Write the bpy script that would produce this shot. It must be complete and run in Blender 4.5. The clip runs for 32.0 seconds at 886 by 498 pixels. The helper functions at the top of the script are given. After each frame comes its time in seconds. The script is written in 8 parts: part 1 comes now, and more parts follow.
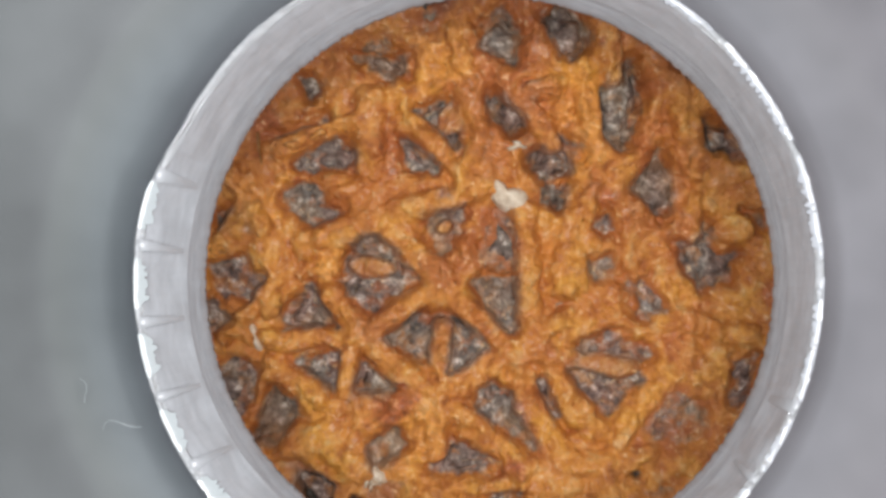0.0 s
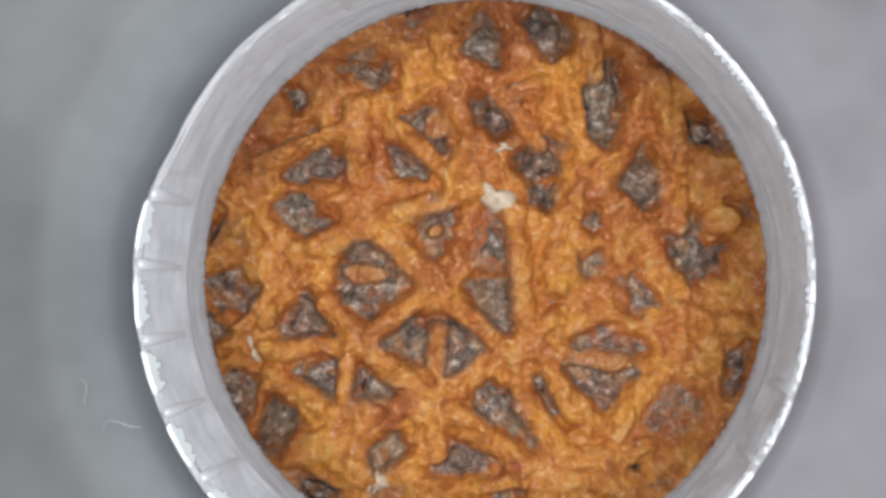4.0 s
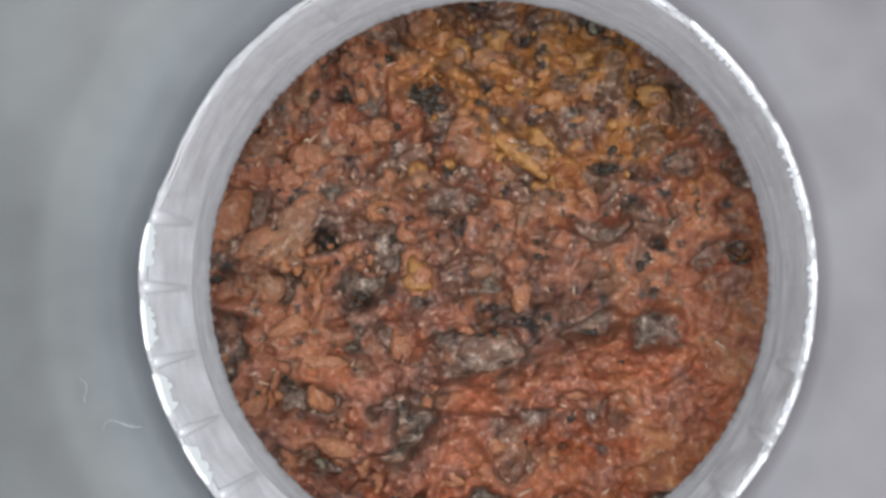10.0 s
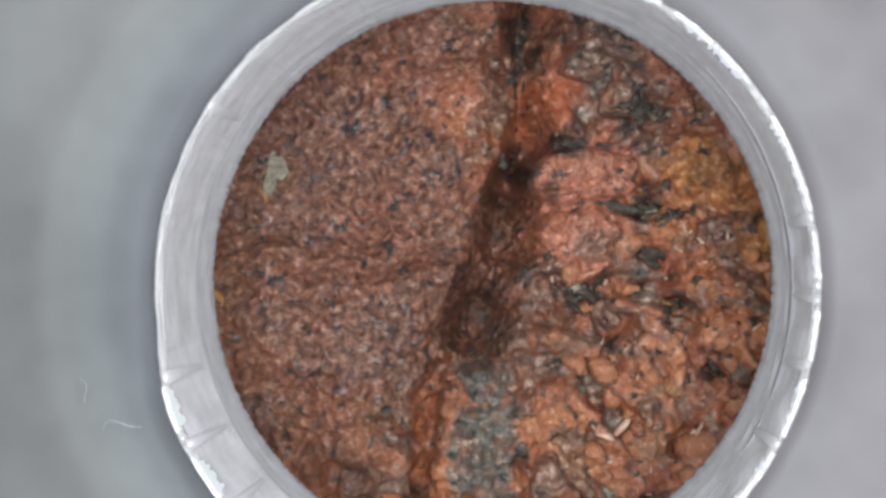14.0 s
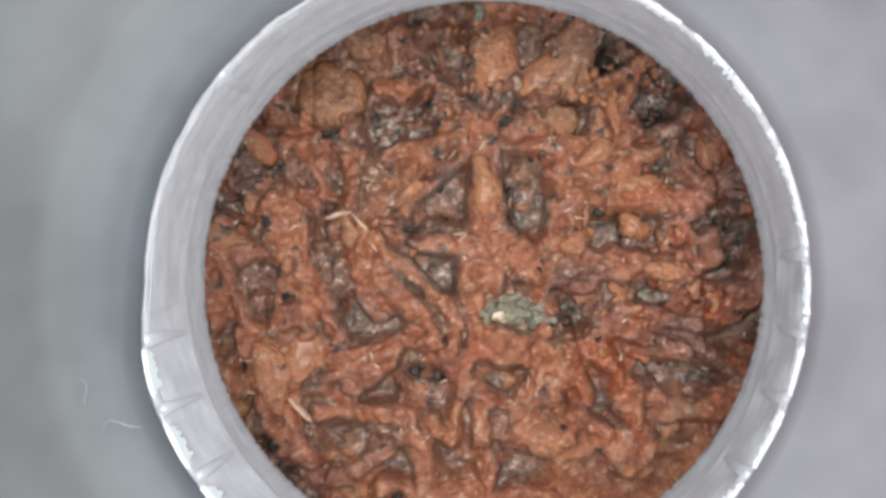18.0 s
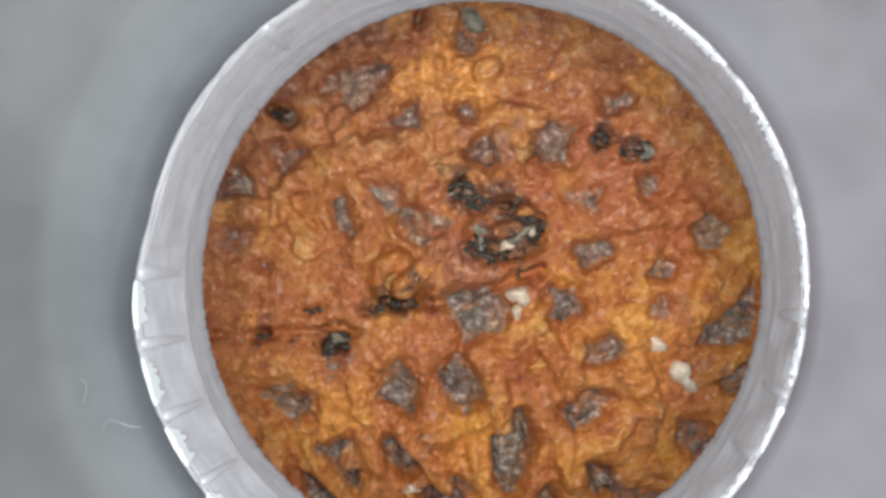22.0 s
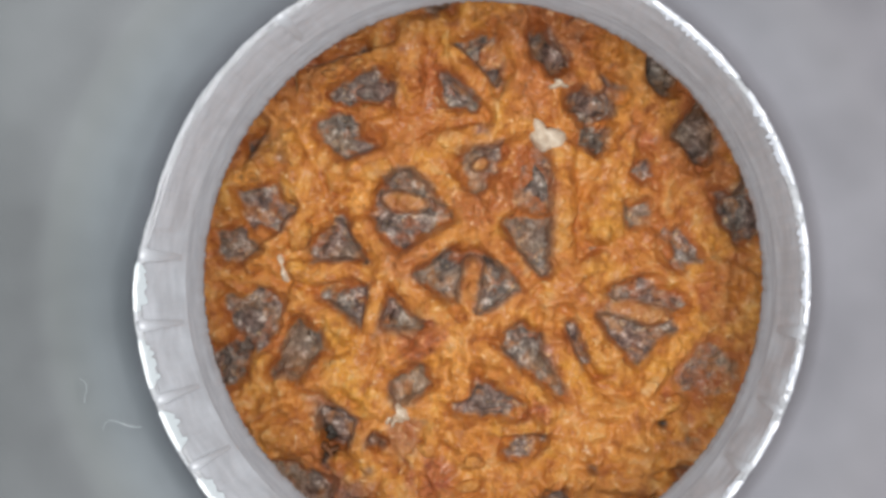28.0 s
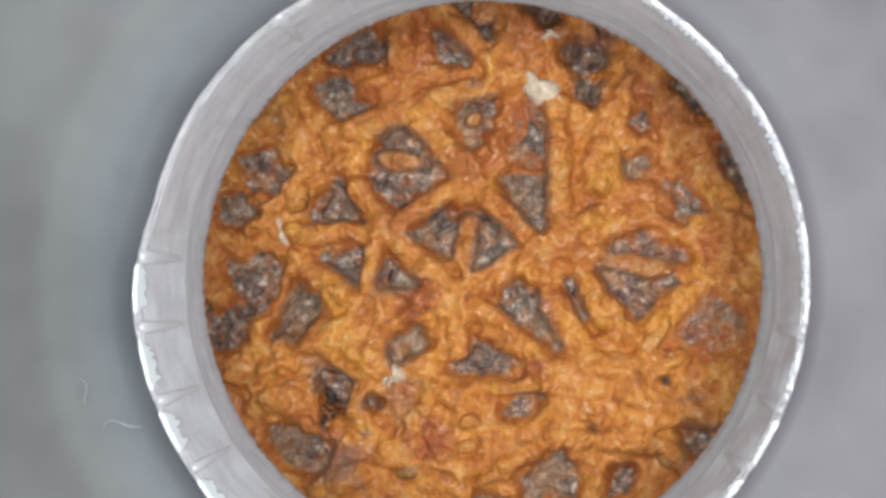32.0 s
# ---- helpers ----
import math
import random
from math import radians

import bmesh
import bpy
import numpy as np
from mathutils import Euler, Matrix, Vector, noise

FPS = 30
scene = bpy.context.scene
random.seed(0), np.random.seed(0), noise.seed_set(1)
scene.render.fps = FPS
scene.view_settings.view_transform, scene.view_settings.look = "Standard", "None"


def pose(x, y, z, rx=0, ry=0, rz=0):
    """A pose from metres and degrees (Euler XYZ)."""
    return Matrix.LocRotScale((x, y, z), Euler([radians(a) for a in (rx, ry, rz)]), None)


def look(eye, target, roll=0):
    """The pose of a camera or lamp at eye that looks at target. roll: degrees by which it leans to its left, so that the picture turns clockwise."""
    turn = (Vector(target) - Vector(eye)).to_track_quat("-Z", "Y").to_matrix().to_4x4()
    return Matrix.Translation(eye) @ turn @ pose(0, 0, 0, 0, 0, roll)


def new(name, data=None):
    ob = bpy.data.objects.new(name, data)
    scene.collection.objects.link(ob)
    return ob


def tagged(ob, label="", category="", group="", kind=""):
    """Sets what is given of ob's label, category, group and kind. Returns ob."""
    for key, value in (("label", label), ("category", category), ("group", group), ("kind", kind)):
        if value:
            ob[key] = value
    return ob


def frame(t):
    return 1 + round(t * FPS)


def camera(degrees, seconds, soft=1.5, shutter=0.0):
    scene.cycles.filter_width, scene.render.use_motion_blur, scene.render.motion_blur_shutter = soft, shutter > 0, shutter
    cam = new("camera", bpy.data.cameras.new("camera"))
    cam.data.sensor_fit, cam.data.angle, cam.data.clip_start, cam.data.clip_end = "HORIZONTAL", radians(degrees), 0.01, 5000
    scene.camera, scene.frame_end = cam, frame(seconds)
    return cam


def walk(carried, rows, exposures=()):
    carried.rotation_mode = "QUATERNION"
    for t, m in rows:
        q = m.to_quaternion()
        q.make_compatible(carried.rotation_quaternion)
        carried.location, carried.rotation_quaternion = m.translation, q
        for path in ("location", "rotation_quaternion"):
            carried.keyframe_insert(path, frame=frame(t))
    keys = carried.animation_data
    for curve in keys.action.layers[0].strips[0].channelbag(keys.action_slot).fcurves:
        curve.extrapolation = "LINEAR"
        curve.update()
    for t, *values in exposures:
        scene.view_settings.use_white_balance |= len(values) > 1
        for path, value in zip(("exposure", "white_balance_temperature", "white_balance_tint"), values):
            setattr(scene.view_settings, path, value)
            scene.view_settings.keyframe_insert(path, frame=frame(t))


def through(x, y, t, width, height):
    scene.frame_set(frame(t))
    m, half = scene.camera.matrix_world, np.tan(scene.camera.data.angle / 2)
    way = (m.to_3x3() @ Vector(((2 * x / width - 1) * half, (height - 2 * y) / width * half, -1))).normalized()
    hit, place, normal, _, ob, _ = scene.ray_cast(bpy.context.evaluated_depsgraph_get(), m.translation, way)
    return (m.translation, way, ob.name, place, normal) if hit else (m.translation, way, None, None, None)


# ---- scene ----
# Everything is at true size: a palm-sized dried starfish under the clear snout of a hand microscope.
MM = 0.001
CAM_Z = 0.120          # height of the lens over the table

# ---- camera ----
cam = camera(45, 32.0, soft=3.2)
walk(cam, [(0.0, pose(0, 0, CAM_Z)), (32.0, pose(0, 0, CAM_Z))], exposures=[(0.0, 0.05), (6.0, 0.06), (9.0, 0.10), (11.0, 0.20), (18.0, 0.26), (20.0, 0.18), (22.0, 0.15), (26.0, 0.06), (32.0, 0.06)])

# ---- world and lights ----
world = bpy.data.worlds.new("world")
scene.world = world
world.use_nodes = True
wn = world.node_tree.nodes
wn["Background"].inputs["Color"].default_value = (0.80, 0.88, 1.0, 1)
wn["Background"].inputs["Strength"].default_value = 0.35


def led(name, x, y, z, watts, size, colour):
    lamp = bpy.data.lights.new(name, "AREA")
    lamp.shape, lamp.size, lamp.energy, lamp.color = "DISK", size, watts, colour
    ob = new(name, lamp)
    ob.matrix_world = look((x, y, z), (0.0012, -0.0010, CAM_Z - 0.037))
    return ob


LED_COUNT = 10
for k in range(LED_COUNT):
    a = 2 * math.pi * (k + 0.5) / LED_COUNT
    side = 1.0 + 0.26 * math.cos(a - radians(75))
    cool = 0.5 - 0.5 * math.cos(a)
    led("led_lamp", 0.0007 + 0.0054 * math.cos(a), -0.0009 + 0.0054 * math.sin(a), CAM_Z - 0.0050, 0.00136 * side, 0.0024, (0.99 - 0.08 * cool, 0.97, 0.96 + 0.04 * cool))

# ---- materials ----
def nodes_of(name):
    m = bpy.data.materials.new(name)
    m.use_nodes = True
    return m, m.node_tree.nodes, m.node_tree.links, m.node_tree.nodes["Principled BSDF"]


def tex_noise(n, l, vec, scale, detail=4.0, rough=0.6):
    t = n.new("ShaderNodeTexNoise")
    t.inputs["Scale"].default_value, t.inputs["Detail"].default_value, t.inputs["Roughness"].default_value = scale, detail, rough
    l.new(vec, t.inputs["Vector"])
    return t


def ramp(n, l, fac, stops):
    r = n.new("ShaderNodeValToRGB")
    els = r.color_ramp.elements
    while len(els) < len(stops):
        els.new(0.5)
    for e, (p, c) in zip(els, stops):
        e.position, e.color = p, (*c, 1)
    l.new(fac, r.inputs["Fac"])
    return r


def mix(n, l, fac, a, b, mode="MIX"):
    m = n.new("ShaderNodeMix")
    m.data_type, m.blend_type = "RGBA", mode
    for sock, v in ((m.inputs[0], fac), (m.inputs[6], a), (m.inputs[7], b)):
        if isinstance(v, (int, float)):
            sock.default_value = v
        elif isinstance(v, tuple):
            sock.default_value = (*v, 1)
        else:
            l.new(v, sock)
    return m.outputs[2]


def math_node(n, l, op, a, b=0.0, clamp=False):
    m = n.new("ShaderNodeMath")
    m.operation, m.use_clamp = op, clamp
    for sock, v in zip(m.inputs, (a, b)):
        if isinstance(v, (int, float)):
            sock.default_value = v
        else:
            l.new(v, sock)
    return m.outputs[0]


def bump(n, l, height, strength, dist, bsdf):
    b = n.new("ShaderNodeBump")
    b.inputs["Strength"].default_value, b.inputs["Distance"].default_value = strength, dist
    l.new(height, b.inputs["Height"])
    l.new(b.outputs["Normal"], bsdf.inputs["Normal"])
    return b


def place_coords(n):
    """Coordinates in the specimen's own metres, carried by every piece in the attribute 'spot'."""
    a = n.new("ShaderNodeAttribute")
    a.attribute_name = "spot"
    return a.outputs["Vector"]


def tone_field(n, l, vec):
    """Rust orange near one arm's end, turning brick red, ochre and dusky pink along the disc."""
    sep = n.new("ShaderNodeSeparateXYZ")
    l.new(vec, sep.inputs[0])
    wob = tex_noise(n, l, vec, 160.0, 3.0)
    m = n.new("ShaderNodeMath")
    m.operation = "MULTIPLY_ADD"
    l.new(wob.outputs["Fac"], m.inputs[0])
    m.inputs[1].default_value = 0.014
    l.new(sep.outputs["Y"], m.inputs[2])
    s = math_node(n, l, "SUBTRACT", m.outputs[0], math_node(n, l, "MULTIPLY", sep.outputs["X"], 0.45))
    f = math_node(n, l, "DIVIDE", math_node(n, l, "SUBTRACT", s, 0.014), 0.022, True)
    return f, sep


def spot_mask(n, l, vec, x, y, radius, soft=0.35):
    d = n.new("ShaderNodeVectorMath")
    d.operation = "DISTANCE"
    flat = n.new("ShaderNodeVectorMath")
    flat.operation = "MULTIPLY"
    flat.inputs[1].default_value = (1, 1, 0)
    l.new(vec, flat.inputs[0])
    l.new(flat.outputs[0], d.inputs[0])
    d.inputs[1].default_value = (x * MM, y * MM, 0)
    wob = tex_noise(n, l, vec, 300.0, 3.0)
    dd = math_node(n, l, "ADD", d.outputs["Value"], math_node(n, l, "MULTIPLY", math_node(n, l, "SUBTRACT", wob.outputs["Fac"], 0.5), radius * MM * 1.4))
    return math_node(n, l, "DIVIDE", math_node(n, l, "SUBTRACT", radius * MM, dd), radius * MM * soft, True)


def tissue_colour(n, l, vec, f):
    """Grey-brown grainy tissue on the floor of the pits, with pale crystals and rusty dabs."""
    grain = tex_noise(n, l, vec, 2500.0, 4.0, 0.70)
    drift = tex_noise(n, l, vec, 500.0, 3.0, 0.6)
    grey = ramp(n, l, grain.outputs["Fac"], [(0.34, (0.055, 0.041, 0.032)), (0.45, (0.135, 0.105, 0.084)), (0.56, (0.25, 0.207, 0.170)), (0.66, (0.64, 0.56, 0.47))])
    warm = ramp(n, l, grain.outputs["Fac"], [(0.34, (0.050, 0.025, 0.018)), (0.45, (0.138, 0.076, 0.058)), (0.56, (0.26, 0.162, 0.128)), (0.66, (0.64, 0.49, 0.41))])
    c = mix(n, l, math_node(n, l, "MULTIPLY", math_node(n, l, "SUBTRACT", drift.outputs["Fac"], 0.38), 4.5, True), grey.outputs["Color"], warm.outputs["Color"])
    dab = tex_noise(n, l, vec, 1300.0, 4.0, 0.6)
    rusty = mix(n, l, f, mix(n, l, grain.outputs["Fac"], (0.18, 0.050, 0.012), (0.62, 0.26, 0.07)), mix(n, l, grain.outputs["Fac"], (0.14, 0.045, 0.024), (0.50, 0.22, 0.12)))
    c = mix(n, l, math_node(n, l, "MULTIPLY", math_node(n, l, "MULTIPLY", math_node(n, l, "SUBTRACT", dab.outputs["Fac"], 0.54), 8.0, True), 0.75), c, rusty)
    # in places the skin has dried over it as a thin beige film
    film = tex_noise(n, l, vec, 330.0, 3.0, 0.6)
    beige = mix(n, l, f, mix(n, l, grain.outputs["Fac"], (0.24, 0.105, 0.038), (0.56, 0.36, 0.19)), mix(n, l, grain.outputs["Fac"], (0.19, 0.085, 0.050), (0.48, 0.28, 0.19)))
    c = mix(n, l, math_node(n, l, "MULTIPLY", math_node(n, l, "MULTIPLY", math_node(n, l, "SUBTRACT", film.outputs["Fac"], 0.46), 5.0, True), 0.50), c, beige)
    return c, grain


def skin_material(name, lift=1.0, soft=1.0):
    m, n, l, b = nodes_of(name)
    vec = place_coords(n)
    f, sep = tone_field(n, l, vec)
    micro = tex_noise(n, l, vec, 9000.0, 3.0, 0.6)
    fine = tex_noise(n, l, vec, 3400.0, 4.0, 0.65)
    mid = tex_noise(n, l, vec, 1500.0, 5.0, 0.64)
    coarse = tex_noise(n, l, vec, 190.0, 4.0, 0.6)
    orange = ramp(n, l, mid.outputs["Fac"], [(0.30, (0.25, 0.058, 0.010)), (0.43, (0.47, 0.150, 0.022)), (0.55, (0.62, 0.235, 0.038)), (0.70, (0.80, 0.44, 0.15))])
    brick = ramp(n, l, mid.outputs["Fac"], [(0.31, (0.075, 0.020, 0.011)), (0.43, (0.215, 0.066, 0.033)), (0.54, (0.375, 0.135, 0.068)), (0.66, (0.60, 0.34, 0.21))])
    hue = tex_noise(n, l, vec, 800.0, 4.0, 0.65)
    blend = math_node(n, l, "MULTIPLY", f, math_node(n, l, "ADD", math_node(n, l, "MULTIPLY", math_node(n, l, "MULTIPLY", math_node(n, l, "SUBTRACT", 0.60, hue.outputs["Fac"]), 6.0, True), 0.3), 0.7))
    c = mix(n, l, blend, orange.outputs["Color"], brick.outputs["Color"])
    # crests are paler, the skin between them rust red
    crest = n.new("ShaderNodeAttribute")
    crest.attribute_name = "crest"
    c = mix(n, l, math_node(n, l, "MULTIPLY", math_node(n, l, "SUBTRACT", 1.0, crest.outputs["Fac"]), math_node(n, l, "ADD", math_node(n, l, "MULTIPLY", f, 0.15), 0.15)), c, mix(n, l, f, (0.48, 0.125, 0.020), (0.24, 0.062, 0.030)))
    c = mix(n, l, math_node(n, l, "MULTIPLY", crest.outputs["Fac"], math_node(n, l, "ADD", math_node(n, l, "MULTIPLY", f, 0.18), 0.14)), c, mix(n, l, f, (0.80, 0.34, 0.062), (0.50, 0.205, 0.110)))
    # ochre stain, dusky pink plates and the dark hollow of the upper disc
    c = mix(n, l, math_node(n, l, "MULTIPLY", spot_mask(n, l, vec, -5.2, 41.5, 5.0), 0.7), c, ramp(n, l, mid.outputs["Fac"], [(0.30, (0.15, 0.050, 0.009)), (0.50, (0.42, 0.175, 0.028)), (0.70, (0.64, 0.36, 0.11))]).outputs["Color"])
    c = mix(n, l, math_node(n, l, "MULTIPLY", spot_mask(n, l, vec, -13, 52, 7.5), 0.7), c, ramp(n, l, mid.outputs["Fac"], [(0.30, (0.12, 0.033, 0.018)), (0.50, (0.31, 0.102, 0.060)), (0.70, (0.52, 0.27, 0.18))]).outputs["Color"])
    # rust-red staining in broad blotches and thin veins
    c = mix(n, l, math_node(n, l, "MULTIPLY", math_node(n, l, "MULTIPLY", math_node(n, l, "SUBTRACT", coarse.outputs["Fac"], 0.50), 7.0, True), 0.38), c, mix(n, l, f, (0.40, 0.085, 0.022), (0.26, 0.066, 0.030)))
    # bare grainy patches where the skin of the disc has shrunk away
    bare = tex_noise(n, l, vec, 520.0, 3.0, 0.6)
    grey = ramp(n, l, fine.outputs["Fac"], [(0.30, (0.035, 0.024, 0.018)), (0.50, (0.135, 0.085, 0.060)), (0.66, (0.32, 0.24, 0.18)), (0.78, (0.60, 0.50, 0.40))]).outputs["Color"]
    open_zone = math_node(n, l, "DIVIDE", math_node(n, l, "SUBTRACT", math_node(n, l, "SUBTRACT", sep.outputs["Y"], math_node(n, l, "MULTIPLY", sep.outputs["X"], 0.10)), 0.031), 0.005, True)
    c = mix(n, l, math_node(n, l, "MULTIPLY", math_node(n, l, "MULTIPLY", math_node(n, l, "SUBTRACT", bare.outputs["Fac"], 0.505), 13.0, True), math_node(n, l, "MULTIPLY", open_zone, 0.80)), c, grey)
    # raw grainy tissue between the strips of the net
    raw = n.new("ShaderNodeAttribute")
    raw.attribute_name = "raw"
    c = mix(n, l, math_node(n, l, "MULTIPLY", raw.outputs["Fac"], 0.5), c, ramp(n, l, mid.outputs["Fac"], [(0.30, (0.08, 0.023, 0.014)), (0.43, (0.225, 0.069, 0.038)), (0.55, (0.355, 0.128, 0.070)), (0.70, (0.58, 0.33, 0.22))]).outputs["Color"])
    open_skin = math_node(n, l, "MULTIPLY", math_node(n, l, "SUBTRACT", 0.75, math_node(n, l, "ADD", crest.outputs["Fac"], math_node(n, l, "MULTIPLY", math_node(n, l, "SUBTRACT", hue.outputs["Fac"], 0.5), 2.2))), 2.5, True)
    tissue = ramp(n, l, fine.outputs["Fac"], [(0.32, (0.050, 0.026, 0.018)), (0.47, (0.150, 0.088, 0.062)), (0.58, (0.26, 0.170, 0.125)), (0.70, (0.54, 0.42, 0.33))]).outputs["Color"]
    c = mix(n, l, math_node(n, l, "MULTIPLY", math_node(n, l, "MULTIPLY", open_skin, raw.outputs["Fac"]), 0.8), c, tissue)
    # red seams and yellower patches between the small granules
    cell = n.new("ShaderNodeTexVoronoi")
    cell.inputs["Scale"].default_value = 3600.0
    shift = n.new("ShaderNodeVectorMath")
    shift.operation = "MULTIPLY_ADD"
    l.new(hue.outputs["Color"], shift.inputs[0])
    shift.inputs[1].default_value = (0.0005, 0.0005, 0.0005)
    l.new(vec, shift.inputs[2])
    l.new(shift.outputs[0], cell.inputs["Vector"])
    seam = math_node(n, l, "MULTIPLY", math_node(n, l, "SUBTRACT", cell.outputs["Distance"], 0.42), 3.0, True)
    patch = tex_noise(n, l, vec, 420.0, 3.0, 0.6)
    yellow = math_node(n, l, "MULTIPLY", math_node(n, l, "MULTIPLY", math_node(n, l, "SUBTRACT", patch.outputs["Fac"], 0.50), 7.0, True), math_node(n, l, "SUBTRACT", 0.55, math_node(n, l, "MULTIPLY", f, 0.48)))
    c = mix(n, l, yellow, c, ramp(n, l, mid.outputs["Fac"], [(0.30, (0.40, 0.13, 0.012)), (0.50, (0.78, 0.36, 0.040)), (0.70, (0.90, 0.58, 0.20))]).outputs["Color"])
    c = mix(n, l, math_node(n, l, "MULTIPLY", seam, 0.22), c, mix(n, l, f, (0.36, 0.075, 0.012), (0.20, 0.050, 0.026)))
    # pigment, dirt and painted shade, grainy like the skin under them
    film = n.new("ShaderNodeAttribute")
    film.attribute_name = "stain_or_shade"
    grainy_film = mix(n, l, 1.0, film.outputs["Color"], ramp(n, l, fine.outputs["Fac"], [(0.34, (0.25, 0.22, 0.21)), (0.50, (0.62, 0.60, 0.60)), (0.70, (1.0, 1.0, 1.0))]).outputs["Color"], "MULTIPLY")
    grainy_film = mix(n, l, 1.0, grainy_film, (1.6, 1.6, 1.6), "MULTIPLY")
    c = mix(n, l, math_node(n, l, "MULTIPLY", film.outputs["Alpha"], math_node(n, l, "SUBTRACT", math_node(n, l, "MULTIPLY", mid.outputs["Fac"], 3.4), 0.65), True), c, grainy_film)
    # the thin edge of each pit takes the colour of its membrane
    hole = n.new("ShaderNodeAttribute")
    hole.attribute_name = "pit"
    ragged = math_node(n, l, "MULTIPLY", math_node(n, l, "SUBTRACT", mid.outputs["Fac"], 0.5), 1.1)
    low_skin = math_node(n, l, "SUBTRACT", 1.0, math_node(n, l, "MULTIPLY", crest.outputs["Fac"], 0.9), True)
    brim = math_node(n, l, "MULTIPLY", math_node(n, l, "SUBTRACT", math_node(n, l, "ADD", hole.outputs["Fac"], ragged), 0.05), 2.0, True)
    c = mix(n, l, math_node(n, l, "MULTIPLY", math_node(n, l, "MULTIPLY", low_skin, brim), math_node(n, l, "MULTIPLY", math_node(n, l, "SUBTRACT", hue.outputs["Fac"], 0.25), 1.9, True)), c, mix(n, l, f, mix(n, l, mid.outputs["Fac"], (0.25, 0.056, 0.011), (0.50, 0.135, 0.028)), mix(n, l, mid.outputs["Fac"], (0.11, 0.031, 0.017), (0.29, 0.100, 0.055))))
    wet = math_node(n, l, "MULTIPLY", math_node(n, l, "SUBTRACT", math_node(n, l, "ADD", hole.outputs["Fac"], ragged), 0.72), 3.4, True)
    c = mix(n, l, math_node(n, l, "MULTIPLY", low_skin, wet), c, tissue_colour(n, l, vec, f)[0])
    # pale dots on scattered grains: glints painted into the colour
    pale = math_node(n, l, "MULTIPLY", math_node(n, l, "ADD", math_node(n, l, "SUBTRACT", fine.outputs["Fac"], 0.585), math_node(n, l, "MULTIPLY", f, 0.008)), 7.0, True)
    c = mix(n, l, math_node(n, l, "MULTIPLY", pale, 0.7), c, mix(n, l, f, (0.86, 0.56, 0.28), (0.70, 0.47, 0.34)))
    # dusky ground of the hollow beside the ridge, darkened further for the ring's shadow
    c = mix(n, l, math_node(n, l, "MULTIPLY", spot_mask(n, l, vec, -28, 50, 10.0), 0.72), c, ramp(n, l, fine.outputs["Fac"], [(0.36, (0.026, 0.012, 0.009)), (0.52, (0.125, 0.050, 0.029)), (0.66, (0.25, 0.125, 0.082))]).outputs["Color"])
    # dark specks, thick towards the disc
    speck = tex_noise(n, l, vec, 1500.0, 4.0, 0.7)
    zone = math_node(n, l, "DIVIDE", math_node(n, l, "SUBTRACT", math_node(n, l, "SUBTRACT", sep.outputs["Y"], math_node(n, l, "MULTIPLY", sep.outputs["X"], 0.2)), 0.027), 0.010, True)
    sp = math_node(n, l, "MULTIPLY", math_node(n, l, "MULTIPLY", math_node(n, l, "SUBTRACT", speck.outputs["Fac"], 0.570), 16.0, True), math_node(n, l, "ADD", math_node(n, l, "MULTIPLY", zone, 0.85), 0.08))
    c = mix(n, l, sp, c, (0.022, 0.022, 0.022))
    if lift != 1.0:
        c = mix(n, l, 0.32, c, mix(n, l, f, (0.64, 0.29, 0.07), (0.52, 0.245, 0.130)))
    l.new(c, b.inputs["Base Color"])
    l.new(ramp(n, l, mid.outputs["Fac"], [(0.3, (0.52,) * 3), (0.7, (0.32,) * 3)]).outputs["Color"], b.inputs["Roughness"])
    b.inputs["Coat Weight"].default_value = 0.18
    b.inputs["Coat Roughness"].default_value = 0.26
    h = mix(n, l, 0.22, mix(n, l, 0.35, fine.outputs["Fac"], mid.outputs["Fac"]), micro.outputs["Fac"])
    h = mix(n, l, 0.12, h, math_node(n, l, "SUBTRACT", 0.8, cell.outputs["Distance"]))
    bump(n, l, h, 1.0, 0.00042 * soft, b)
    return m


def membrane_material():
    m, n, l, b = nodes_of("pit_membrane")
    vec = place_coords(n)
    c, grain = tissue_colour(n, l, vec, tone_field(n, l, vec)[0])
    l.new(c, b.inputs["Base Color"])
    b.inputs["Roughness"].default_value = 0.34
    bump(n, l, grain.outputs["Fac"], 1.0, 0.00035, b)
    return m


def plain_material(name, dark, light, rough, scale=1500.0, bump_mm=0.12, spec=0.5):
    m, n, l, b = nodes_of(name)
    vec = place_coords(n)
    t = tex_noise(n, l, vec, scale, 4.0, 0.65)
    l.new(ramp(n, l, t.outputs["Fac"], [(0.3, dark), (0.7, light)]).outputs["Color"], b.inputs["Base Color"])
    b.inputs["Roughness"].default_value = rough
    b.inputs["Specular IOR Level"].default_value = spec
    bump(n, l, t.outputs["Fac"], 0.6, bump_mm * MM, b)
    return m


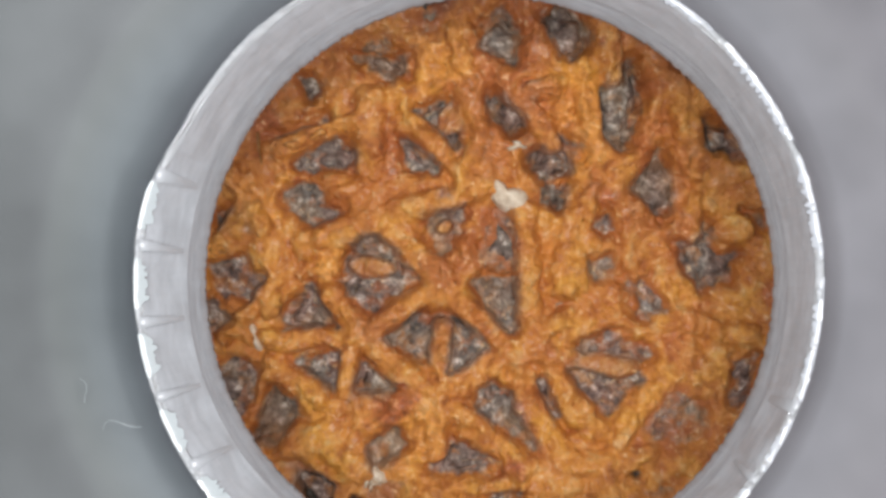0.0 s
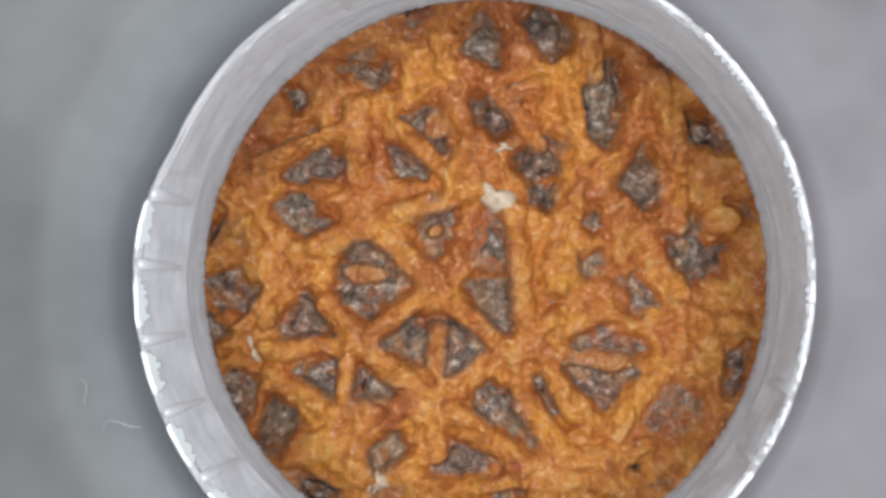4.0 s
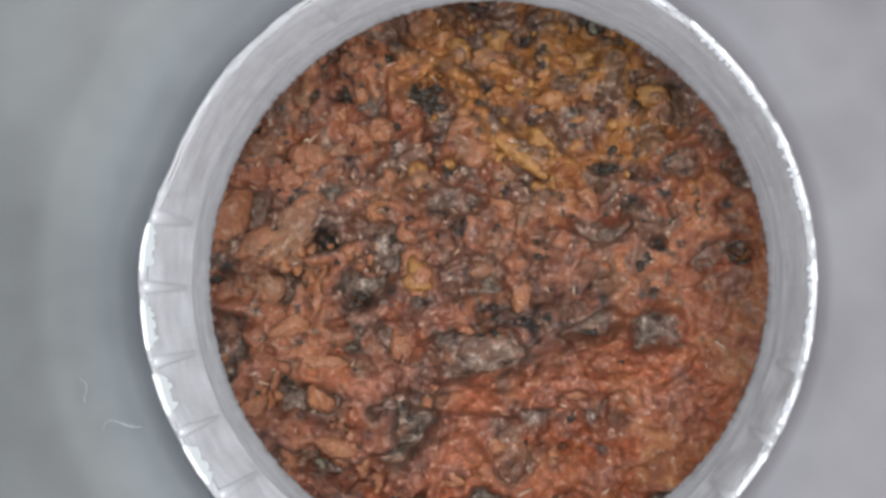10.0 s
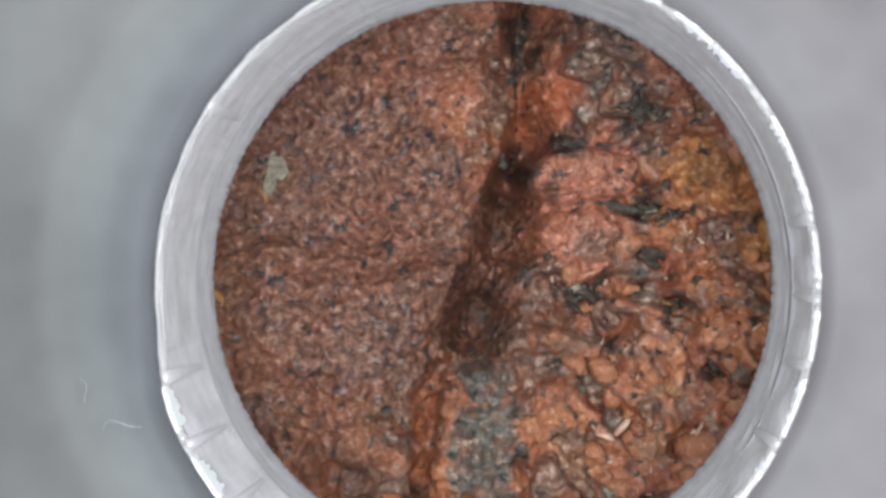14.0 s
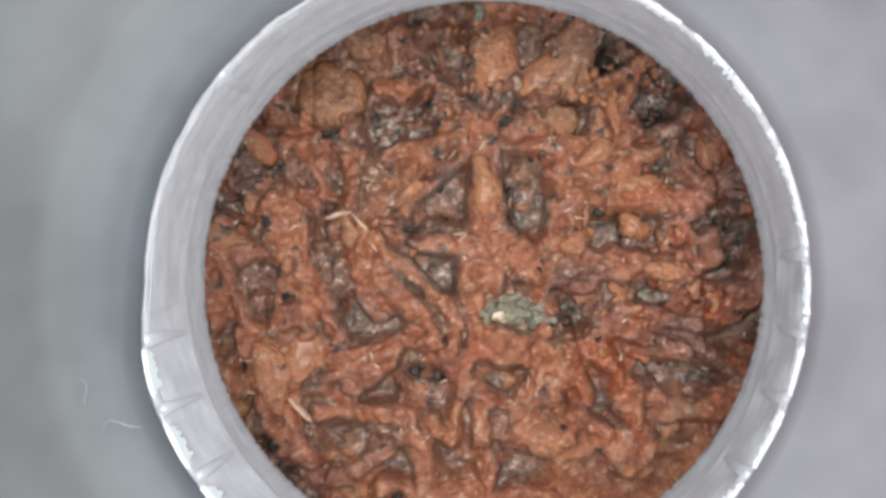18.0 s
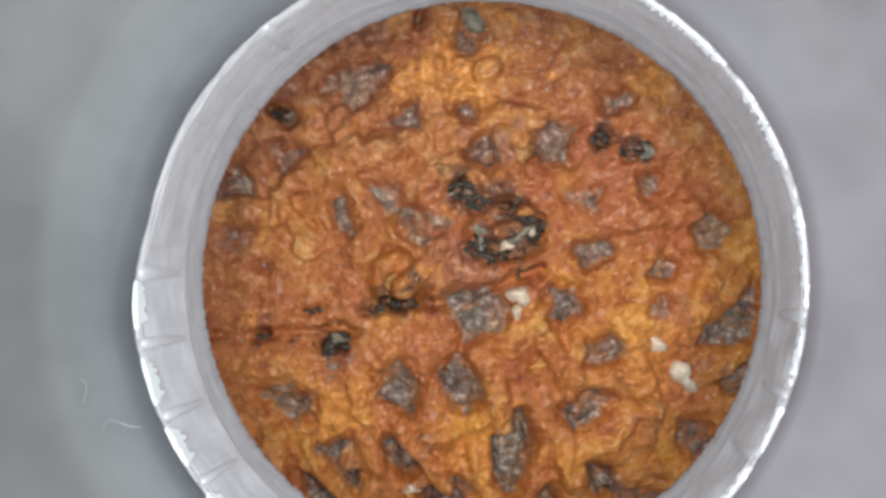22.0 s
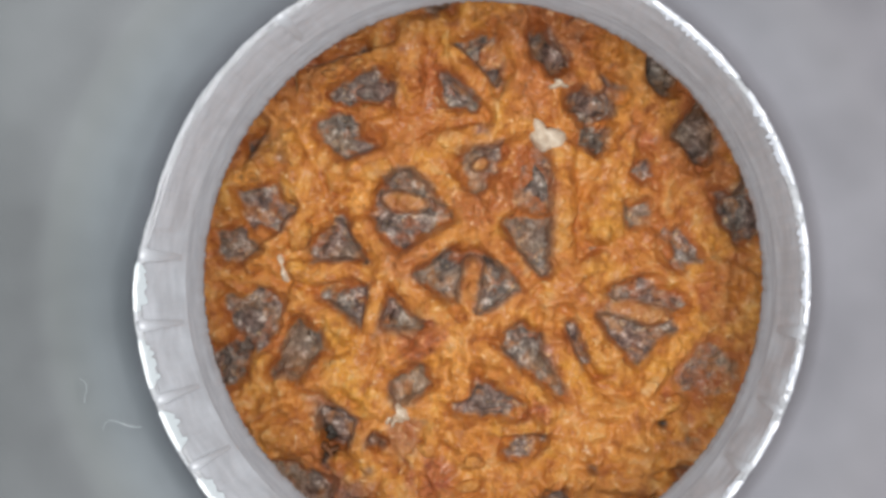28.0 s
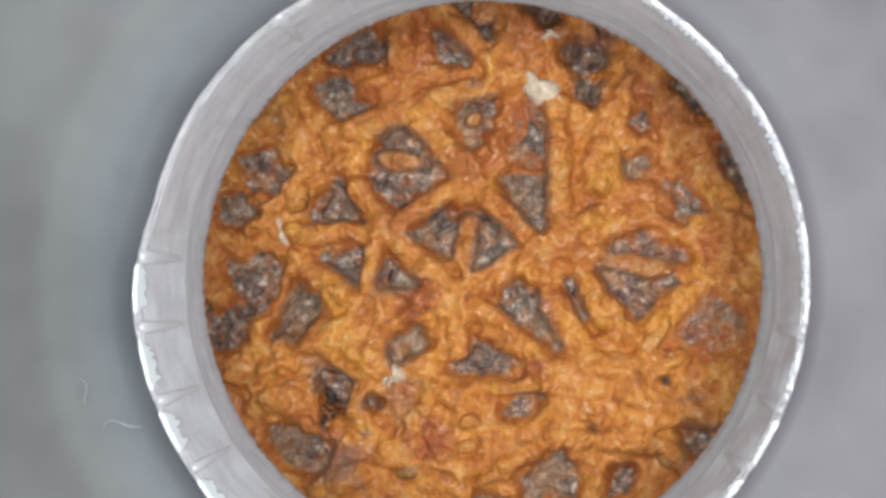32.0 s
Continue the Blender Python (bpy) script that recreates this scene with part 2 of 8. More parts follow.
def plastic_material(name, tint, rough, through=0.35, streak=0.0, cloudy=0.80):
    """Milky clear plastic: scatters on its face and lets part of the light through; streaks run round it."""
    m, n, l, b = nodes_of(name)
    tc = n.new("ShaderNodeTexCoord")
    t = tex_noise(n, l, tc.outputs["Object"], 900.0, 3.0)
    cloud = tex_noise(n, l, tc.outputs["Object"], 170.0, 3.0)
    c = mix(n, l, ramp(n, l, cloud.outputs["Fac"], [(0.35, (0, 0, 0)), (0.65, (1, 1, 1))]).outputs["Color"], tuple(cloudy * v for v in tint), tint)
    height = t.outputs["Fac"]
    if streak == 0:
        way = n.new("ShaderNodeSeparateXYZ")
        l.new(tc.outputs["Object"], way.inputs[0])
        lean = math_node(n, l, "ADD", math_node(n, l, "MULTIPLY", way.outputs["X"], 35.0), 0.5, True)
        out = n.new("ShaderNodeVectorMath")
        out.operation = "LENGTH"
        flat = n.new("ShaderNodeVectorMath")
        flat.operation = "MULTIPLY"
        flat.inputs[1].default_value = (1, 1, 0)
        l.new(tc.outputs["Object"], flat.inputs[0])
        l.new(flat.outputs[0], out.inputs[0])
        # the lens's colour fringes, painted in as faint rings of tint
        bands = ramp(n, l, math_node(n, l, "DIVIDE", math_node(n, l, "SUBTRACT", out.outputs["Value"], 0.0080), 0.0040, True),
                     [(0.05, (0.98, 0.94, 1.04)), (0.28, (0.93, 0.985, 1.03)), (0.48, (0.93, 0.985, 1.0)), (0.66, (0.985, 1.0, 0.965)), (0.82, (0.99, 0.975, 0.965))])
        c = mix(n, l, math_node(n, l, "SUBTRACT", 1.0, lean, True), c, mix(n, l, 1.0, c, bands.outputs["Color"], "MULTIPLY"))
        # uneven light painted in: darker towards one side, brighter towards the other
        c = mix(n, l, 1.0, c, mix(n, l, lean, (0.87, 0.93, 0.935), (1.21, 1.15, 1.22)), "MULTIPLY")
    if streak > 0:
        run = tex_noise(n, l, place_coords(n), 420.0, 4.0, 0.6)
        c = mix(n, l, ramp(n, l, run.outputs["Fac"], [(0.36, (0, 0, 0)), (0.66, (1, 1, 1))]).outputs["Color"], tuple(0.90 * v for v in tint), tuple(min(1.10 * v, 0.9) for v in tint))
        height = run.outputs["Fac"]
    l.new(c, b.inputs["Base Color"])
    b.inputs["Roughness"].default_value = rough
    b.inputs["Coat Weight"].default_value = 0.3 if streak > 0 else 0.0
    b.inputs["Coat Roughness"].default_value = 0.2
    bump(n, l, height, min(1.0, 0.2 + streak), 0.00008 + 0.0001 * streak, b)
    tr = n.new("ShaderNodeBsdfTranslucent")
    l.new(c, tr.inputs["Color"])
    ms = n.new("ShaderNodeMixShader")
    ms.inputs["Fac"].default_value = through
    l.new(b.outputs[0], ms.inputs[1])
    l.new(tr.outputs[0], ms.inputs[2])
    l.new(ms.outputs[0], n["Material Output"].inputs["Surface"])
    return m


SKIN = skin_material("dried_skin")
MEMBRANE = membrane_material()
WHITE = plain_material("bare_ossicle", (0.40, 0.26, 0.15), (0.82, 0.70, 0.55), 0.4, 1500.0, 0.35)
GREYSTONE = plain_material("pale_grit", (0.10, 0.088, 0.062), (0.33, 0.30, 0.22), 0.5, 2600.0, 0.45)
STRAND_GLINT = plain_material("strand_glint", (0.42, 0.24, 0.15), (0.70, 0.52, 0.40), 0.35)
BLACK = plain_material("black_crust_or_gap", (0.012, 0.010, 0.009), (0.085, 0.066, 0.050), 0.32, 3000.0, 0.4, 0.35)
BROWN = plain_material("brown_crumb", (0.05, 0.020, 0.010), (0.26, 0.105, 0.040), 0.4, 2600.0, 0.4)
SAND = plain_material("sandy_plate", (0.09, 0.034, 0.016), (0.33, 0.145, 0.062), 0.4, 1800.0, 0.45)
TAN = skin_material("grain_skin", 1.3, 1.3)
OCHRE = plain_material("ochre_grain", (0.18, 0.065, 0.016), (0.48, 0.24, 0.075), 0.38, 2600.0, 0.4)
RING_PLASTIC = plastic_material("ring_plastic", (0.385, 0.389, 0.410), 0.28, 0.25, 0.10)
RIM_PLASTIC = plastic_material("rim_plastic", (0.47, 0.477, 0.495), 0.10, 0.25, 0.8)
LIP_PLASTIC = plastic_material("lip_plastic", (0.35, 0.354, 0.374), 0.22, 0.3, 0.15)
RIB_PLASTIC = plastic_material("rib_plastic", (0.37, 0.374, 0.392), 0.35, 0.25, 0.05)
FACET_PLASTIC = plastic_material("facet_plastic", (0.36, 0.385, 0.395), 0.18, 0.2, 0.05)
GLINT_PLASTIC = plastic_material("glint_plastic", (0.37, 0.38, 0.41), 0.20, 0.2, 0.05)
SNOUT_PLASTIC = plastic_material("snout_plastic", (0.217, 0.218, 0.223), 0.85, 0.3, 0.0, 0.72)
CAP_PLASTIC = plain_material("cap_plastic", (0.32, 0.32, 0.33), (0.36, 0.36, 0.37), 0.5, 200.0, 0.02)
TABLE = plain_material("table_laminate", (0.30, 0.27, 0.24), (0.36, 0.33, 0.30), 0.5, 40.0, 0.05)

# ---- helpers for shapes ----
def mesh_of(name, verts, faces, material, smooth=True, spots=None):
    me = bpy.data.meshes.new(name)
    me.from_pydata([tuple(v) for v in verts], [], [tuple(f) for f in faces])
    me.materials.append(material)
    me.polygons.foreach_set("use_smooth", [smooth] * len(me.polygons))
    if spots is not None:
        at = me.attributes.new("spot", "FLOAT_VECTOR", "POINT")
        at.data.foreach_set("vector", np.asarray(spots, dtype=np.float32).ravel())
        if material.name == "grain_skin":
            me.attributes.new("crest", "FLOAT", "POINT").data.foreach_set("value", np.full(len(verts), 0.7, dtype=np.float32))
            me.attributes.new("stain_or_shade", "FLOAT_COLOR", "POINT").data.foreach_set("color", np.zeros(4 * len(verts), dtype=np.float32))
    me.update()
    return me


def part(name, me, parent, label=""):
    ob = new(name, me)
    ob.parent = parent
    return tagged(ob, label=label) if label else ob


SNOUT_MM = 0.00086     # the snout's parts are drawn on a slightly larger scale


def lathe(profile, steps, centre=lambda d: (0.0, 0.0), wave=None):
    """Rings of (radius, depth) in mm, turned about the axis; depth is counted down from the lens."""
    verts, faces = [], []
    for i, (r, d) in enumerate(profile):
        cx, cy = centre(d)
        for k in range(steps):
            a = 2 * math.pi * k / steps
            rr, dd = wave(i, a, r, d) if wave else (r, d)
            verts.append(((cx + rr * math.cos(a)) * SNOUT_MM, (cy + rr * math.sin(a)) * SNOUT_MM, -dd * SNOUT_MM))
    for i in range(len(profile) - 1):
        for k in range(steps):
            j = (k + 1) % steps
            faces.append((i * steps + k, i * steps + j, (i + 1) * steps + j, (i + 1) * steps + k))
    return verts, faces


# ---- the microscope's snout ----
def build_snout():
    snout = tagged(new("microscope_snout"), "grey milky plastic snout of a hand microscope, seen from inside", "microscope part")
    snout.location = (1.12 * SNOUT_MM, -1.03 * SNOUT_MM, CAM_Z)
    prof, trough = [(9.15, 31.5), (9.4, 31.5)], [0.0, 0.0]
    while prof[-1][0] < 16.4:
        r, d = prof[-1]
        step = lambda a, b: 0.5 + 0.5 * math.tanh((r - a) / b)
        # a trough round the ring, a broad step up to the cone, a faint mould line on it
        trough.append(trough[-1] + 0.12 * (0.50 * step(9.9, 0.2) - 0.95 * step(11.35, 0.50) + 0.62 * step(12.7, 0.3) - 0.17 * step(13.6, 0.4)))
        prof.append((r + 0.12, d - 0.12 * (0.12 + 0.25 * step(14.5, 0.5))))
    # the trough is skewed to put the one-sided shading into its shape
    sag = lambda i, a, r, d: (r, d + (trough[i] * (0.62 - 0.38 * math.cos(a)) if i < len(trough) else 0.0))
    prof += [(16.9, 28.0), (17.1, 22.0), (17.2, 10.0), (17.2, 0.5)]
    outer = [(18.6, 0.5), (18.6, 10.0), (18.4, 23.0), (18.0, 29.0), (16.5, 31.6), (13.2, 34.0), (10.6, 34.4), (9.5, 33.6)]
    v, f = lathe(prof + outer + prof[:1], 96, wave=sag)
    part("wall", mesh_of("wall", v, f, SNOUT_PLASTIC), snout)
    v, f = lathe([(0.02, -3.0), (16.0, -3.0), (18.6, -2.6), (18.8, -1.0), (18.6, 0.6), (17.1, 0.6), (0.02, -2.0)], 64)
    part("cap", mesh_of("cap", v, f, CAP_PLASTIC), snout, "grey plate that carries the lamps")
    return snout


def build_ring():
    """The turning end ring: a sloped wall with ribs across it, a bright rim and a thin clear lip at the mouth."""
    ring = tagged(new("focus_ring"), "clear ribbed plastic ring round the microscope's open mouth", "ring")
    drift = lambda d: (-0.30 * (33.0 - d) / 3.0, -0.04 * (33.0 - d) / 3.0)
    rnd = np.random.RandomState(5)
    rough, slow = rnd.rand(721), rnd.rand(91)
    rib_at = [191, 203.5, 216, 229, 242, 255, 268, 281, 294, 307, 326.2, 340.5, 353, 6.4, 142]

    def bulge(deg):
        """The ribbed side of the ring stands out a little further than the smooth side."""
        k = min(max((deg - 179.0) / 20.0, 0.0), 1.0) * min(max((300.0 - deg) / 30.0, 0.0), 1.0)
        return 0.30 * k * k * (3 - 2 * k)

    def wave(i, a, r, d):
        deg = math.degrees(a) % 360
        worn = 1.0 + 1.3 * max(0.0, math.cos(math.radians(deg - 25)))
        jag = (rough[int(deg * 2)] - 0.5) * 0.10 * worn
        sway = (slow[int(deg / 4)] - 0.5) * 0.06
        k = min(i, 3) / 3.0
        return r + (jag * 0.5 + sway) * k + bulge(deg), d + jag * k

    def cells(i, a, r, d):
        """Between the ribs of the lower half the wall is pressed in, each cell with its own lean."""
        deg = math.degrees(a) % 360
        low = 1.0 if 186 < deg or deg < 10 else 0.0
        k = int(deg * 2)
        lean = (slow[int(deg / 12.7)] - 0.5) * 0.5 * low
        return r + bulge(deg) * min(i, 4) / 4.0 + (0.04 * low * math.sin(math.radians(deg * 28)) + (rough[k] - 0.5) * 0.025) * (0 < i < 4), d + (lean * 0.4 if 1 < i < 4 else 0) + (rough[k] - 0.5) * 0.03 * (i > 0)

    def streaks(count):
        """Coordinates that stretch the plastic's grain along the turn."""
        return [(0.0183 * math.cos(math.pi * k / 360), 0.0183 * math.sin(math.pi * k / 360), 0.0035 * i) for i in range(count) for k in range(720)]

    wall = [(8.84, 32.0), (8.94, 31.6), (9.04, 31.0), (9.12, 30.55), (9.19, 30.25)]
    v, f = lathe(wall, 720, drift, cells)
    part("wall", mesh_of("wall", v, f, RING_PLASTIC, True, streaks(len(wall))), ring)
    rim = [(9.19, 30.25), (9.24, 30.08), (9.31, 30.0), (9.38, 30.06), (9.46, 30.4), (9.56, 31.6), (9.60, 34.0), (9.4, 34.3), (9.05, 33.9)]
    v, f = lathe(rim, 720, drift, wave)
    part("rim", mesh_of("rim", v, f, RIM_PLASTIC, True, streaks(len(rim))), ring, "worn bright upper edge")
    lip = [(9.05, 33.9), (8.80, 33.5), (8.60, 33.0), (8.61, 32.8), (8.70, 32.5), (8.78, 32.25), (8.84, 32.0)]
    v, f = lathe(lip, 720, drift, lambda i, a, r, d: (r + (rough[int(math.degrees(a) * 2 % 720)] - 0.5) * (0.05 if i in (1, 2, 3) else 0.0), d))
    part("lip", mesh_of("lip", v, f, LIP_PLASTIC, True, streaks(len(lip))), ring, "thin clear uneven lip")
    for q in rib_at:
        wide, slant = 0.8 + 0.5 * rnd.rand(), 2.0 * (rnd.rand() - 0.5)
        cross = ((-1.0, 0.05), (-0.6, 0.012), (-0.2, -0.010), (0.2, -0.012), (0.6, 0.008), (1.0, 0.05))
        verts, faces = [], []
        for m, (r, d) in enumerate(((8.90, 31.75), (8.96, 31.2), (9.06, 30.6), (9.17, 30.16), (9.29, 29.99), (9.38, 30.03), (9.45, 30.35))):
            cx, cy = drift(d)
            r += bulge(q) * m / 6.0
            for off, up in cross:
                a = radians(q + off * wide * (0.5 + m / 8.0) + slant * m / 6.0)
                verts.append(((cx + r * math.cos(a)) * SNOUT_MM, (cy + r * math.sin(a)) * SNOUT_MM, -(d + up) * SNOUT_MM))
        for m in range(6):
            for k in range(5):
                o = m * 6 + k
                faces.append((o, o + 1, o + 7, o + 6))
        part("rib", mesh_of("rib", verts, faces, RIB_PLASTIC), ring)
    def strip(name, start, end, inner, outer, ragged, material, label):
        """A thin strip laid along the rim for its glints: its inner edge ragged, its face lumpy."""
        cols = max(8, int((end - start) * 2.2))
        verts = []
        for m in range(4):
            for k in range(cols + 1):
                deg = start + (end - start) * k / cols
                fade = min(1.0, 6.0 * k / cols, 6.0 * (cols - k) / cols)
                r = outer + (inner - outer) * (1 - m / 3.0) * (1 + ragged * (rnd.rand() - 0.5) * (2.0 if m == 0 else 0.8)) * (0.45 + 0.55 * fade) + bulge(deg % 360)
                d = 29.985 + max(0.0, (9.27 + bulge(deg % 360) - r)) * 0.95 - 0.03 + 0.035 * rnd.rand()
                cx, cy = drift(d)
                a = radians(deg + 0.3 * (rnd.rand() - 0.5))
                verts.append(((cx + r * math.cos(a)) * SNOUT_MM, (cy + r * math.sin(a)) * SNOUT_MM, -d * SNOUT_MM))
        row = cols + 1
        faces = [(m * row + k, m * row + k + 1, m * row + k + row + 1, m * row + k + row) for m in range(3) for k in range(cols)]
        part(name, mesh_of(name, verts, faces, material, True), ring, label)

    # glossy pads added for the glints between the ribs
    for q in (197, 210, 222.5, 235.5, 248.5, 261.5, 274.5):
        strip("facet", q - 4.6, q + 4.6 - 2.0 * rnd.rand(), 8.96 + 0.12 * rnd.rand(), 9.34, 0.22, FACET_PLASTIC, "glossy facet added for glints")
    # chipped strips added for glints along the worn outer edge, broken by the ribs
    stops = [-66, -53, -33.5, -19.5, -7, 6.4, 31, 52, 75, 100]
    for low, high in zip(stops, stops[1:]):
        strip("glint_strip", low + 1.5, high - 1.5, 9.15 + 0.05 * rnd.rand(), 9.37, 0.35, GLINT_PLASTIC, "chipped strip added for the rim's glints")
    return ring


def build_lint(x, y, d, size, turn):
    """A fine pale fibre caught on the snout's inner face."""
    curve = bpy.data.curves.new("lint_fibre", "CURVE")
    curve.dimensions, curve.bevel_depth, curve.bevel_resolution = "3D", 0.000010, 1
    line = curve.splines.new("POLY")
    line.points.add(11)
    for k, p in enumerate(line.points):
        u = k / 11
        p.co = (size * (u - 0.5), size * 0.25 * math.sin(4.2 * u + turn), 0.0002 * math.sin(3.1 * u), 1)
    curve.materials.append(FACET_PLASTIC)
    ob = tagged(new("lint_fibre", curve), "fine pale lint fibre stuck to the grey snout", "fibre", group="lint fibres")
    ob.matrix_world = pose(x * d / 1.8927, -y * d / 1.8927, CAM_Z - d, 0, 0, math.degrees(turn))
    return ob


for fx, fy, size, turn in ((-0.634, 0.249, 0.0006, 2.0), (-0.570, 0.312, 0.0009, 0.4)):
    build_lint(fx, fy, 0.0266, size, turn)
SNOUT = build_snout()
FOCUS_RING = build_ring()
FOCUS_RING.location = (1.29 * SNOUT_MM, -0.99 * SNOUT_MM, CAM_Z)
table = mesh_of("table_top", [(-0.4, -0.4, 0), (0.4, -0.4, 0), (0.4, 0.4, 0), (-0.4, 0.4, 0), (-0.4, -0.4, -0.03), (0.4, -0.4, -0.03), (0.4, 0.4, -0.03), (-0.4, 0.4, -0.03)],
                [(0, 1, 2, 3), (4, 7, 6, 5), (0, 4, 5, 1), (1, 5, 6, 2), (2, 6, 7, 3), (3, 7, 4, 0)], TABLE, False)
tagged(new("table_top", table), "plain greyish brown table top under the microscope", "table", kind="structure")

# ---- the dried starfish ----
STAR = tagged(new("dried_starfish"), "rust-orange dried starfish with raised ridges and dark grainy pits", "starfish")
X0, X1, Y0, Y1, STEP = -41.0, 23.0, -18.0, 63.0, 0.095
NX, NY = int((X1 - X0) / STEP) + 1, int((Y1 - Y0) / STEP) + 1
GX, GY = np.meshgrid(X0 + STEP * np.arange(NX), Y0 + STEP * np.arange(NY))


def lattice_noise(x, y, size, seed):
    g = np.random.RandomState(seed).rand(257, 257)
    u, v = x / size + 1000.0, y / size + 1000.0
    i, j = np.floor(u).astype(int), np.floor(v).astype(int)
    fu, fv = u - i, v - j
    fu, fv = fu * fu * (3 - 2 * fu), fv * fv * (3 - 2 * fv)
    i, j = i % 256, j % 256
    return (g[i, j] * (1 - fu) + g[i + 1, j] * fu) * (1 - fv) + (g[i, j + 1] * (1 - fu) + g[i + 1, j + 1] * fu) * fv - 0.5


# the body's broad swells, in mm, on a 10 mm net
SWELL = [
    [-0.01, -0.25, -0.97, 0.65, 0.77],
    [0.0, -0.16, -0.75, -0.19, -1.54],
    [0.11, -0.07, -0.81, 1.62, 1.15],
    [0.22, 0.13, -0.53, 0.28, 1.64],
    [0.07, 0.16, 0.71, -0.33, -0.35],
    [0.27, -0.35, -1.03, 0.2, 0.02],
    [-0.09, 0.11, -0.07, 0.21, 0.05],
]


def base_z(x, y):
    x, y = np.asarray(x, dtype=float), np.asarray(y, dtype=float)
    z = np.zeros_like(x)
    for j, row in enumerate(SWELL):
        for i, s in enumerate(row):
            z = z + s * np.exp(-((x + 30 - 10 * i) ** 2 + (y + 8 - 10 * j) ** 2) / 98.0)
    return z


def body_gap(x, y):
    """Distance in mm from the middle lines of the arms and the disc."""
    d = np.full(np.shape(x), 1e9)
    lines = [(-4, -16, 2, 4), (2, 4, 7, 10), (2, 4, -6, 22), (-6, 22, -12, 40), (-12, 40, -22, 47), (-6, 22, -16, 26), (-16, 26, -24, 27), (-24, 27, -25, 46), (-16, 26, -18, 44)]
    for ax, ay, bx, by in lines:
        k = np.clip(((x - ax) * (bx - ax) + (y - ay) * (by - ay)) / ((bx - ax) ** 2 + (by - ay) ** 2), 0, 1)
        d = np.minimum(d, np.hypot(x - ax - k * (bx - ax), y - ay - k * (by - ay)))
    return d


HEIGHT = base_z(GX, GY)


def granules(x, y, size, seed):
    """Rounded bumps packed side by side: 1 on a bump's top, 0 in the seams between."""
    g = np.random.RandomState(seed).rand(2, 256, 256)
    u, v = x / size + 1000.0, y / size + 1000.0
    i, j = np.floor(u).astype(int), np.floor(v).astype(int)
    best = np.full(np.shape(x), 9.0)
    for di in (-1, 0, 1):
        for dj in (-1, 0, 1):
            a, b = (i + di) % 256, (j + dj) % 256
            best = np.minimum(best, (i + di + g[0, a, b] - u) ** 2 + (j + dj + g[1, a, b] - v) ** 2)
    return np.clip(1.0 - best, 0, 1)


# the disc is rougher than the arm
ROUGH = np.clip((GY - 0.10 * GX - 30.5) / 6.0, 0, 1)
HOLLOW = np.clip((-19.6 + 0.52 * (GY - 50.0) - GX) / 2.0, 0, 1) * np.clip((GY - 38.5) / 7.0, 0, 1)
ROUGH = ROUGH * (1 - 0.8 * HOLLOW)
CREST = np.zeros_like(GX)
WX, WY = GX + 0.5 * lattice_noise(GX, GY, 1.3, 21), GY + 0.5 * lattice_noise(GX, GY, 1.3, 22)
HEIGHT += 0.55 * lattice_noise(GX, GY, 2.3, 11) + (0.22 + 0.75 * ROUGH) * lattice_noise(WX, WY, 0.9, 12)
HEIGHT += 0.10 * HOLLOW * granules(GX, GY, 0.26, 33) + (0.18 + 0.16 * ROUGH) * granules(WX, WY, 0.42, 13) + (0.75 * ROUGH) * granules(WX, WY, 1.35, 15)
HEIGHT += (0.20 + 0.16 * ROUGH) * lattice_noise(WX, WY, 0.34, 14) - 0.15 - 0.35 * ROUGH


def cell_edges(x, y, size, seed):
    """1 on the borders between scattered cells, falling to 0 inside them."""
    g = np.random.RandomState(seed).rand(2, 256, 256)
    u, v = x / size + 1000.0, y / size + 1000.0
    i, j = np.floor(u).astype(int), np.floor(v).astype(int)
    first, second = np.full(np.shape(x), 9.0), np.full(np.shape(x), 9.0)
    for di in (-1, 0, 1):
        for dj in (-1, 0, 1):
            a, b = (i + di) % 256, (j + dj) % 256
            q = np.hypot(i + di + g[0, a, b] - u, j + dj + g[1, a, b] - v)
            second = np.minimum(second, np.maximum(q, first))
            first = np.minimum(first, q)
    return np.clip(1.0 - (second - first) / 0.34, 0, 1)


# where the skin has shrunk to a net of strips over the raw grainy tissue
RAW = np.clip((9.5 - np.hypot(GX - np.clip(GX, -26.0, -12.5), GY - 29.0 + 0.05 * GX) - 3.0 * lattice_noise(GX, GY, 3.0, 23)) / 3.0, 0, 1)
NET = cell_edges(WX, WY, 2.1, 24) * np.clip(lattice_noise(GX, GY, 2.6, 25) * 4 + 0.9, 0, 1) * RAW
HEIGHT += 0.55 * NET ** 0.6 - 0.25 * RAW
CREST = np.maximum(CREST, np.clip(NET * 1.6, 0, 1))
PITS = np.zeros_like(GX)
STAIN_OR_SHADE = np.zeros(GX.shape + (4,))
CREASE = np.clip(0.12 - np.abs(lattice_noise(WX, WY, 1.9, 16)), 0, 1) / 0.12
HEIGHT -= (0.08 + 0.75 * ROUGH) * CREASE * np.clip(lattice_noise(GX, GY, 4.0, 17) * 3 + 0.45, 0, 1)


def window(x, y, r):
    i0, i1 = max(int((x - r - X0) / STEP), 0), min(int((x + r - X0) / STEP) + 2, NX)
    j0, j1 = max(int((y - r - Y0) / STEP), 0), min(int((y + r - Y0) / STEP) + 2, NY)
    return slice(j0, j1), slice(i0, i1)


SEED = [0]


def height_at(x, y):
    i = min(max(int(round((x - X0) / STEP)), 0), NX - 1)
    j = min(max(int(round((y - Y0) / STEP)), 0), NY - 1)
    return float(HEIGHT[j, i])


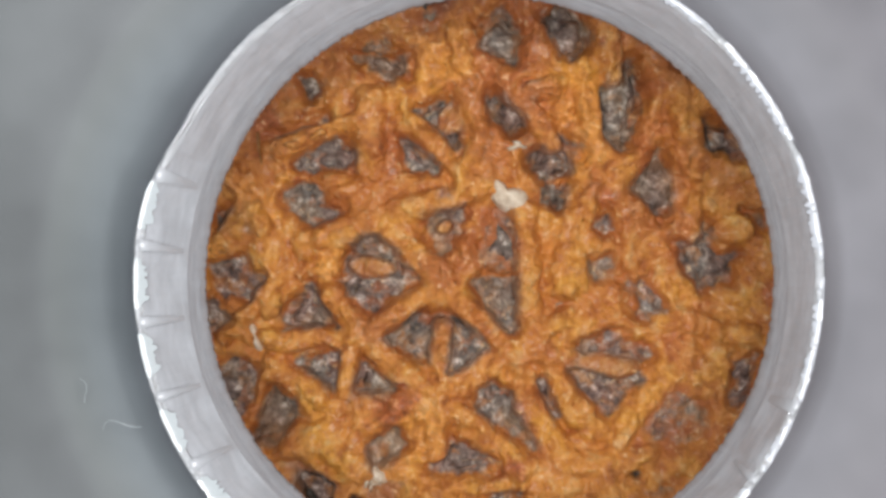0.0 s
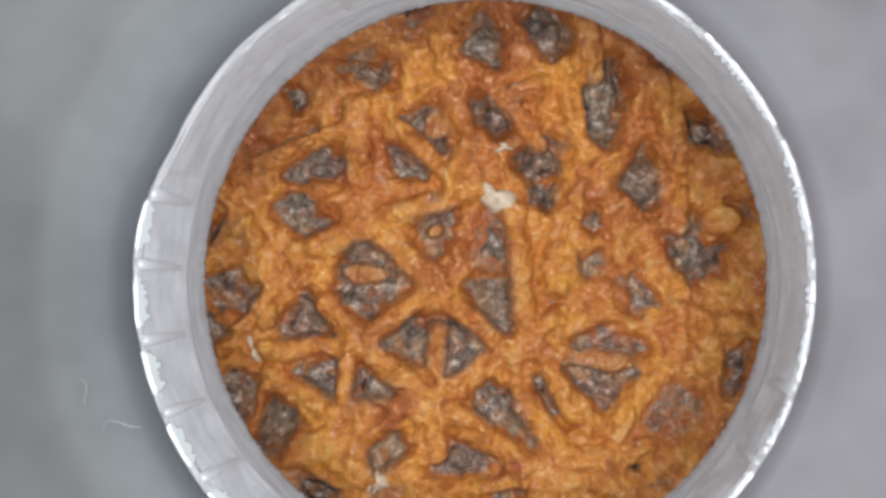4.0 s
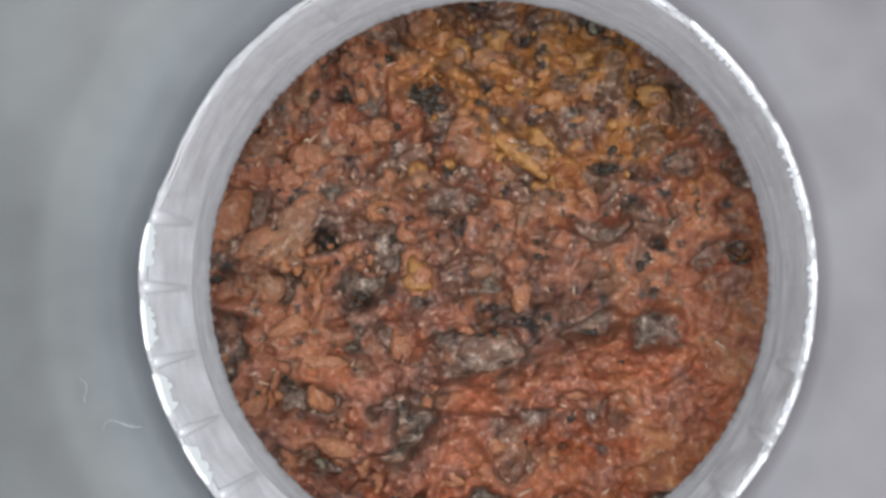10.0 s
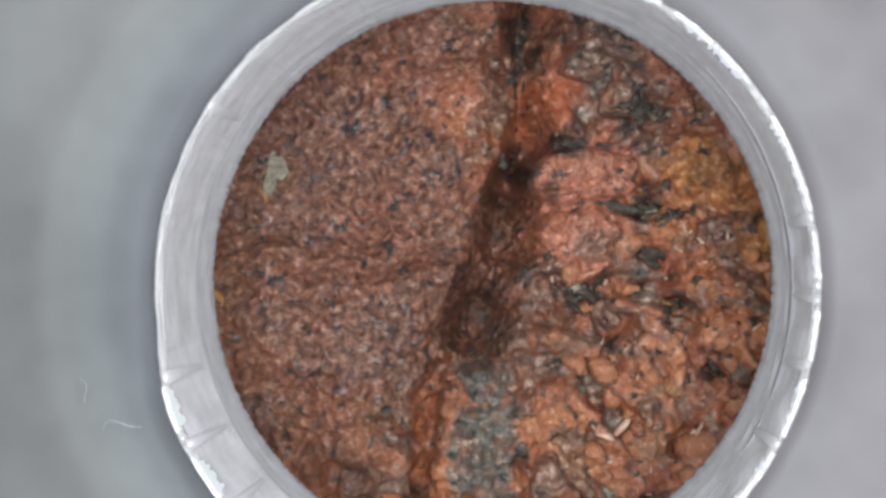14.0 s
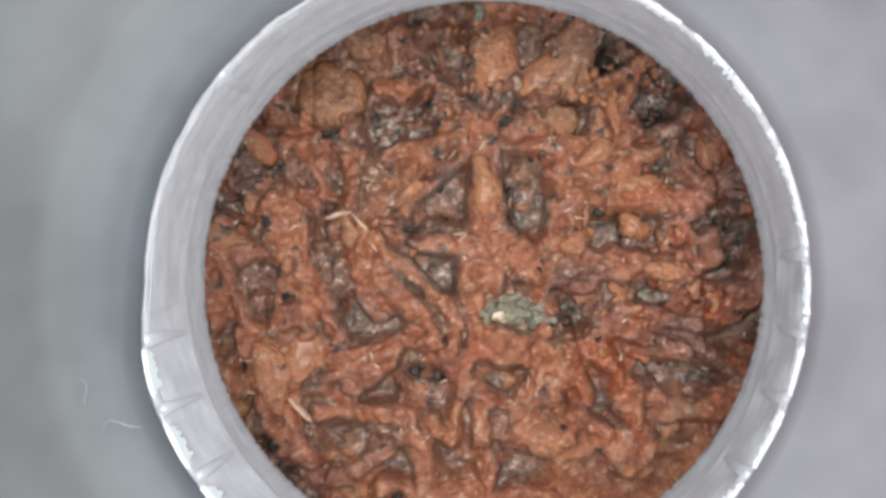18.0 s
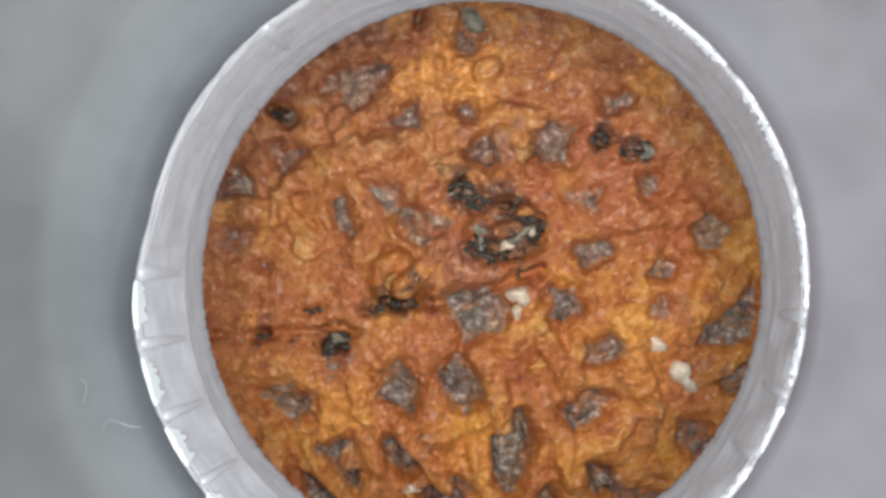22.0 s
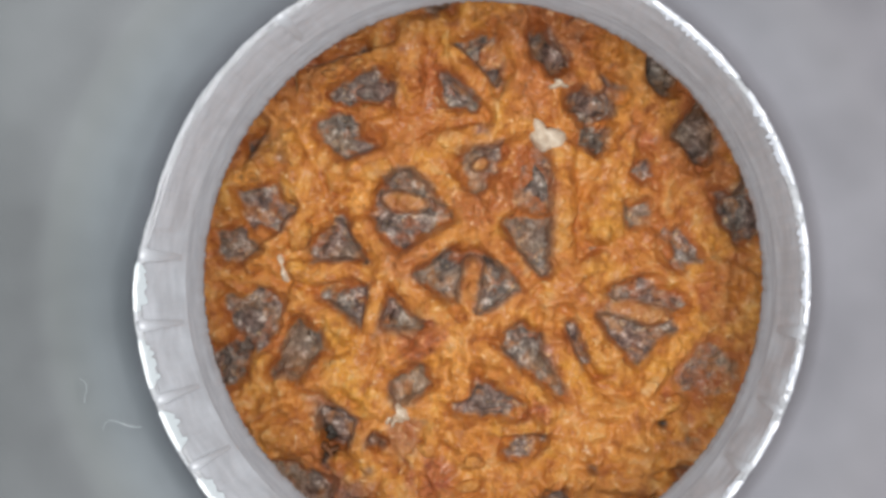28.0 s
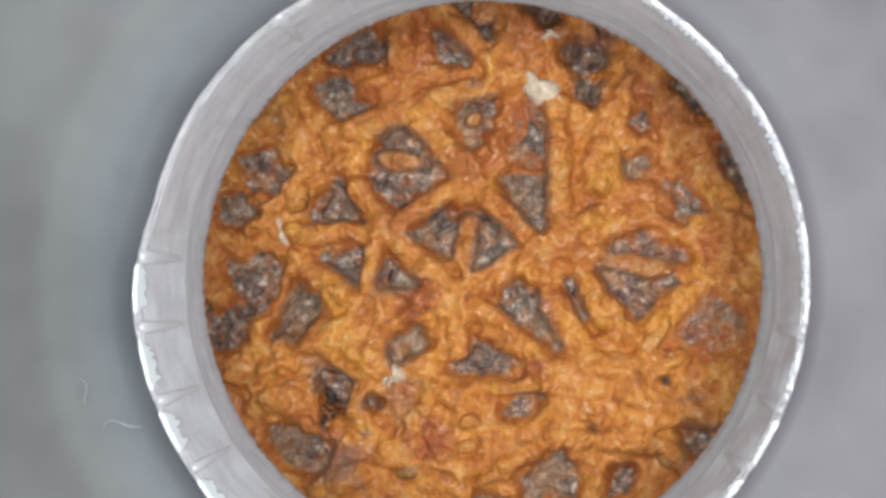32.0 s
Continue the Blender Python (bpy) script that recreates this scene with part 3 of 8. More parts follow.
def edge_gap(corners, x, y):
    """Signed distance in mm to the edge of a many-cornered outline, negative inside."""
    d, inside = np.full(np.shape(x), 1e9), np.zeros(np.shape(x), dtype=bool)
    for (ax, ay), (bx, by) in zip(corners, corners[1:] + corners[:1]):
        k = np.clip(((x - ax) * (bx - ax) + (y - ay) * (by - ay)) / ((bx - ax) ** 2 + (by - ay) ** 2 + 1e-9), 0, 1)
        d = np.minimum(d, np.hypot(x - ax - k * (bx - ax), y - ay - k * (by - ay)))
        if abs(by - ay) > 1e-9:
            inside ^= ((ay > y) != (by > y)) & (x < (bx - ax) * (y - ay) / (by - ay) + ax)
    return np.where(inside, -d, d)


def pit(*corners, shallow=False):
    """A sunken pit in the skin between the ridges, with a grainy dark membrane on its floor."""
    corners = list(corners)
    SEED[0] += 1
    rnd = np.random.RandomState(SEED[0])
    deep, floor = (0.28, 0.20) if shallow else (0.62, 0.50)
    x, y = sum(c[0] for c in corners) / len(corners), sum(c[1] for c in corners) / len(corners)
    size = max(math.hypot(cx - x, cy - y) for cx, cy in corners)
    s = window(x, y, size + 1.0)
    gap = edge_gap(corners, GX[s], GY[s]) - (0.16 if y < 8.0 and x < 6.0 else 0.09) + 0.42 * lattice_noise(GX[s], GY[s], 0.75, SEED[0]) + 0.22 * lattice_noise(WX[s], WY[s], 0.30, SEED[0] + 500)
    k = np.clip((0.26 - gap) / 0.55, 0, 1)
    low = min(0.0, float(np.mean((HEIGHT[s] - base_z(GX[s], GY[s]))[gap < 0.3])) if (gap < 0.3).any() else 0.0)
    HEIGHT[s] -= deep * k * k * (3 - 2 * k) - 0.22 * k * (granules(WX[s], WY[s], 0.33, 26) - 0.5)
    PITS[s] = np.maximum(PITS[s], np.clip((0.30 - gap) / 0.50, 0, 1) * (0.85 if shallow else 1.0))
    HEIGHT[s] += (0.03 if shallow else 0.08) * np.exp(-((gap - 0.45) / 0.25) ** 2)
    ring = []
    for (ax, ay), (bx, by) in zip(corners, corners[1:] + corners[:1]):
        n = max(2, int(math.hypot(bx - ax, by - ay) / 0.45))
        ring += [(ax + (bx - ax) * i / n, ay + (by - ay) * i / n) for i in range(n)]
    steps = len(ring)
    faces = []
    around = np.array(ring) - (x, y)
    flat = np.concatenate([[(x, y, 0.0)]] + [np.c_[around * rr + (x, y), np.full(steps, rr)] for rr in (0.25, 0.45, 0.62, 0.78, 0.92)])
    lx, ly, rr = flat.T
    wave = 0.34 * lattice_noise(lx, ly, 0.7, 3) + 0.12 * (rnd.rand(len(lx)) - 0.5)
    lz = base_z(lx, ly) + 0.8 * low - floor + wave - 0.45 * np.clip((rr - 0.5) / 0.4, 0, 1) ** 1.5
    verts = np.stack([lx, ly, lz], -1) * MM
    faces += [(0, 1 + i, 1 + (i + 1) % steps) for i in range(steps)]
    for q in range(4):
        o = 1 + q * steps
        faces += [(o + i, o + steps + i, o + steps + (i + 1) % steps, o + (i + 1) % steps) for i in range(steps)]
    me = mesh_of("pit_membrane", verts, faces, MEMBRANE, True, verts)
    part("pit_membrane", me, STAR)


def patch(x, y, length, width, turn, shallow=False):
    """A pit of uneven outline, given by its middle, its size and its turn; none where one lies already."""
    if PITS[window(x, y, 0.15)].mean() > 0.45:
        return
    rnd = np.random.RandomState(SEED[0] + 77)
    th, start = radians(turn), 6.28 * rnd.rand()
    corners = []
    for q in range(7):
        a, r = start + 0.898 * q, 0.38 + 0.22 * rnd.rand()
        u, v = length * r * math.cos(a), width * r * math.sin(a)
        corners.append((x + u * math.cos(th) - v * math.sin(th), y + u * math.sin(th) + v * math.cos(th)))
    pit(*corners, shallow=shallow)


def stain_or_shade(x, y, radius, colour, amount):
    """A ragged patch of pigment, dirt or painted shade on the skin."""
    SEED[0] += 1
    s = window(x, y, radius * 2.0)
    d = np.hypot(GX[s] - x, GY[s] - y) / radius + 1.3 * lattice_noise(WX[s], WY[s], 0.45 * radius + 0.25, SEED[0]) + 0.6 * lattice_noise(WX[s], WY[s], 0.33, 27)
    k = (np.clip((1.15 - d) / 0.6, 0, 1) * amount)[..., None]
    old = STAIN_OR_SHADE[s][..., 3:] * (1 - k)
    STAIN_OR_SHADE[s] = np.concatenate([(np.array(colour) * k + STAIN_OR_SHADE[s][..., :3] * old) / np.maximum(k + old, 1e-6), k + old], -1)


CRUST_SHADE, DARK_BROWN, RUST, DUSK = (0.022, 0.017, 0.014), (0.075, 0.040, 0.026), (0.36, 0.085, 0.026), (0.26, 0.130, 0.098)
PINK, OCHR, GOLD, TEAL_FILM = (0.37, 0.140, 0.085), (0.46, 0.19, 0.042), (0.74, 0.30, 0.045), (0.120, 0.116, 0.098)


def raise_skin(target, soft, s):
    """Lifts the skin towards target where that is higher, with a soft seam."""
    d = target - HEIGHT[s]
    HEIGHT[s] += np.where(d > 0, d, 0) * np.clip(soft, 0, 1)


def ridge(x0, y0, x1, y1, width, high=0.3):
    """A rounded strip of the skin between two pits."""
    SEED[0] += 1
    s = window((x0 + x1) / 2, (y0 + y1) / 2, math.hypot(x1 - x0, y1 - y0) / 2 + width + 0.5)
    x, y = WX[s] * 0.5 + GX[s] * 0.5, WY[s] * 0.5 + GY[s] * 0.5
    k = np.clip(((x - x0) * (x1 - x0) + (y - y0) * (y1 - y0)) / ((x1 - x0) ** 2 + (y1 - y0) ** 2), 0, 1)
    d = np.hypot(x - x0 - k * (x1 - x0), y - y0 - k * (y1 - y0)) / (width / 2)
    d = d / (1.18 - 0.18 * RAW[s]) * (1 + 0.5 * lattice_noise(GX[s], GY[s], 0.9, SEED[0]) + 0.25 * lattice_noise(WX[s], WY[s], 0.35, 19))
    grain = 0.24 * granules(WX[s], WY[s], 0.40, 13) + 0.46 * lattice_noise(WX[s], WY[s], 0.45, 18) + 0.6 * lattice_noise(GX[s], GY[s], 1.1, 20) - 0.1
    top = base_z(GX[s], GY[s]) + (0.7 * high + 0.22 + 0.2 * np.maximum(ROUGH[s], 1.4 * RAW[s])) * np.clip(1 - d * d, 0, 1) ** 0.4 - 0.1 + grain
    raise_skin(top, (1.15 - d) / 0.45, s)
    CREST[s] = np.maximum(CREST[s], np.clip((1.0 - d) / 0.7, 0, 1))


def hump(x, y, length, width, turn, high=0.3):
    """A rounded swelling of the skin."""
    SEED[0] += 1
    a, b, th = length / 2, width / 2, radians(turn)
    s = window(x, y, max(a, b) + 0.6)
    dx, dy = WX[s] * 0.5 + GX[s] * 0.5 - x, WY[s] * 0.5 + GY[s] * 0.5 - y
    u, v = dx * math.cos(th) + dy * math.sin(th), -dx * math.sin(th) + dy * math.cos(th)
    d = np.hypot(u / a, v / b) * (1 + 0.4 * lattice_noise(GX[s], GY[s], 1.2, SEED[0]))
    grain = 0.20 * granules(WX[s], WY[s], 0.40, 13) + 0.30 * lattice_noise(WX[s], WY[s], 0.45, 18) + 0.4 * lattice_noise(GX[s], GY[s], 1.3, 20) - 0.1
    top = base_z(GX[s], GY[s]) + (high + 0.12 + 0.2 * ROUGH[s]) * np.clip(1 - d * d, 0, 1) ** 0.35 - 0.1 + grain
    raise_skin(top, (1.05 - d) / 0.2, s)
    CREST[s] = np.maximum(CREST[s], 0.8 * np.clip((1.0 - d) / 0.4, 0, 1))


def sheet(name, cols, rows, lx, ly, lz, material, label):
    """One closed-looking shell from a grid of points given in mm."""
    verts = np.stack([lx, ly, lz], -1).reshape(-1, 3) * MM
    faces = []
    for q in range(rows - 1):
        o = q * cols
        faces += [(o + i, o + (i + 1) % cols, o + cols + (i + 1) % cols, o + cols + i) for i in range(cols)]
    faces.append(tuple((rows - 1) * cols + i for i in range(cols)))
    faces.append(tuple(range(cols - 1, -1, -1)))
    return part(name, mesh_of(name, verts, faces, material, True, verts), STAR, label)


def grainy(lx, ly, amount):
    return amount * (lattice_noise(lx, ly, 0.28, 41) + 0.8 * lattice_noise(lx, ly, 0.6, 42))


def bar(x0, y0, x1, y1, width, high, name, material, label=""):
    """A long grain or strand lying on the body."""
    lump((x0 + x1) / 2, (y0 + y1) / 2, math.hypot(x1 - x0, y1 - y0), width, math.degrees(math.atan2(y1 - y0, x1 - x0)), high, name, material, 0.3, label, 0.3)


def lump(x, y, length, width, turn, high, name, material, sink=0.3, label="", rough=0.55):
    """An uneven grain, chip or crust half sunk in the skin."""
    SEED[0] += 1
    rnd = np.random.RandomState(SEED[0])
    small = max(length, width) < 0.6
    rough = 1.0 if material is WHITE or material is GREYSTONE else rough
    cols, rows = (12, 4) if small else (22, 7)
    a, b, th = length / 2, width / 2, radians(turn)
    e = 2 * math.pi * np.arange(cols) / cols
    out = 1 + rough * 0.5 * (np.cos(2 * e + 6 * rnd.rand()) * rnd.rand() + np.cos(3 * e + 6 * rnd.rand()) * rnd.rand() + 0.7 * (rnd.rand(cols) - 0.5))
    out = np.maximum(out, 0.35)
    p = np.linspace(0, 0.5 * math.pi * 0.93, rows)[:, None]
    r = np.cos(p) ** 0.8 * out[None, :]
    u, v = a * r * np.cos(e), b * r * np.sin(e)
    lx, ly = x + u * math.cos(th) - v * math.sin(th), y + u * math.sin(th) + v * math.cos(th)
    w = window(x, y, max(min(a, b) * 0.8, 0.2))
    seat = max(float(np.mean(HEIGHT[w] - base_z(GX[w], GY[w]))), -0.60) + 0.08
    crown = min(1.0, 0.55 + min(a, b) * 0.5)
    lz = base_z(lx, ly) + seat + ((high + sink) * np.sin(p) ** 0.75 - sink) * (0.4 + 0.6 * crown) - 0.08 + grainy(lx, ly, min(0.34, 0.25 * min(a, b) + 0.05) * (0.6 + rough)) * np.sin(p)
    lx = lx + grainy(ly, lz * 3 + lx, 0.12 * min(a, b))
    return sheet(name, cols, rows, lx, ly, lz, material, label)


def crust(x, y, length, width, turn, high, name, material):
    """A crumbled dark crust: a few thin ragged flakes side by side in a slight hollow."""
    dent(x, y, length * 1.05, width * 1.2, turn, 0.30, 0.8)
    rnd = np.random.RandomState(SEED[0] + 900)
    th = radians(turn)
    count = int(min(16, max(4, 3 + 7 * length * width)))
    for k in range(count):
        u, v = (rnd.rand() - 0.5) * length * 0.85, (rnd.rand() - 0.5) * width * 0.85
        big = 0.25 + 0.45 * min(length, width, 1.2) * rnd.rand()
        other = rnd.rand()
        kind, mat = ("grain", BROWN) if other < 0.22 else ("pale_grit", GREYSTONE) if other < 0.30 else (name, material)
        lump(x + u * math.cos(th) - v * math.sin(th), y + u * math.sin(th) + v * math.cos(th), big * (1.0 + 0.8 * rnd.rand()), big,
             turn + 120 * (rnd.rand() - 0.5), high * 0.5 - 0.04 + 0.2 * (rnd.rand() - 0.5), kind, mat, 0.3, "", 1.4)


def dent(x, y, length, width, turn, deep=0.8, soft=0.5):
    """A groove or hollow in the skin."""
    a, b, th = length / 2, width / 2, radians(turn)
    s = window(x, y, max(a, b) * 1.6 + 0.5)
    dx, dy = GX[s] - x, GY[s] - y
    u, v = dx * math.cos(th) + dy * math.sin(th), -dx * math.sin(th) + dy * math.cos(th)
    rho = np.hypot(u / a, v / b) * (1 + 0.3 * lattice_noise(GX[s], GY[s], 1.1, 77))
    k = np.clip((1.0 + soft / 2 - rho) / soft, 0, 1)
    HEIGHT[s] -= deep * k * k * (3 - 2 * k)


def fleck(x, y, length, width, turn):
    """A crack or hole: a small dent with a dark patch in it."""
    dent(x, y, length, width, turn, 0.30, 1.0)
    stain_or_shade(x, y, 0.42 * (length + width) / 2, CRUST_SHADE, 0.8)
    if length > 1.6:
        lump(x, y, 0.6 * length, 0.6 * width, turn, -0.05, "black_crust_or_gap", BLACK, 0.3, "", 1.0)


def groove(x0, y0, x1, y1, width, deep):
    """A long crack or furrow."""
    k = np.clip(((GX - x0) * (x1 - x0) + (GY - y0) * (y1 - y0)) / ((x1 - x0) ** 2 + (y1 - y0) ** 2), 0, 1)
    d = np.hypot(GX - x0 - k * (x1 - x0), GY - y0 - k * (y1 - y0)) + 0.8 * min(width, 1.0) * lattice_noise(GX, GY, 1.0, 31)
    f = np.clip(1.0 - d / width, 0, 1)
    HEIGHT[:] -= deep * f * f * (3 - 2 * f)


# ---- pits, ridges and grains of the starfish ----
# long furrows
groove(-12.93, 9.54, -5.04, 10.50, 0.36, .5)
groove(-5.04, 10.50, -1.21, 10.70, 0.47, .6)
groove(-1.18, 11.41, 1.95, 12.03, 0.29, .3)
groove(1.74, 11.93, 5.71, 13.34, 0.45, .6)
groove(-4.81, 48.30, -6.10, 46.21, 0.21, .5)
groove(-17.17, 56.77, -18.90, 49.61, 1.30, 2.6)
groove(-18.85, 49.81, -22.23, 44.63, 1.47, 2.4)
groove(-22.18, 44.83, -26.09, 39.52, 1.64, 1.7)

# lattice arm
pit((-5.59, -0.04), (-4.82, 1.23), (-3.50, 1.06), (-2.73, -0.57), (-4.26, -1.78), (-5.37, -1.13))
hump(-4.37, -0.03, 2.09, 0.83, -3, 0.28)
pit((-7.94, -2.04), (-6.93, -0.93), (-5.65, -2.41), (-7.82, -2.57))
pit((-3.71, -2.82), (-2.72, -1.98), (-1.31, -1.97), (0.45, -3.35), (-1.31, -4.16), (-2.94, -3.50))
ridge(-1.96, -4.08, -1.64, -2.36, 0.73, 0.30)
pit((-7.48, -3.80), (-6.36, -3.34), (-5.47, -3.21), (-5.90, -4.90), (-6.91, -4.49))
pit((-4.80, -3.57), (-3.43, -4.80), (-3.69, -5.28), (-5.28, -5.37))
ridge(-5.41, -5.11, -5.11, -3.58, 0.65, 0.30)
pit((-9.14, -6.02), (-8.37, -5.02), (-7.64, -6.10), (-8.57, -7.04))
pit((-0.60, -5.38), (0.41, -4.62), (1.05, -4.72), (2.06, -6.98), (0.41, -6.15))
pit((-2.05, -7.80), (-1.30, -6.71), (0.51, -7.47), (-1.51, -8.20))
pit((-4.56, -6.98), (-3.47, -6.31), (-2.98, -6.93), (-3.46, -7.85), (-4.33, -7.88))
pit((2.98, -3.48), (4.61, -2.54), (6.39, -3.43), (4.71, -5.75), (3.82, -4.95))
hump(4.59, -3.71, 3.41, 0.95, -0, 0.30)
pit((2.08, -4.46), (2.65, -4.92), (3.13, -6.22), (2.64, -5.93))
pit((6.16, -5.54), (7.26, -4.70), (8.43, -5.33), (8.46, -6.17), (6.99, -6.83), (5.93, -6.37), shallow=True)
pit((9.47, -3.65), (10.46, -3.44), (10.17, -4.92), (9.40, -5.33))
pit((0.40, 2.10), (1.38, 0.86), (1.64, -0.18), (-0.24, -0.34), (-0.24, 0.64), shallow=True)
pit((-0.39, -0.66), (1.64, -0.18), (1.53, -1.95), (0.84, -2.74), (-0.06, -1.63))
pit((-2.52, 1.50), (-1.65, 2.47), (-0.57, 2.62), (-0.93, 1.28), (-1.75, 0.48))
hump(-1.54, 1.45, 0.82, 0.65, 20, 0.20)
pit((-7.29, 3.95), (-5.68, 4.76), (-4.65, 4.20), (-5.07, 3.63), (-6.92, 3.69))
pit((-8.36, 4.94), (-6.23, 5.67), (-6.08, 5.41), (-7.91, 4.85))
ridge(-7.92, 4.52, -5.02, 5.39, 0.66, 0.30)
lump(-6.44, 4.98, 0.71, 0.40, 14, 0.45, "grain", TAN)
lump(-7.47, 4.58, 0.67, 0.36, 14, 0.45, "grain", TAN)
pit((-2.67, 5.87), (-1.66, 6.21), (-0.87, 4.91), (-0.97, 4.21), (-2.09, 5.09))
pit((-3.36, 4.87), (-1.50, 3.86), (-1.87, 3.56), (-2.73, 3.82))
ridge(-2.95, 5.31, -1.01, 3.90, 0.99, 0.30)
pit((-0.01, 6.25), (1.78, 6.39), (1.57, 5.63), (0.90, 4.94), (0.21, 5.63))
pit((2.40, 4.74), (3.34, 3.96), (3.18, 3.39), (1.73, 3.81))
pit((2.39, 3.05), (3.15, 2.80), (2.98, 2.22), (2.18, 2.47))
pit((4.37, 7.17), (5.37, 7.52), (5.68, 6.57), (5.51, 5.76), (5.13, 4.46), (4.43, 4.77), (4.25, 6.15))
pit((8.26, 5.52), (9.19, 5.28), (9.61, 4.51), (8.55, 4.28))
pit((6.61, 4.48), (7.39, 3.25), (7.29, 2.24), (6.59, 1.89), (5.54, 2.92))
pit((4.03, 1.47), (4.72, 1.99), (5.00, 1.26))
pit((3.93, 0.06), (4.74, 0.37), (4.89, -0.37), (4.20, -0.48))
pit((5.57, -0.65), (6.27, -0.39), (6.87, -1.77), (5.82, -1.98))
pit((7.33, 0.87), (8.47, 1.79), (9.03, 0.66), (10.06, 0.45), (9.57, -0.69), (8.24, -0.91))
hump(9.57, 1.43, 1.72, 1.14, -10, 0.40)
pit((10.00, 2.12), (10.81, 2.13), (10.82, 1.49))
pit((-7.98, 2.82), (-7.03, 3.19), (-5.55, 2.04), (-5.92, 1.56), (-7.26, 1.67))
pit((-10.52, 2.05), (-9.51, 2.42), (-8.68, 1.39), (-10.19, 1.12))
pit((-10.86, -0.06), (-9.52, 0.21), (-8.57, -0.72), (-9.07, -1.43), (-10.19, -1.21))
pit((-4.93, 7.92), (-3.91, 8.03), (-3.31, 7.45), (-3.69, 7.21))
pit((-7.37, 7.37), (-6.51, 6.92), (-6.84, 6.54))
pit((-0.55, 8.40), (0.31, 9.18), (1.30, 8.56), (1.11, 7.52), (-0.30, 7.85), shallow=True)
pit((2.02, 9.35), (3.41, 9.18), (3.73, 7.96), (2.63, 7.72), shallow=True)
pit((-2.66, 9.48), (-1.77, 9.69), (-1.94, 8.60), (-2.62, 8.83), shallow=True)
pit((-7.89, -7.87), (-6.54, -8.09), (-4.76, -9.24), (-6.53, -9.53))
pit((5.79, -8.41), (7.28, -7.99), (6.84, -8.96))
pit((2.46, -1.30), (3.11, -1.15), (3.26, -1.98), (2.67, -2.20), shallow=True)
lump(0.76, 2.64, 1.59, 1.21, -50, 0.55, "bare_ossicle", WHITE)
bar(1.09, 2.10, 1.74, 1.24, 0.35, 0.35, "bare_ossicle", WHITE)
lump(-8.95, -2.89, 0.84, 0.49, -64, 0.50, "bare_ossicle", WHITE)
lump(-4.55, -8.16, 0.69, 0.37, 80, 0.50, "bare_ossicle", WHITE)
ridge(-9.84, 3.48, -7.94, -0.27, 0.97, 0.30)
ridge(-5.92, -1.36, -2.28, -5.10, 1.04, 0.30)
ridge(-6.93, 0.79, -0.04, 3.04, 0.96, 0.30)
ridge(-3.61, 1.39, 0.84, -3.28, 0.95, 0.30)
ridge(-1.53, -0.78, -4.70, -2.61, 0.83, 0.30)
ridge(-2.28, -5.03, 0.95, -3.41, 0.95, 0.30)
ridge(0.84, -3.28, 3.32, -1.94, 0.91, 0.30)
ridge(0.90, -3.66, 2.63, -7.01, 1.05, 0.30)
ridge(2.65, -4.33, 4.02, -6.38, 0.84, 0.30)
ridge(0.95, -3.06, 3.09, -3.48, 0.81, 0.30)
ridge(1.37, 2.04, 1.70, -2.80, 0.95, 0.30)
ridge(-2.06, -4.99, -1.95, -7.11, 0.77, 0.30)
ridge(-1.30, -5.44, 0.94, -6.94, 0.72, 0.30)
ridge(1.25, -7.77, 5.91, -7.41, 1.19, 0.30)
ridge(-9.06, -2.98, -4.81, -2.83, 0.76, 0.30)
ridge(-7.94, -0.54, -10.18, -2.83, 0.72, 0.30)
ridge(-8.49, -3.81, -6.46, -5.09, 0.89, 0.30)
ridge(-5.01, -5.53, -1.95, -5.45, 1.14, 0.30)
ridge(6.08, -4.70, 4.75, -6.69, 0.72, 0.30)
ridge(6.69, -2.05, 10.59, -2.80, 0.87, 0.30)
ridge(-0.71, 6.57, -0.25, 3.00, 1.26, 0.30)
ridge(-4.57, 6.23, -4.37, 3.66, 1.07, 0.30)
ridge(-9.05, 3.04, -10.19, 0.61, 0.89, 0.30)
ridge(3.81, 4.07, 3.00, -0.65, 1.29, 0.30)
ridge(7.64, 3.68, 7.81, 1.53, 1.08, 0.30)
hump(-1.34, 5.54, 1.27, 1.05, 19, 0.25)
hump(3.22, 0.43, 1.73, 1.30, 50, 0.20)
hump(4.92, 3.23, 0.87, 0.79, 0, 0.35)
hump(-6.22, -7.04, 3.34, 2.00, 12, 0.45)
hump(-5.21, -7.65, 2.59, 1.30, -28, 0.50)
lump(-8.39, -1.60, 1.35, 0.90, 30, 0.40, "grain", TAN)

# lower end of the arm
pit((-7.66, -7.82), (-6.65, -7.72), (-5.21, -8.95), (-5.40, -9.53), (-6.33, -9.58), (-7.26, -8.90))
crust(-6.84, -9.51, 1.22, 0.46, 83, 0.20, "black_crust_or_gap", BLACK)
pit((-9.00, -10.55), (-7.17, -10.50), (-6.20, -11.10), (-7.08, -11.94), (-8.44, -11.61))
pit((-11.16, -4.27), (-9.94, -3.75), (-9.18, -4.20), (-9.48, -5.79), (-10.38, -5.93), (-10.94, -4.92))
pit((-8.44, -4.94), (-7.53, -5.34), (-7.16, -5.97), (-8.27, -7.03), (-9.11, -7.07))
pit((-11.91, -5.95), (-11.33, -6.47), (-11.39, -7.39))
pit((-0.18, -9.30), (1.20, -8.53), (0.67, -9.15), (-0.03, -9.59))
pit((0.51, -11.67), (1.93, -10.60), (2.59, -11.09), (2.52, -12.20), (0.78, -12.32))
pit((3.70, -11.03), (4.37, -11.18), (4.40, -11.98), (3.77, -12.12))
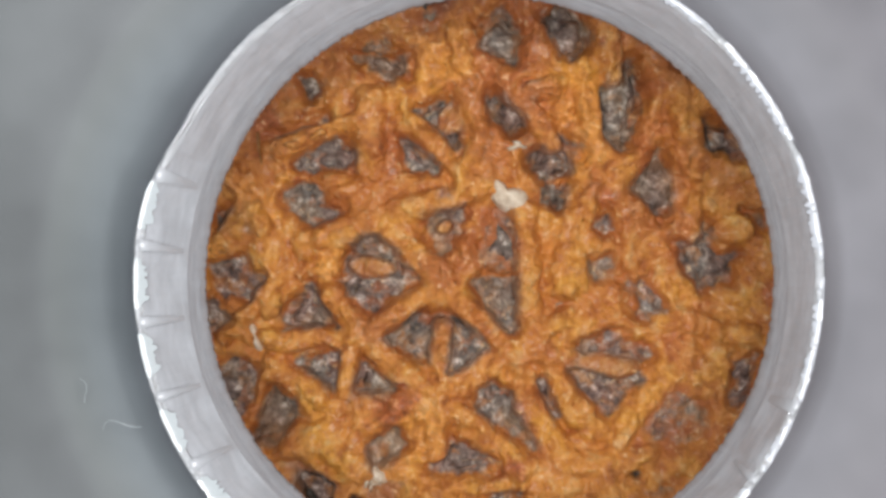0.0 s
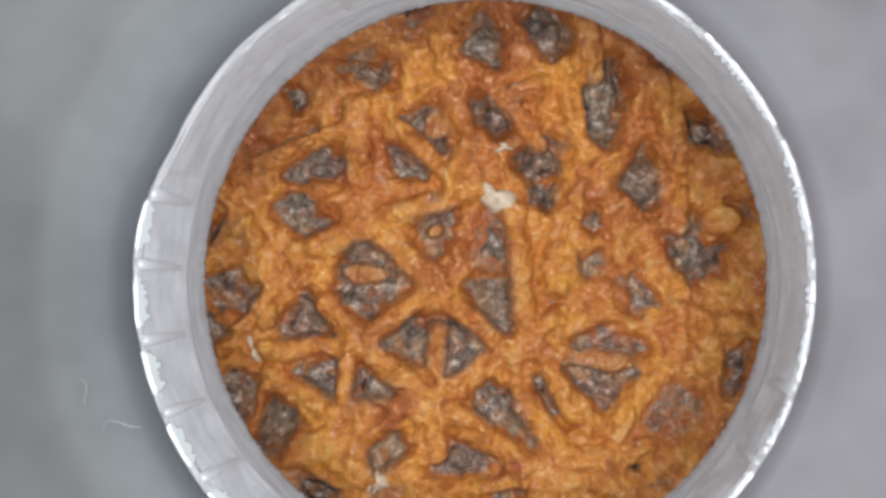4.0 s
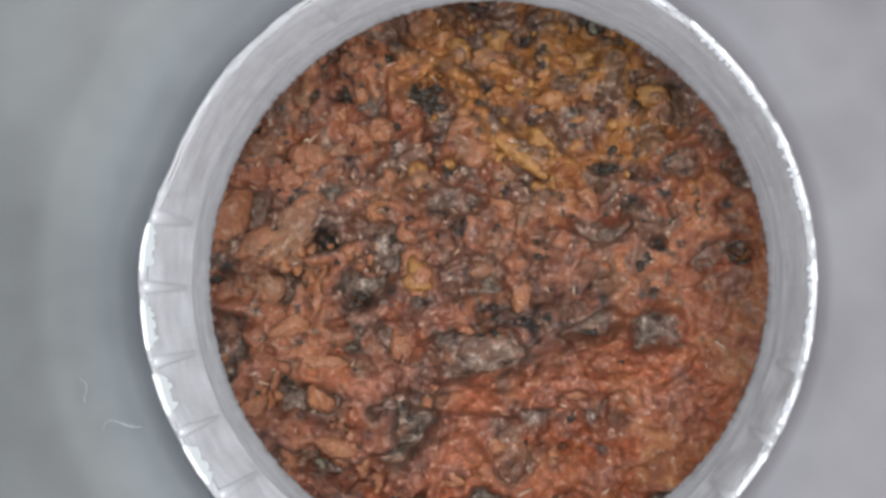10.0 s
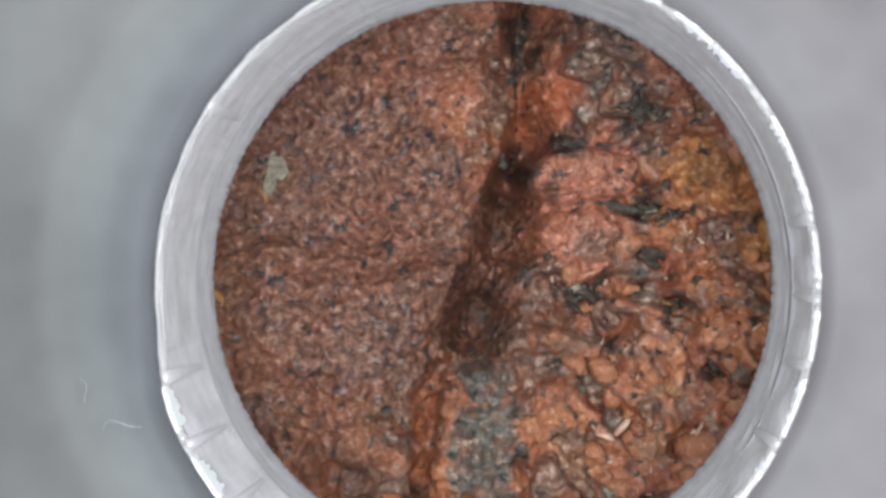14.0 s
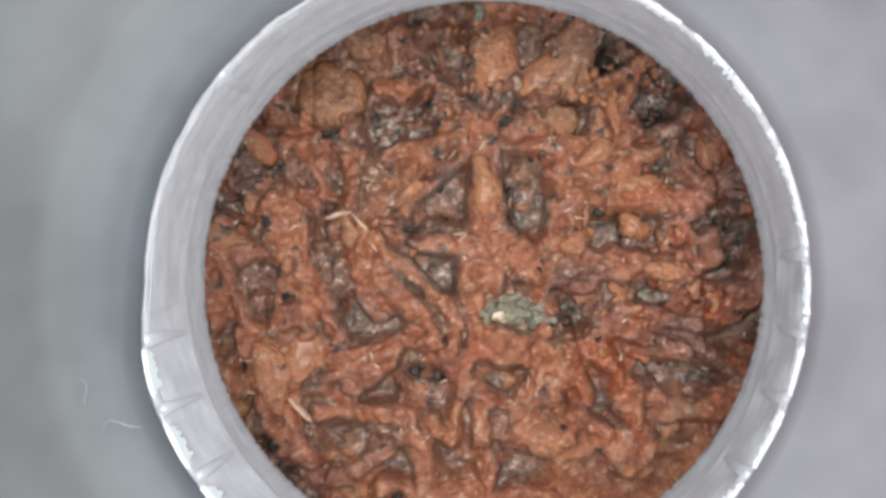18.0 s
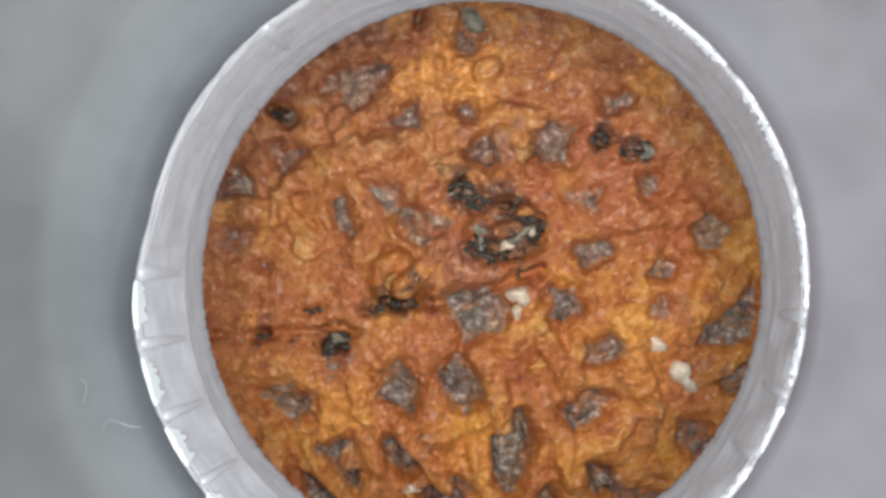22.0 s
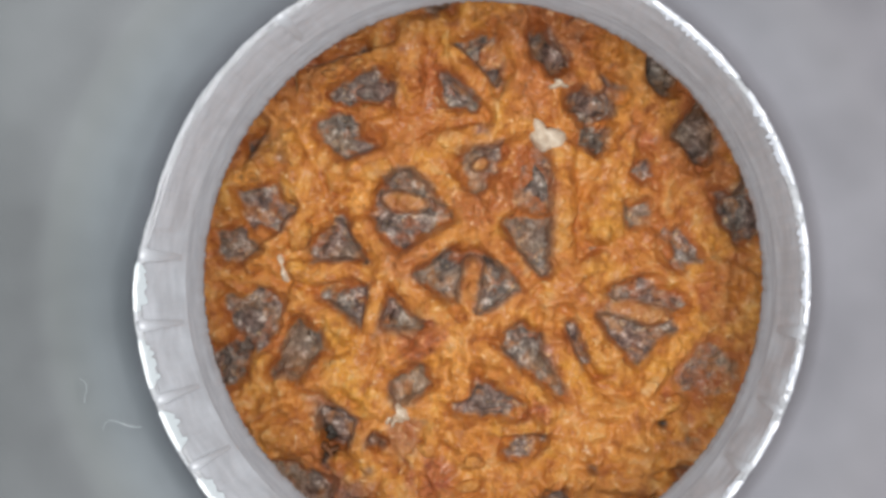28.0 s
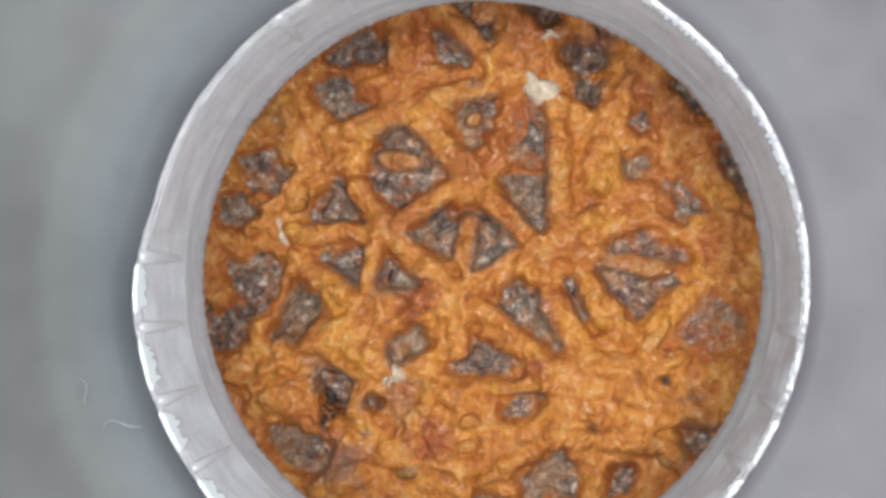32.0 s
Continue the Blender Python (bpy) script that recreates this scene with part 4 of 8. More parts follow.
pit((6.31, -9.50), (7.46, -9.21), (7.05, -10.29), (6.57, -10.51))
lump(5.98, -10.54, 1.28, 0.97, -28, 0.50, "grain", OCHRE)
crust(3.10, -9.59, 0.87, 0.51, -7, 0.05, "black_crust_or_gap", BLACK)
pit((-11.86, -1.53), (-10.85, -1.24), (-9.84, -2.36), (-11.24, -2.77))
ridge(-8.70, -7.44, -7.59, -9.09, 0.87, 0.30)
ridge(-6.68, -7.34, -4.18, -8.68, 1.00, 0.30)
ridge(-5.43, -9.80, -2.32, -12.05, 0.83, 0.30)
ridge(-2.03, -8.76, 0.15, -11.86, 0.89, 0.30)
ridge(-10.46, -8.39, -7.76, -8.04, 1.13, 0.30)
ridge(2.07, -8.53, 6.03, -8.14, 1.19, 0.30)
ridge(1.71, -9.95, 5.09, -10.16, 0.91, 0.30)
ridge(-0.59, -8.47, 1.25, -8.17, 0.53, 0.30)
ridge(-4.15, -9.30, -2.74, -12.08, 0.70, 0.30)
ridge(-5.83, -10.66, -7.03, -12.82, 0.85, 0.30)
ridge(-2.94, -7.57, -2.62, -10.02, 0.74, 0.30)
ridge(4.43, -7.21, 4.07, -9.02, 0.60, 0.30)
lump(-1.37, -9.64, 1.04, 0.62, 4, 0.40, "grain", TAN)
lump(-1.54, -10.56, 1.25, 0.71, 23, 0.42, "grain", TAN)
lump(-3.07, -9.33, 0.84, 0.54, -16, 0.40, "grain", TAN)
hump(-5.97, -12.12, 1.97, 1.09, 14, 0.50)
hump(-8.12, -9.55, 1.79, 1.34, 3, 0.50)
lump(-4.21, -8.06, 0.59, 0.97, 72, 0.35, "bare_ossicle", WHITE)
lump(-3.51, -11.52, 1.07, 0.64, 23, 0.40, "grain", OCHRE)
lump(-0.47, -11.50, 1.24, 0.50, 33, 0.40, "grain", TAN)
hump(-9.28, -8.97, 1.35, 1.13, 3, 0.45)

# orange flank
pit((2.20, 12.28), (3.92, 12.73), (4.58, 11.92), (4.42, 10.78), (2.97, 10.56), (2.44, 11.32))
pit((6.26, 12.69), (7.19, 12.92), (7.40, 11.93), (6.75, 11.08), (6.12, 11.61))
pit((7.55, 10.16), (8.61, 11.04), (9.38, 10.47), (9.09, 9.85), (7.97, 9.65))
pit((12.11, 10.84), (13.11, 12.19), (14.30, 12.99), (14.43, 11.05), (12.85, 10.55))
pit((13.16, 9.40), (14.55, 10.00), (14.34, 8.93), (13.73, 8.77))
hump(13.67, 10.22, 1.86, 0.62, 15, 0.25)
pit((11.63, 15.49), (12.49, 16.15), (13.42, 15.23), (12.94, 14.18), (11.99, 14.42))
pit((11.81, 7.53), (13.03, 7.45), (13.39, 6.40), (12.62, 5.60), (11.92, 6.51))
pit((10.25, 7.41), (10.76, 7.61), (10.73, 6.83), (10.21, 6.67))
pit((6.85, 7.93), (8.14, 8.87), (9.25, 8.46), (8.26, 7.55), (7.42, 6.91))
pit((4.68, 7.31), (5.51, 7.76), (5.94, 6.72), (5.39, 4.65), (4.48, 5.18))
pit((0.12, 6.35), (1.70, 6.65), (1.74, 5.92), (0.92, 5.11))
pit((-0.59, 9.10), (0.57, 9.69), (1.37, 8.60), (1.17, 7.64), (-0.03, 8.10))
pit((2.09, 9.77), (2.78, 10.08), (3.83, 8.36), (3.19, 7.68))
pit((-2.29, 5.77), (-1.33, 6.26), (-0.73, 5.00), (-1.23, 4.22))
pit((-3.82, 7.69), (-3.02, 8.04), (-2.98, 7.27))
pit((1.72, 4.19), (2.85, 4.91), (3.54, 4.11), (2.95, 3.44), (2.04, 3.36))
pit((2.61, 2.76), (3.21, 2.93), (3.14, 2.30), (2.75, 2.31))
pit((5.86, 3.25), (6.74, 4.18), (7.80, 3.16), (6.92, 1.87))
pit((8.19, 5.29), (9.12, 5.52), (10.68, 4.09), (9.47, 4.18))
pit((10.77, 4.33), (12.21, 4.03), (12.97, 2.66), (12.39, 2.10), (11.14, 3.38))
pit((15.01, 6.99), (16.21, 8.72), (17.62, 8.56), (17.38, 6.69), (16.15, 5.21), (15.17, 5.58))
pit((14.30, 3.01), (15.84, 3.78), (16.74, 4.21), (15.50, 2.60))
pit((15.57, 13.93), (16.53, 14.27), (16.83, 13.56))
pit((10.49, 14.15), (11.11, 13.85), (10.83, 13.35), (9.87, 13.38))
pit((7.10, 14.25), (8.28, 14.71), (8.61, 14.16), (7.52, 13.60))
pit((5.28, 18.19), (5.79, 19.04), (6.94, 18.85), (6.59, 17.58), (5.70, 17.52))
pit((-0.01, 15.62), (0.78, 16.14), (1.14, 15.35), (0.43, 14.94))
pit((2.83, 17.63), (3.90, 18.38), (4.22, 17.70), (3.56, 17.18))
pit((7.58, 20.33), (8.70, 20.23), (8.99, 19.77), (8.11, 19.55))
pit((9.23, 16.98), (10.16, 17.10), (10.31, 16.61), (9.43, 16.42))
pit((6.61, 16.34), (7.95, 16.70), (7.81, 15.75), shallow=True)
dent(4.40, 14.90, 3.22, 2.36, 14, .8)
crust(4.47, 14.05, 2.15, 0.73, 14, 0.25, "black_crust_or_gap", BLACK)
crust(3.16, 14.17, 0.99, 0.77, 34, 0.25, "black_crust_or_gap", BLACK)
crust(5.46, 15.19, 0.98, 0.86, -25, 0.30, "black_crust_or_gap", BLACK)
crust(4.65, 15.88, 0.98, 0.43, 24, 0.30, "black_crust_or_gap", BLACK)
hump(4.41, 14.86, 1.20, 0.77, 14, 0.20)
crust(4.97, 14.51, 1.50, 0.86, -6, 0.00, "black_crust_or_gap", BLACK)
lump(5.20, 15.70, 0.86, 0.51, 4, 0.25, "grain", TAN)
lump(3.31, 14.93, 0.78, 0.52, 4, 0.20, "pale_grit", GREYSTONE)
lump(5.15, 14.99, 0.64, 0.34, 24, 0.50, "pale_grit", GREYSTONE)
crust(4.95, 13.34, 1.07, 0.39, 14, 0.10, "black_crust_or_gap", BLACK)
dent(0.37, 12.80, 2.35, 2.24, 4, 1.0)
lump(0.20, 12.73, 0.98, 0.80, 23, 0.00, "grain", OCHRE)
crust(0.17, 11.87, 2.13, 0.45, 16, 0.05, "black_crust_or_gap", BLACK)
lump(0.80, 13.16, 0.48, 0.56, 63, 0.30, "pale_grit", GREYSTONE)
crust(2.43, 16.40, 0.48, 0.97, -17, 0.10, "black_crust_or_gap", BLACK)
crust(3.23, 16.01, 0.95, 0.47, 13, 0.10, "black_crust_or_gap", BLACK)
crust(9.18, 18.15, 1.33, 0.73, 15, 0.10, "black_crust_or_gap", BLACK)
crust(7.76, 18.47, 0.68, 0.51, 5, 0.10, "black_crust_or_gap", BLACK)
crust(15.06, 16.09, 1.40, 0.99, 15, 0.10, "black_crust_or_gap", BLACK)
crust(-2.11, 10.10, 1.07, 0.61, 14, 0.00, "black_crust_or_gap", BLACK)
crust(-3.03, 11.48, 0.95, 0.33, 13, 0.00, "black_crust_or_gap", BLACK)
lump(5.02, 12.42, 0.95, 0.78, -5, 0.50, "bare_ossicle", WHITE)
bar(4.93, 12.16, 4.97, 11.30, 0.47, 0.30, "bare_ossicle", WHITE)
lump(11.64, 9.43, 1.58, 0.81, -37, 0.50, "bare_ossicle", WHITE)
lump(10.51, 10.67, 0.98, 0.49, -44, 0.25, "bare_ossicle", WHITE)
lump(5.88, 9.63, 0.96, 0.52, 25, 0.40, "grain", TAN)
lump(13.88, 4.78, 0.49, 0.40, 5, 0.50, "bare_ossicle", WHITE)
lump(16.13, 6.40, 0.31, 0.31, 5, 0.50, "bare_ossicle", WHITE)
lump(1.11, 4.48, 0.32, 0.69, 83, 0.40, "bare_ossicle", WHITE)
ridge(0.71, 6.97, 2.42, 4.60, 0.81, 0.30)
ridge(3.66, 10.11, 4.73, 7.08, 0.88, 0.30)
ridge(5.77, 11.15, 7.28, 8.64, 0.87, 0.30)
ridge(9.18, 11.86, 9.92, 8.85, 1.10, 0.30)
ridge(7.00, 6.58, 8.11, 4.12, 1.06, 0.30)
ridge(3.60, 7.44, 3.99, 4.73, 0.91, 0.30)
ridge(2.52, 6.90, 1.42, 6.35, 0.68, 0.30)
ridge(10.45, 7.99, 9.83, 5.18, 1.05, 0.30)
ridge(14.01, 8.28, 14.64, 4.66, 1.01, 0.30)
ridge(9.79, 5.64, 12.08, 5.37, 0.77, 0.30)
ridge(12.13, 4.91, 14.24, 4.16, 0.77, 0.30)
ridge(-1.22, 8.83, -0.86, 6.14, 0.81, 0.30)
ridge(14.08, 15.73, 16.30, 11.80, 1.09, 0.30)
ridge(8.88, 15.25, 11.42, 15.90, 0.86, 0.30)
ridge(7.32, 10.84, 7.24, 9.08, 0.66, 0.30)
hump(9.18, 6.06, 1.12, 0.90, 5, 0.35)
hump(5.08, 3.65, 1.14, 0.91, 35, 0.30)
hump(14.68, 8.33, 1.12, 0.98, 5, 0.30)
hump(1.36, 17.12, 1.53, 1.00, 23, 0.35)
lump(4.82, 17.73, 1.30, 0.87, 75, 0.35, "grain", OCHRE)

# middle band with the long crack
pit((-11.86, 14.48), (-9.79, 14.66), (-8.60, 13.66), (-8.58, 12.53), (-8.96, 12.05), (-10.79, 13.39))
pit((-13.17, 11.17), (-12.02, 12.20), (-11.01, 11.40), (-12.85, 10.45))
pit((-11.57, 17.15), (-10.44, 18.70), (-9.45, 16.78))
pit((-8.81, 18.98), (-7.67, 18.95), (-7.37, 17.79), (-8.21, 17.14), (-8.51, 18.08))
pit((-7.53, 15.67), (-6.38, 17.23), (-5.55, 16.05), (-7.05, 15.62))
pit((-4.97, 17.96), (-3.63, 17.77), (-4.38, 16.81))
pit((-7.51, 20.09), (-5.57, 20.31), (-5.84, 19.60), (-7.17, 19.69))
pit((-5.07, 19.48), (-3.94, 19.29), (-4.23, 18.84))
crust(-4.66, 19.28, 0.80, 0.46, -14, -0.10, "black_crust_or_gap", BLACK)
pit((-7.15, 22.71), (-4.92, 23.69), (-4.80, 21.67), (-6.58, 21.77))
pit((-3.71, 22.90), (-2.21, 23.14), (-2.03, 22.02), (-3.57, 21.89))
crust(-3.71, 22.58, 0.38, 0.88, 0, -0.10, "black_crust_or_gap", BLACK)
pit((-2.85, 20.81), (0.07, 21.31), (-0.80, 20.08), (-1.67, 19.40), (-2.86, 20.23))
pit((-0.73, 18.81), (0.85, 19.72), (0.86, 18.70))
pit((-2.07, 25.43), (-0.12, 25.62), (0.18, 24.70), (-1.31, 23.93), (-2.55, 24.72))
pit((0.03, 23.01), (0.97, 23.39), (0.88, 22.36))
pit((-9.59, 25.08), (-8.01, 25.43), (-7.82, 24.31), (-9.20, 24.16))
pit((-14.14, 19.38), (-12.40, 19.62), (-12.50, 18.55), (-13.87, 18.43))
pit((-1.02, 16.35), (0.38, 16.41), (0.42, 15.43), (-0.15, 15.10))
pit((-2.28, 15.99), (-1.89, 16.01), (-1.48, 14.42), (-2.23, 14.67))
pit((-6.62, 14.68), (-5.35, 14.67), (-6.08, 13.51), (-6.74, 13.97), shallow=True)
pit((-5.43, 13.20), (-4.69, 13.33), (-4.84, 12.80))
pit((1.98, 19.70), (3.08, 19.86), (3.01, 19.17), (2.38, 19.21))
pit((0.59, 14.57), (1.90, 14.75), (1.45, 14.06))
pit((2.87, 18.39), (3.97, 18.66), (3.68, 17.47), (2.86, 17.73))
pit((2.52, 16.35), (3.21, 16.45), (2.97, 15.86))
crust(-2.49, 10.33, 2.01, 0.38, 9, -0.10, "black_crust_or_gap", BLACK)
crust(-5.71, 10.17, 1.45, 0.26, 11, -0.10, "black_crust_or_gap", BLACK)
crust(-11.14, 9.45, 1.81, 0.23, 7, -0.10, "black_crust_or_gap", BLACK)
ridge(-12.10, 15.04, -7.65, 15.03, 1.11, 0.30)
ridge(-7.53, 15.16, -4.60, 15.24, 0.91, 0.30)
ridge(-10.54, 21.29, -5.12, 21.05, 1.56, 0.40)
bar(-4.06, 23.25, -4.34, 21.29, 0.98, 0.40, "grain", TAN)
ridge(-10.00, 19.90, -5.84, 18.67, 1.00, 0.30)
lump(-7.00, 19.14, 1.21, 0.56, -29, 0.45, "grain", TAN)
ridge(-11.90, 20.74, -5.30, 24.42, 0.74, 0.30)
ridge(-12.09, 13.87, -8.93, 11.52, 1.06, 0.30)
ridge(-3.98, 16.40, 0.79, 18.33, 1.04, 0.30)
ridge(-4.35, 15.77, -3.47, 14.22, 0.55, 0.30)
ridge(-8.50, 15.43, -7.36, 17.35, 0.75, 0.30)
ridge(-9.86, 16.41, -9.02, 18.56, 0.89, 0.30)
ridge(-1.78, 18.08, -2.31, 19.17, 0.75, 0.30)
ridge(1.28, 21.63, 1.26, 17.88, 0.91, 0.30)
ridge(2.04, 24.32, 1.36, 21.42, 0.93, 0.30)
ridge(-6.31, 22.48, -8.31, 21.77, 0.65, 0.30)
hump(1.34, 21.17, 1.33, 0.89, -5, 0.40)
lump(-6.20, 24.67, 0.68, 1.32, -74, 0.45, "grain", TAN)
lump(-8.56, 22.70, 1.60, 0.78, 5, 0.40, "grain", TAN)
lump(2.01, 17.11, 1.09, 0.60, -24, 0.45, "grain", OCHRE)
crust(-3.96, 14.96, 0.46, 0.25, -44, -0.10, "black_crust_or_gap", BLACK)
hump(-1.03, 14.01, 1.65, 1.24, 18, 0.25)
hump(-3.32, 13.89, 1.46, 1.25, -2, 0.22)
hump(4.52, 18.48, 0.74, 1.64, 75, 0.40)
hump(3.55, 21.03, 1.22, 1.02, 26, 0.35)
lump(2.84, 23.08, 1.21, 1.01, -5, 0.10, "pale_grit", GREYSTONE)
lump(-11.06, 10.37, 2.72, 0.68, 7, 0.40, "grain", OCHRE)
hump(-4.47, 9.23, 4.33, 1.30, 7, 0.35)
hump(-9.24, 10.51, 2.71, 0.77, 12, 0.35)

# brick-red shoulder
pit((-5.60, 32.30), (-4.48, 32.86), (-3.34, 31.99), (-3.84, 31.08), (-5.23, 31.46))
pit((-2.97, 31.98), (-1.17, 32.17), (-1.20, 30.97), (-2.79, 30.93))
pit((-10.74, 30.72), (-9.38, 31.60), (-7.61, 31.53), (-6.70, 30.57), (-8.34, 29.70), (-10.32, 29.88))
# black flakes stand in for a dark hole
crust(-8.48, 30.85, 1.15, 0.75, -2, -0.15, "black_crust_or_gap", BLACK)
crust(-6.72, 31.90, 0.88, 0.66, 18, -0.10, "black_crust_or_gap", BLACK)
crust(-4.96, 31.83, 1.32, 0.57, -32, -0.20, "black_crust_or_gap", BLACK)
pit((-7.76, 28.40), (-6.82, 28.74), (-5.89, 28.33), (-6.87, 27.44))
pit((-5.32, 28.75), (-4.12, 28.75), (-4.61, 27.80))
pit((-9.56, 24.92), (-8.27, 25.26), (-7.79, 24.42), (-8.77, 23.85), (-9.70, 24.25))
pit((-13.28, 24.36), (-11.37, 25.02), (-11.42, 23.70))
pit((-8.39, 26.21), (-7.52, 26.34), (-7.76, 25.82))
pit((1.63, 29.14), (3.22, 29.56), (3.48, 28.41), (1.83, 28.22))
pit((1.10, 27.42), (2.42, 27.63), (2.94, 26.71), (1.50, 26.29))
crust(0.89, 26.67, 0.54, 0.54, -2, -0.05, "black_crust_or_gap", BLACK)
pit((-2.62, 25.16), (-1.05, 25.92), (0.36, 25.77), (0.19, 24.62), (-1.35, 24.01), (-2.65, 24.47))
lump(-0.56, 25.11, 0.76, 0.63, -2, 0.10, "grain", TAN)
lump(-2.57, 24.45, 0.55, 0.38, -1, 0.30, "grain", TAN)
pit((-0.93, 34.79), (1.09, 34.96), (1.55, 34.45), (-0.50, 33.61))
crust(1.17, 34.25, 0.87, 0.44, -23, 0.00, "black_crust_or_gap", BLACK)
pit((-4.43, 35.39), (-3.05, 35.71), (-3.05, 34.61))
pit((-9.13, 34.46), (-7.92, 34.69), (-7.96, 33.24), (-8.89, 33.28))
pit((-13.00, 27.92), (-11.22, 28.34), (-11.27, 27.15), (-12.66, 26.97))
pit((-13.39, 26.82), (-11.95, 27.04), (-12.22, 25.85))
pit((-16.09, 26.47), (-14.93, 26.25), (-14.25, 25.51), (-15.88, 25.30))
pit((-13.51, 29.27), (-12.09, 29.04), (-12.13, 28.06), (-13.29, 28.10))
pit((-16.00, 23.78), (-14.40, 23.54), (-13.27, 22.79), (-15.34, 22.58))
lump(-11.23, 33.60, 0.94, 1.21, 69, 0.50, "grain", OCHRE)
lump(-14.17, 28.40, 1.12, 0.94, -2, 0.45, "grain", TAN)
lump(-14.34, 27.07, 1.88, 0.98, 8, 0.45, "grain", TAN)
ridge(-15.79, 30.17, -13.13, 29.36, 0.99, 0.30)
ridge(-12.75, 25.13, -10.09, 27.15, 1.08, 0.30)
ridge(-12.41, 22.87, -9.10, 24.01, 0.99, 0.30)
ridge(-5.98, 30.87, -4.94, 29.07, 1.41, 0.30)
ridge(-11.48, 32.08, -8.82, 31.91, 1.02, 0.30)
lump(-5.91, 24.44, 0.66, 1.44, -72, 0.45, "grain", TAN)
lump(-4.49, 23.03, 0.65, 1.09, 78, 0.40, "grain", TAN)
crust(-2.17, 29.95, 0.35, 0.35, -2, 0.10, "black_crust_or_gap", BLACK)
ridge(-2.91, 27.78, 0.41, 29.63, 1.52, 0.30)
ridge(-4.73, 25.66, -2.69, 27.78, 1.31, 0.30)
ridge(-7.83, 25.31, -5.37, 26.11, 1.33, 0.30)
ridge(-4.14, 23.90, -4.45, 21.30, 1.17, 0.30)
ridge(-10.43, 21.81, -6.12, 23.50, 0.90, 0.30)
ridge(0.09, 23.39, -0.41, 21.72, 1.06, 0.30)
hump(-0.94, 33.45, 1.53, 0.87, 18, 0.40)
hump(-8.84, 35.59, 1.80, 0.90, -23, 0.40)
hump(-7.04, 35.97, 1.80, 1.13, 59, 0.40)
hump(-15.36, 22.18, 1.36, 1.00, 38, 0.40)
ridge(-14.25, 21.91, -10.59, 23.16, 1.36, 0.30)
pit((-19.65, 32.15), (-18.39, 31.79), (-18.31, 30.42), (-19.48, 30.34))
bar(-20.14, 32.99, -20.30, 30.39, 1.04, 0.45, "grain", TAN)
bar(-20.65, 29.79, -19.86, 28.58, 1.03, 0.45, "grain", TAN)
pit((-16.81, 29.54), (-15.62, 29.63), (-15.82, 28.26), (-16.98, 28.44))
ridge(-17.51, 30.41, -17.80, 28.49, 1.03, 0.30)
pit((-14.70, 32.72), (-13.66, 32.83), (-12.73, 31.33), (-13.93, 31.03))
bar(-15.49, 34.05, -16.02, 31.93, 0.91, 0.40, "grain", TAN)
lump(-17.05, 33.52, 1.08, 1.51, -9, 0.40, "grain", TAN)
pit((-23.13, 29.62), (-21.97, 29.49), (-22.17, 28.12), (-23.07, 28.25))
pit((-18.44, 27.17), (-17.57, 26.86), (-17.93, 25.95))
lump(-23.13, 26.45, 0.69, 0.65, -9, 0.50, "grain", TAN)
pit((-15.49, 26.73), (-13.65, 26.72), (-14.00, 25.80), (-15.55, 26.03))
crust(-15.05, 26.44, 1.08, 0.56, 2, -0.10, "black_crust_or_gap", BLACK)
pit((-13.03, 28.55), (-10.77, 28.47), (-11.21, 26.92), (-12.97, 27.18))
crust(-12.20, 27.99, 1.30, 0.43, -18, -0.15, "black_crust_or_gap", BLACK)
pit((-16.09, 24.17), (-14.51, 24.20), (-13.31, 22.86), (-15.54, 23.15))
crust(-14.97, 24.00, 0.87, 0.57, 22, -0.10, "black_crust_or_gap", BLACK)
pit((-12.78, 25.00), (-11.01, 25.22), (-11.21, 23.84), (-12.70, 24.50))
pit((-9.44, 25.39), (-7.97, 25.43), (-7.43, 24.21), (-9.23, 24.21))
pit((-7.35, 22.44), (-5.12, 22.61), (-4.82, 21.66), (-6.59, 21.41))
pit((-14.18, 19.16), (-12.51, 19.63), (-12.60, 18.64), (-14.02, 18.40))
pit((-11.19, 18.26), (-9.77, 18.35), (-9.51, 16.92), (-11.31, 17.10))
pit((-21.91, 21.97), (-20.62, 21.59), (-20.73, 20.62), (-22.05, 20.84))
pit((-20.79, 23.57), (-19.35, 23.83), (-19.25, 23.06))
pit((-18.22, 23.17), (-17.24, 23.28), (-16.92, 22.48))
pit((-15.38, 21.61), (-14.17, 21.69), (-14.53, 20.75))
pit((-10.85, 31.49), (-9.25, 31.73), (-8.98, 30.34), (-10.55, 30.31))
crust(-8.59, 31.04, 1.29, 1.08, -8, -0.10, "black_crust_or_gap", BLACK)
pit((-5.99, 29.02), (-4.60, 29.07), (-4.52, 28.10))
ridge(-21.80, 25.92, -19.28, 25.28, 1.38, 0.30)
ridge(-15.43, 30.47, -12.94, 29.58, 0.86, 0.30)
bar(-12.07, 31.78, -12.01, 30.46, 0.95, 0.40, "grain", TAN)
ridge(-14.90, 27.41, -13.00, 27.71, 0.95, 0.30)
ridge(-12.57, 25.37, -10.49, 26.90, 1.12, 0.30)
ridge(-21.06, 22.28, -19.36, 21.97, 1.17, 0.30)
ridge(-15.04, 19.86, -12.49, 20.53, 1.19, 0.30)
hump(-14.15, 22.09, 1.40, 0.92, 12, 0.40)
ridge(-17.26, 23.46, -16.70, 21.03, 1.19, 0.30)
ridge(-12.27, 18.98, -10.37, 19.84, 1.10, 0.30)
ridge(-10.10, 27.35, -10.09, 25.59, 0.95, 0.30)
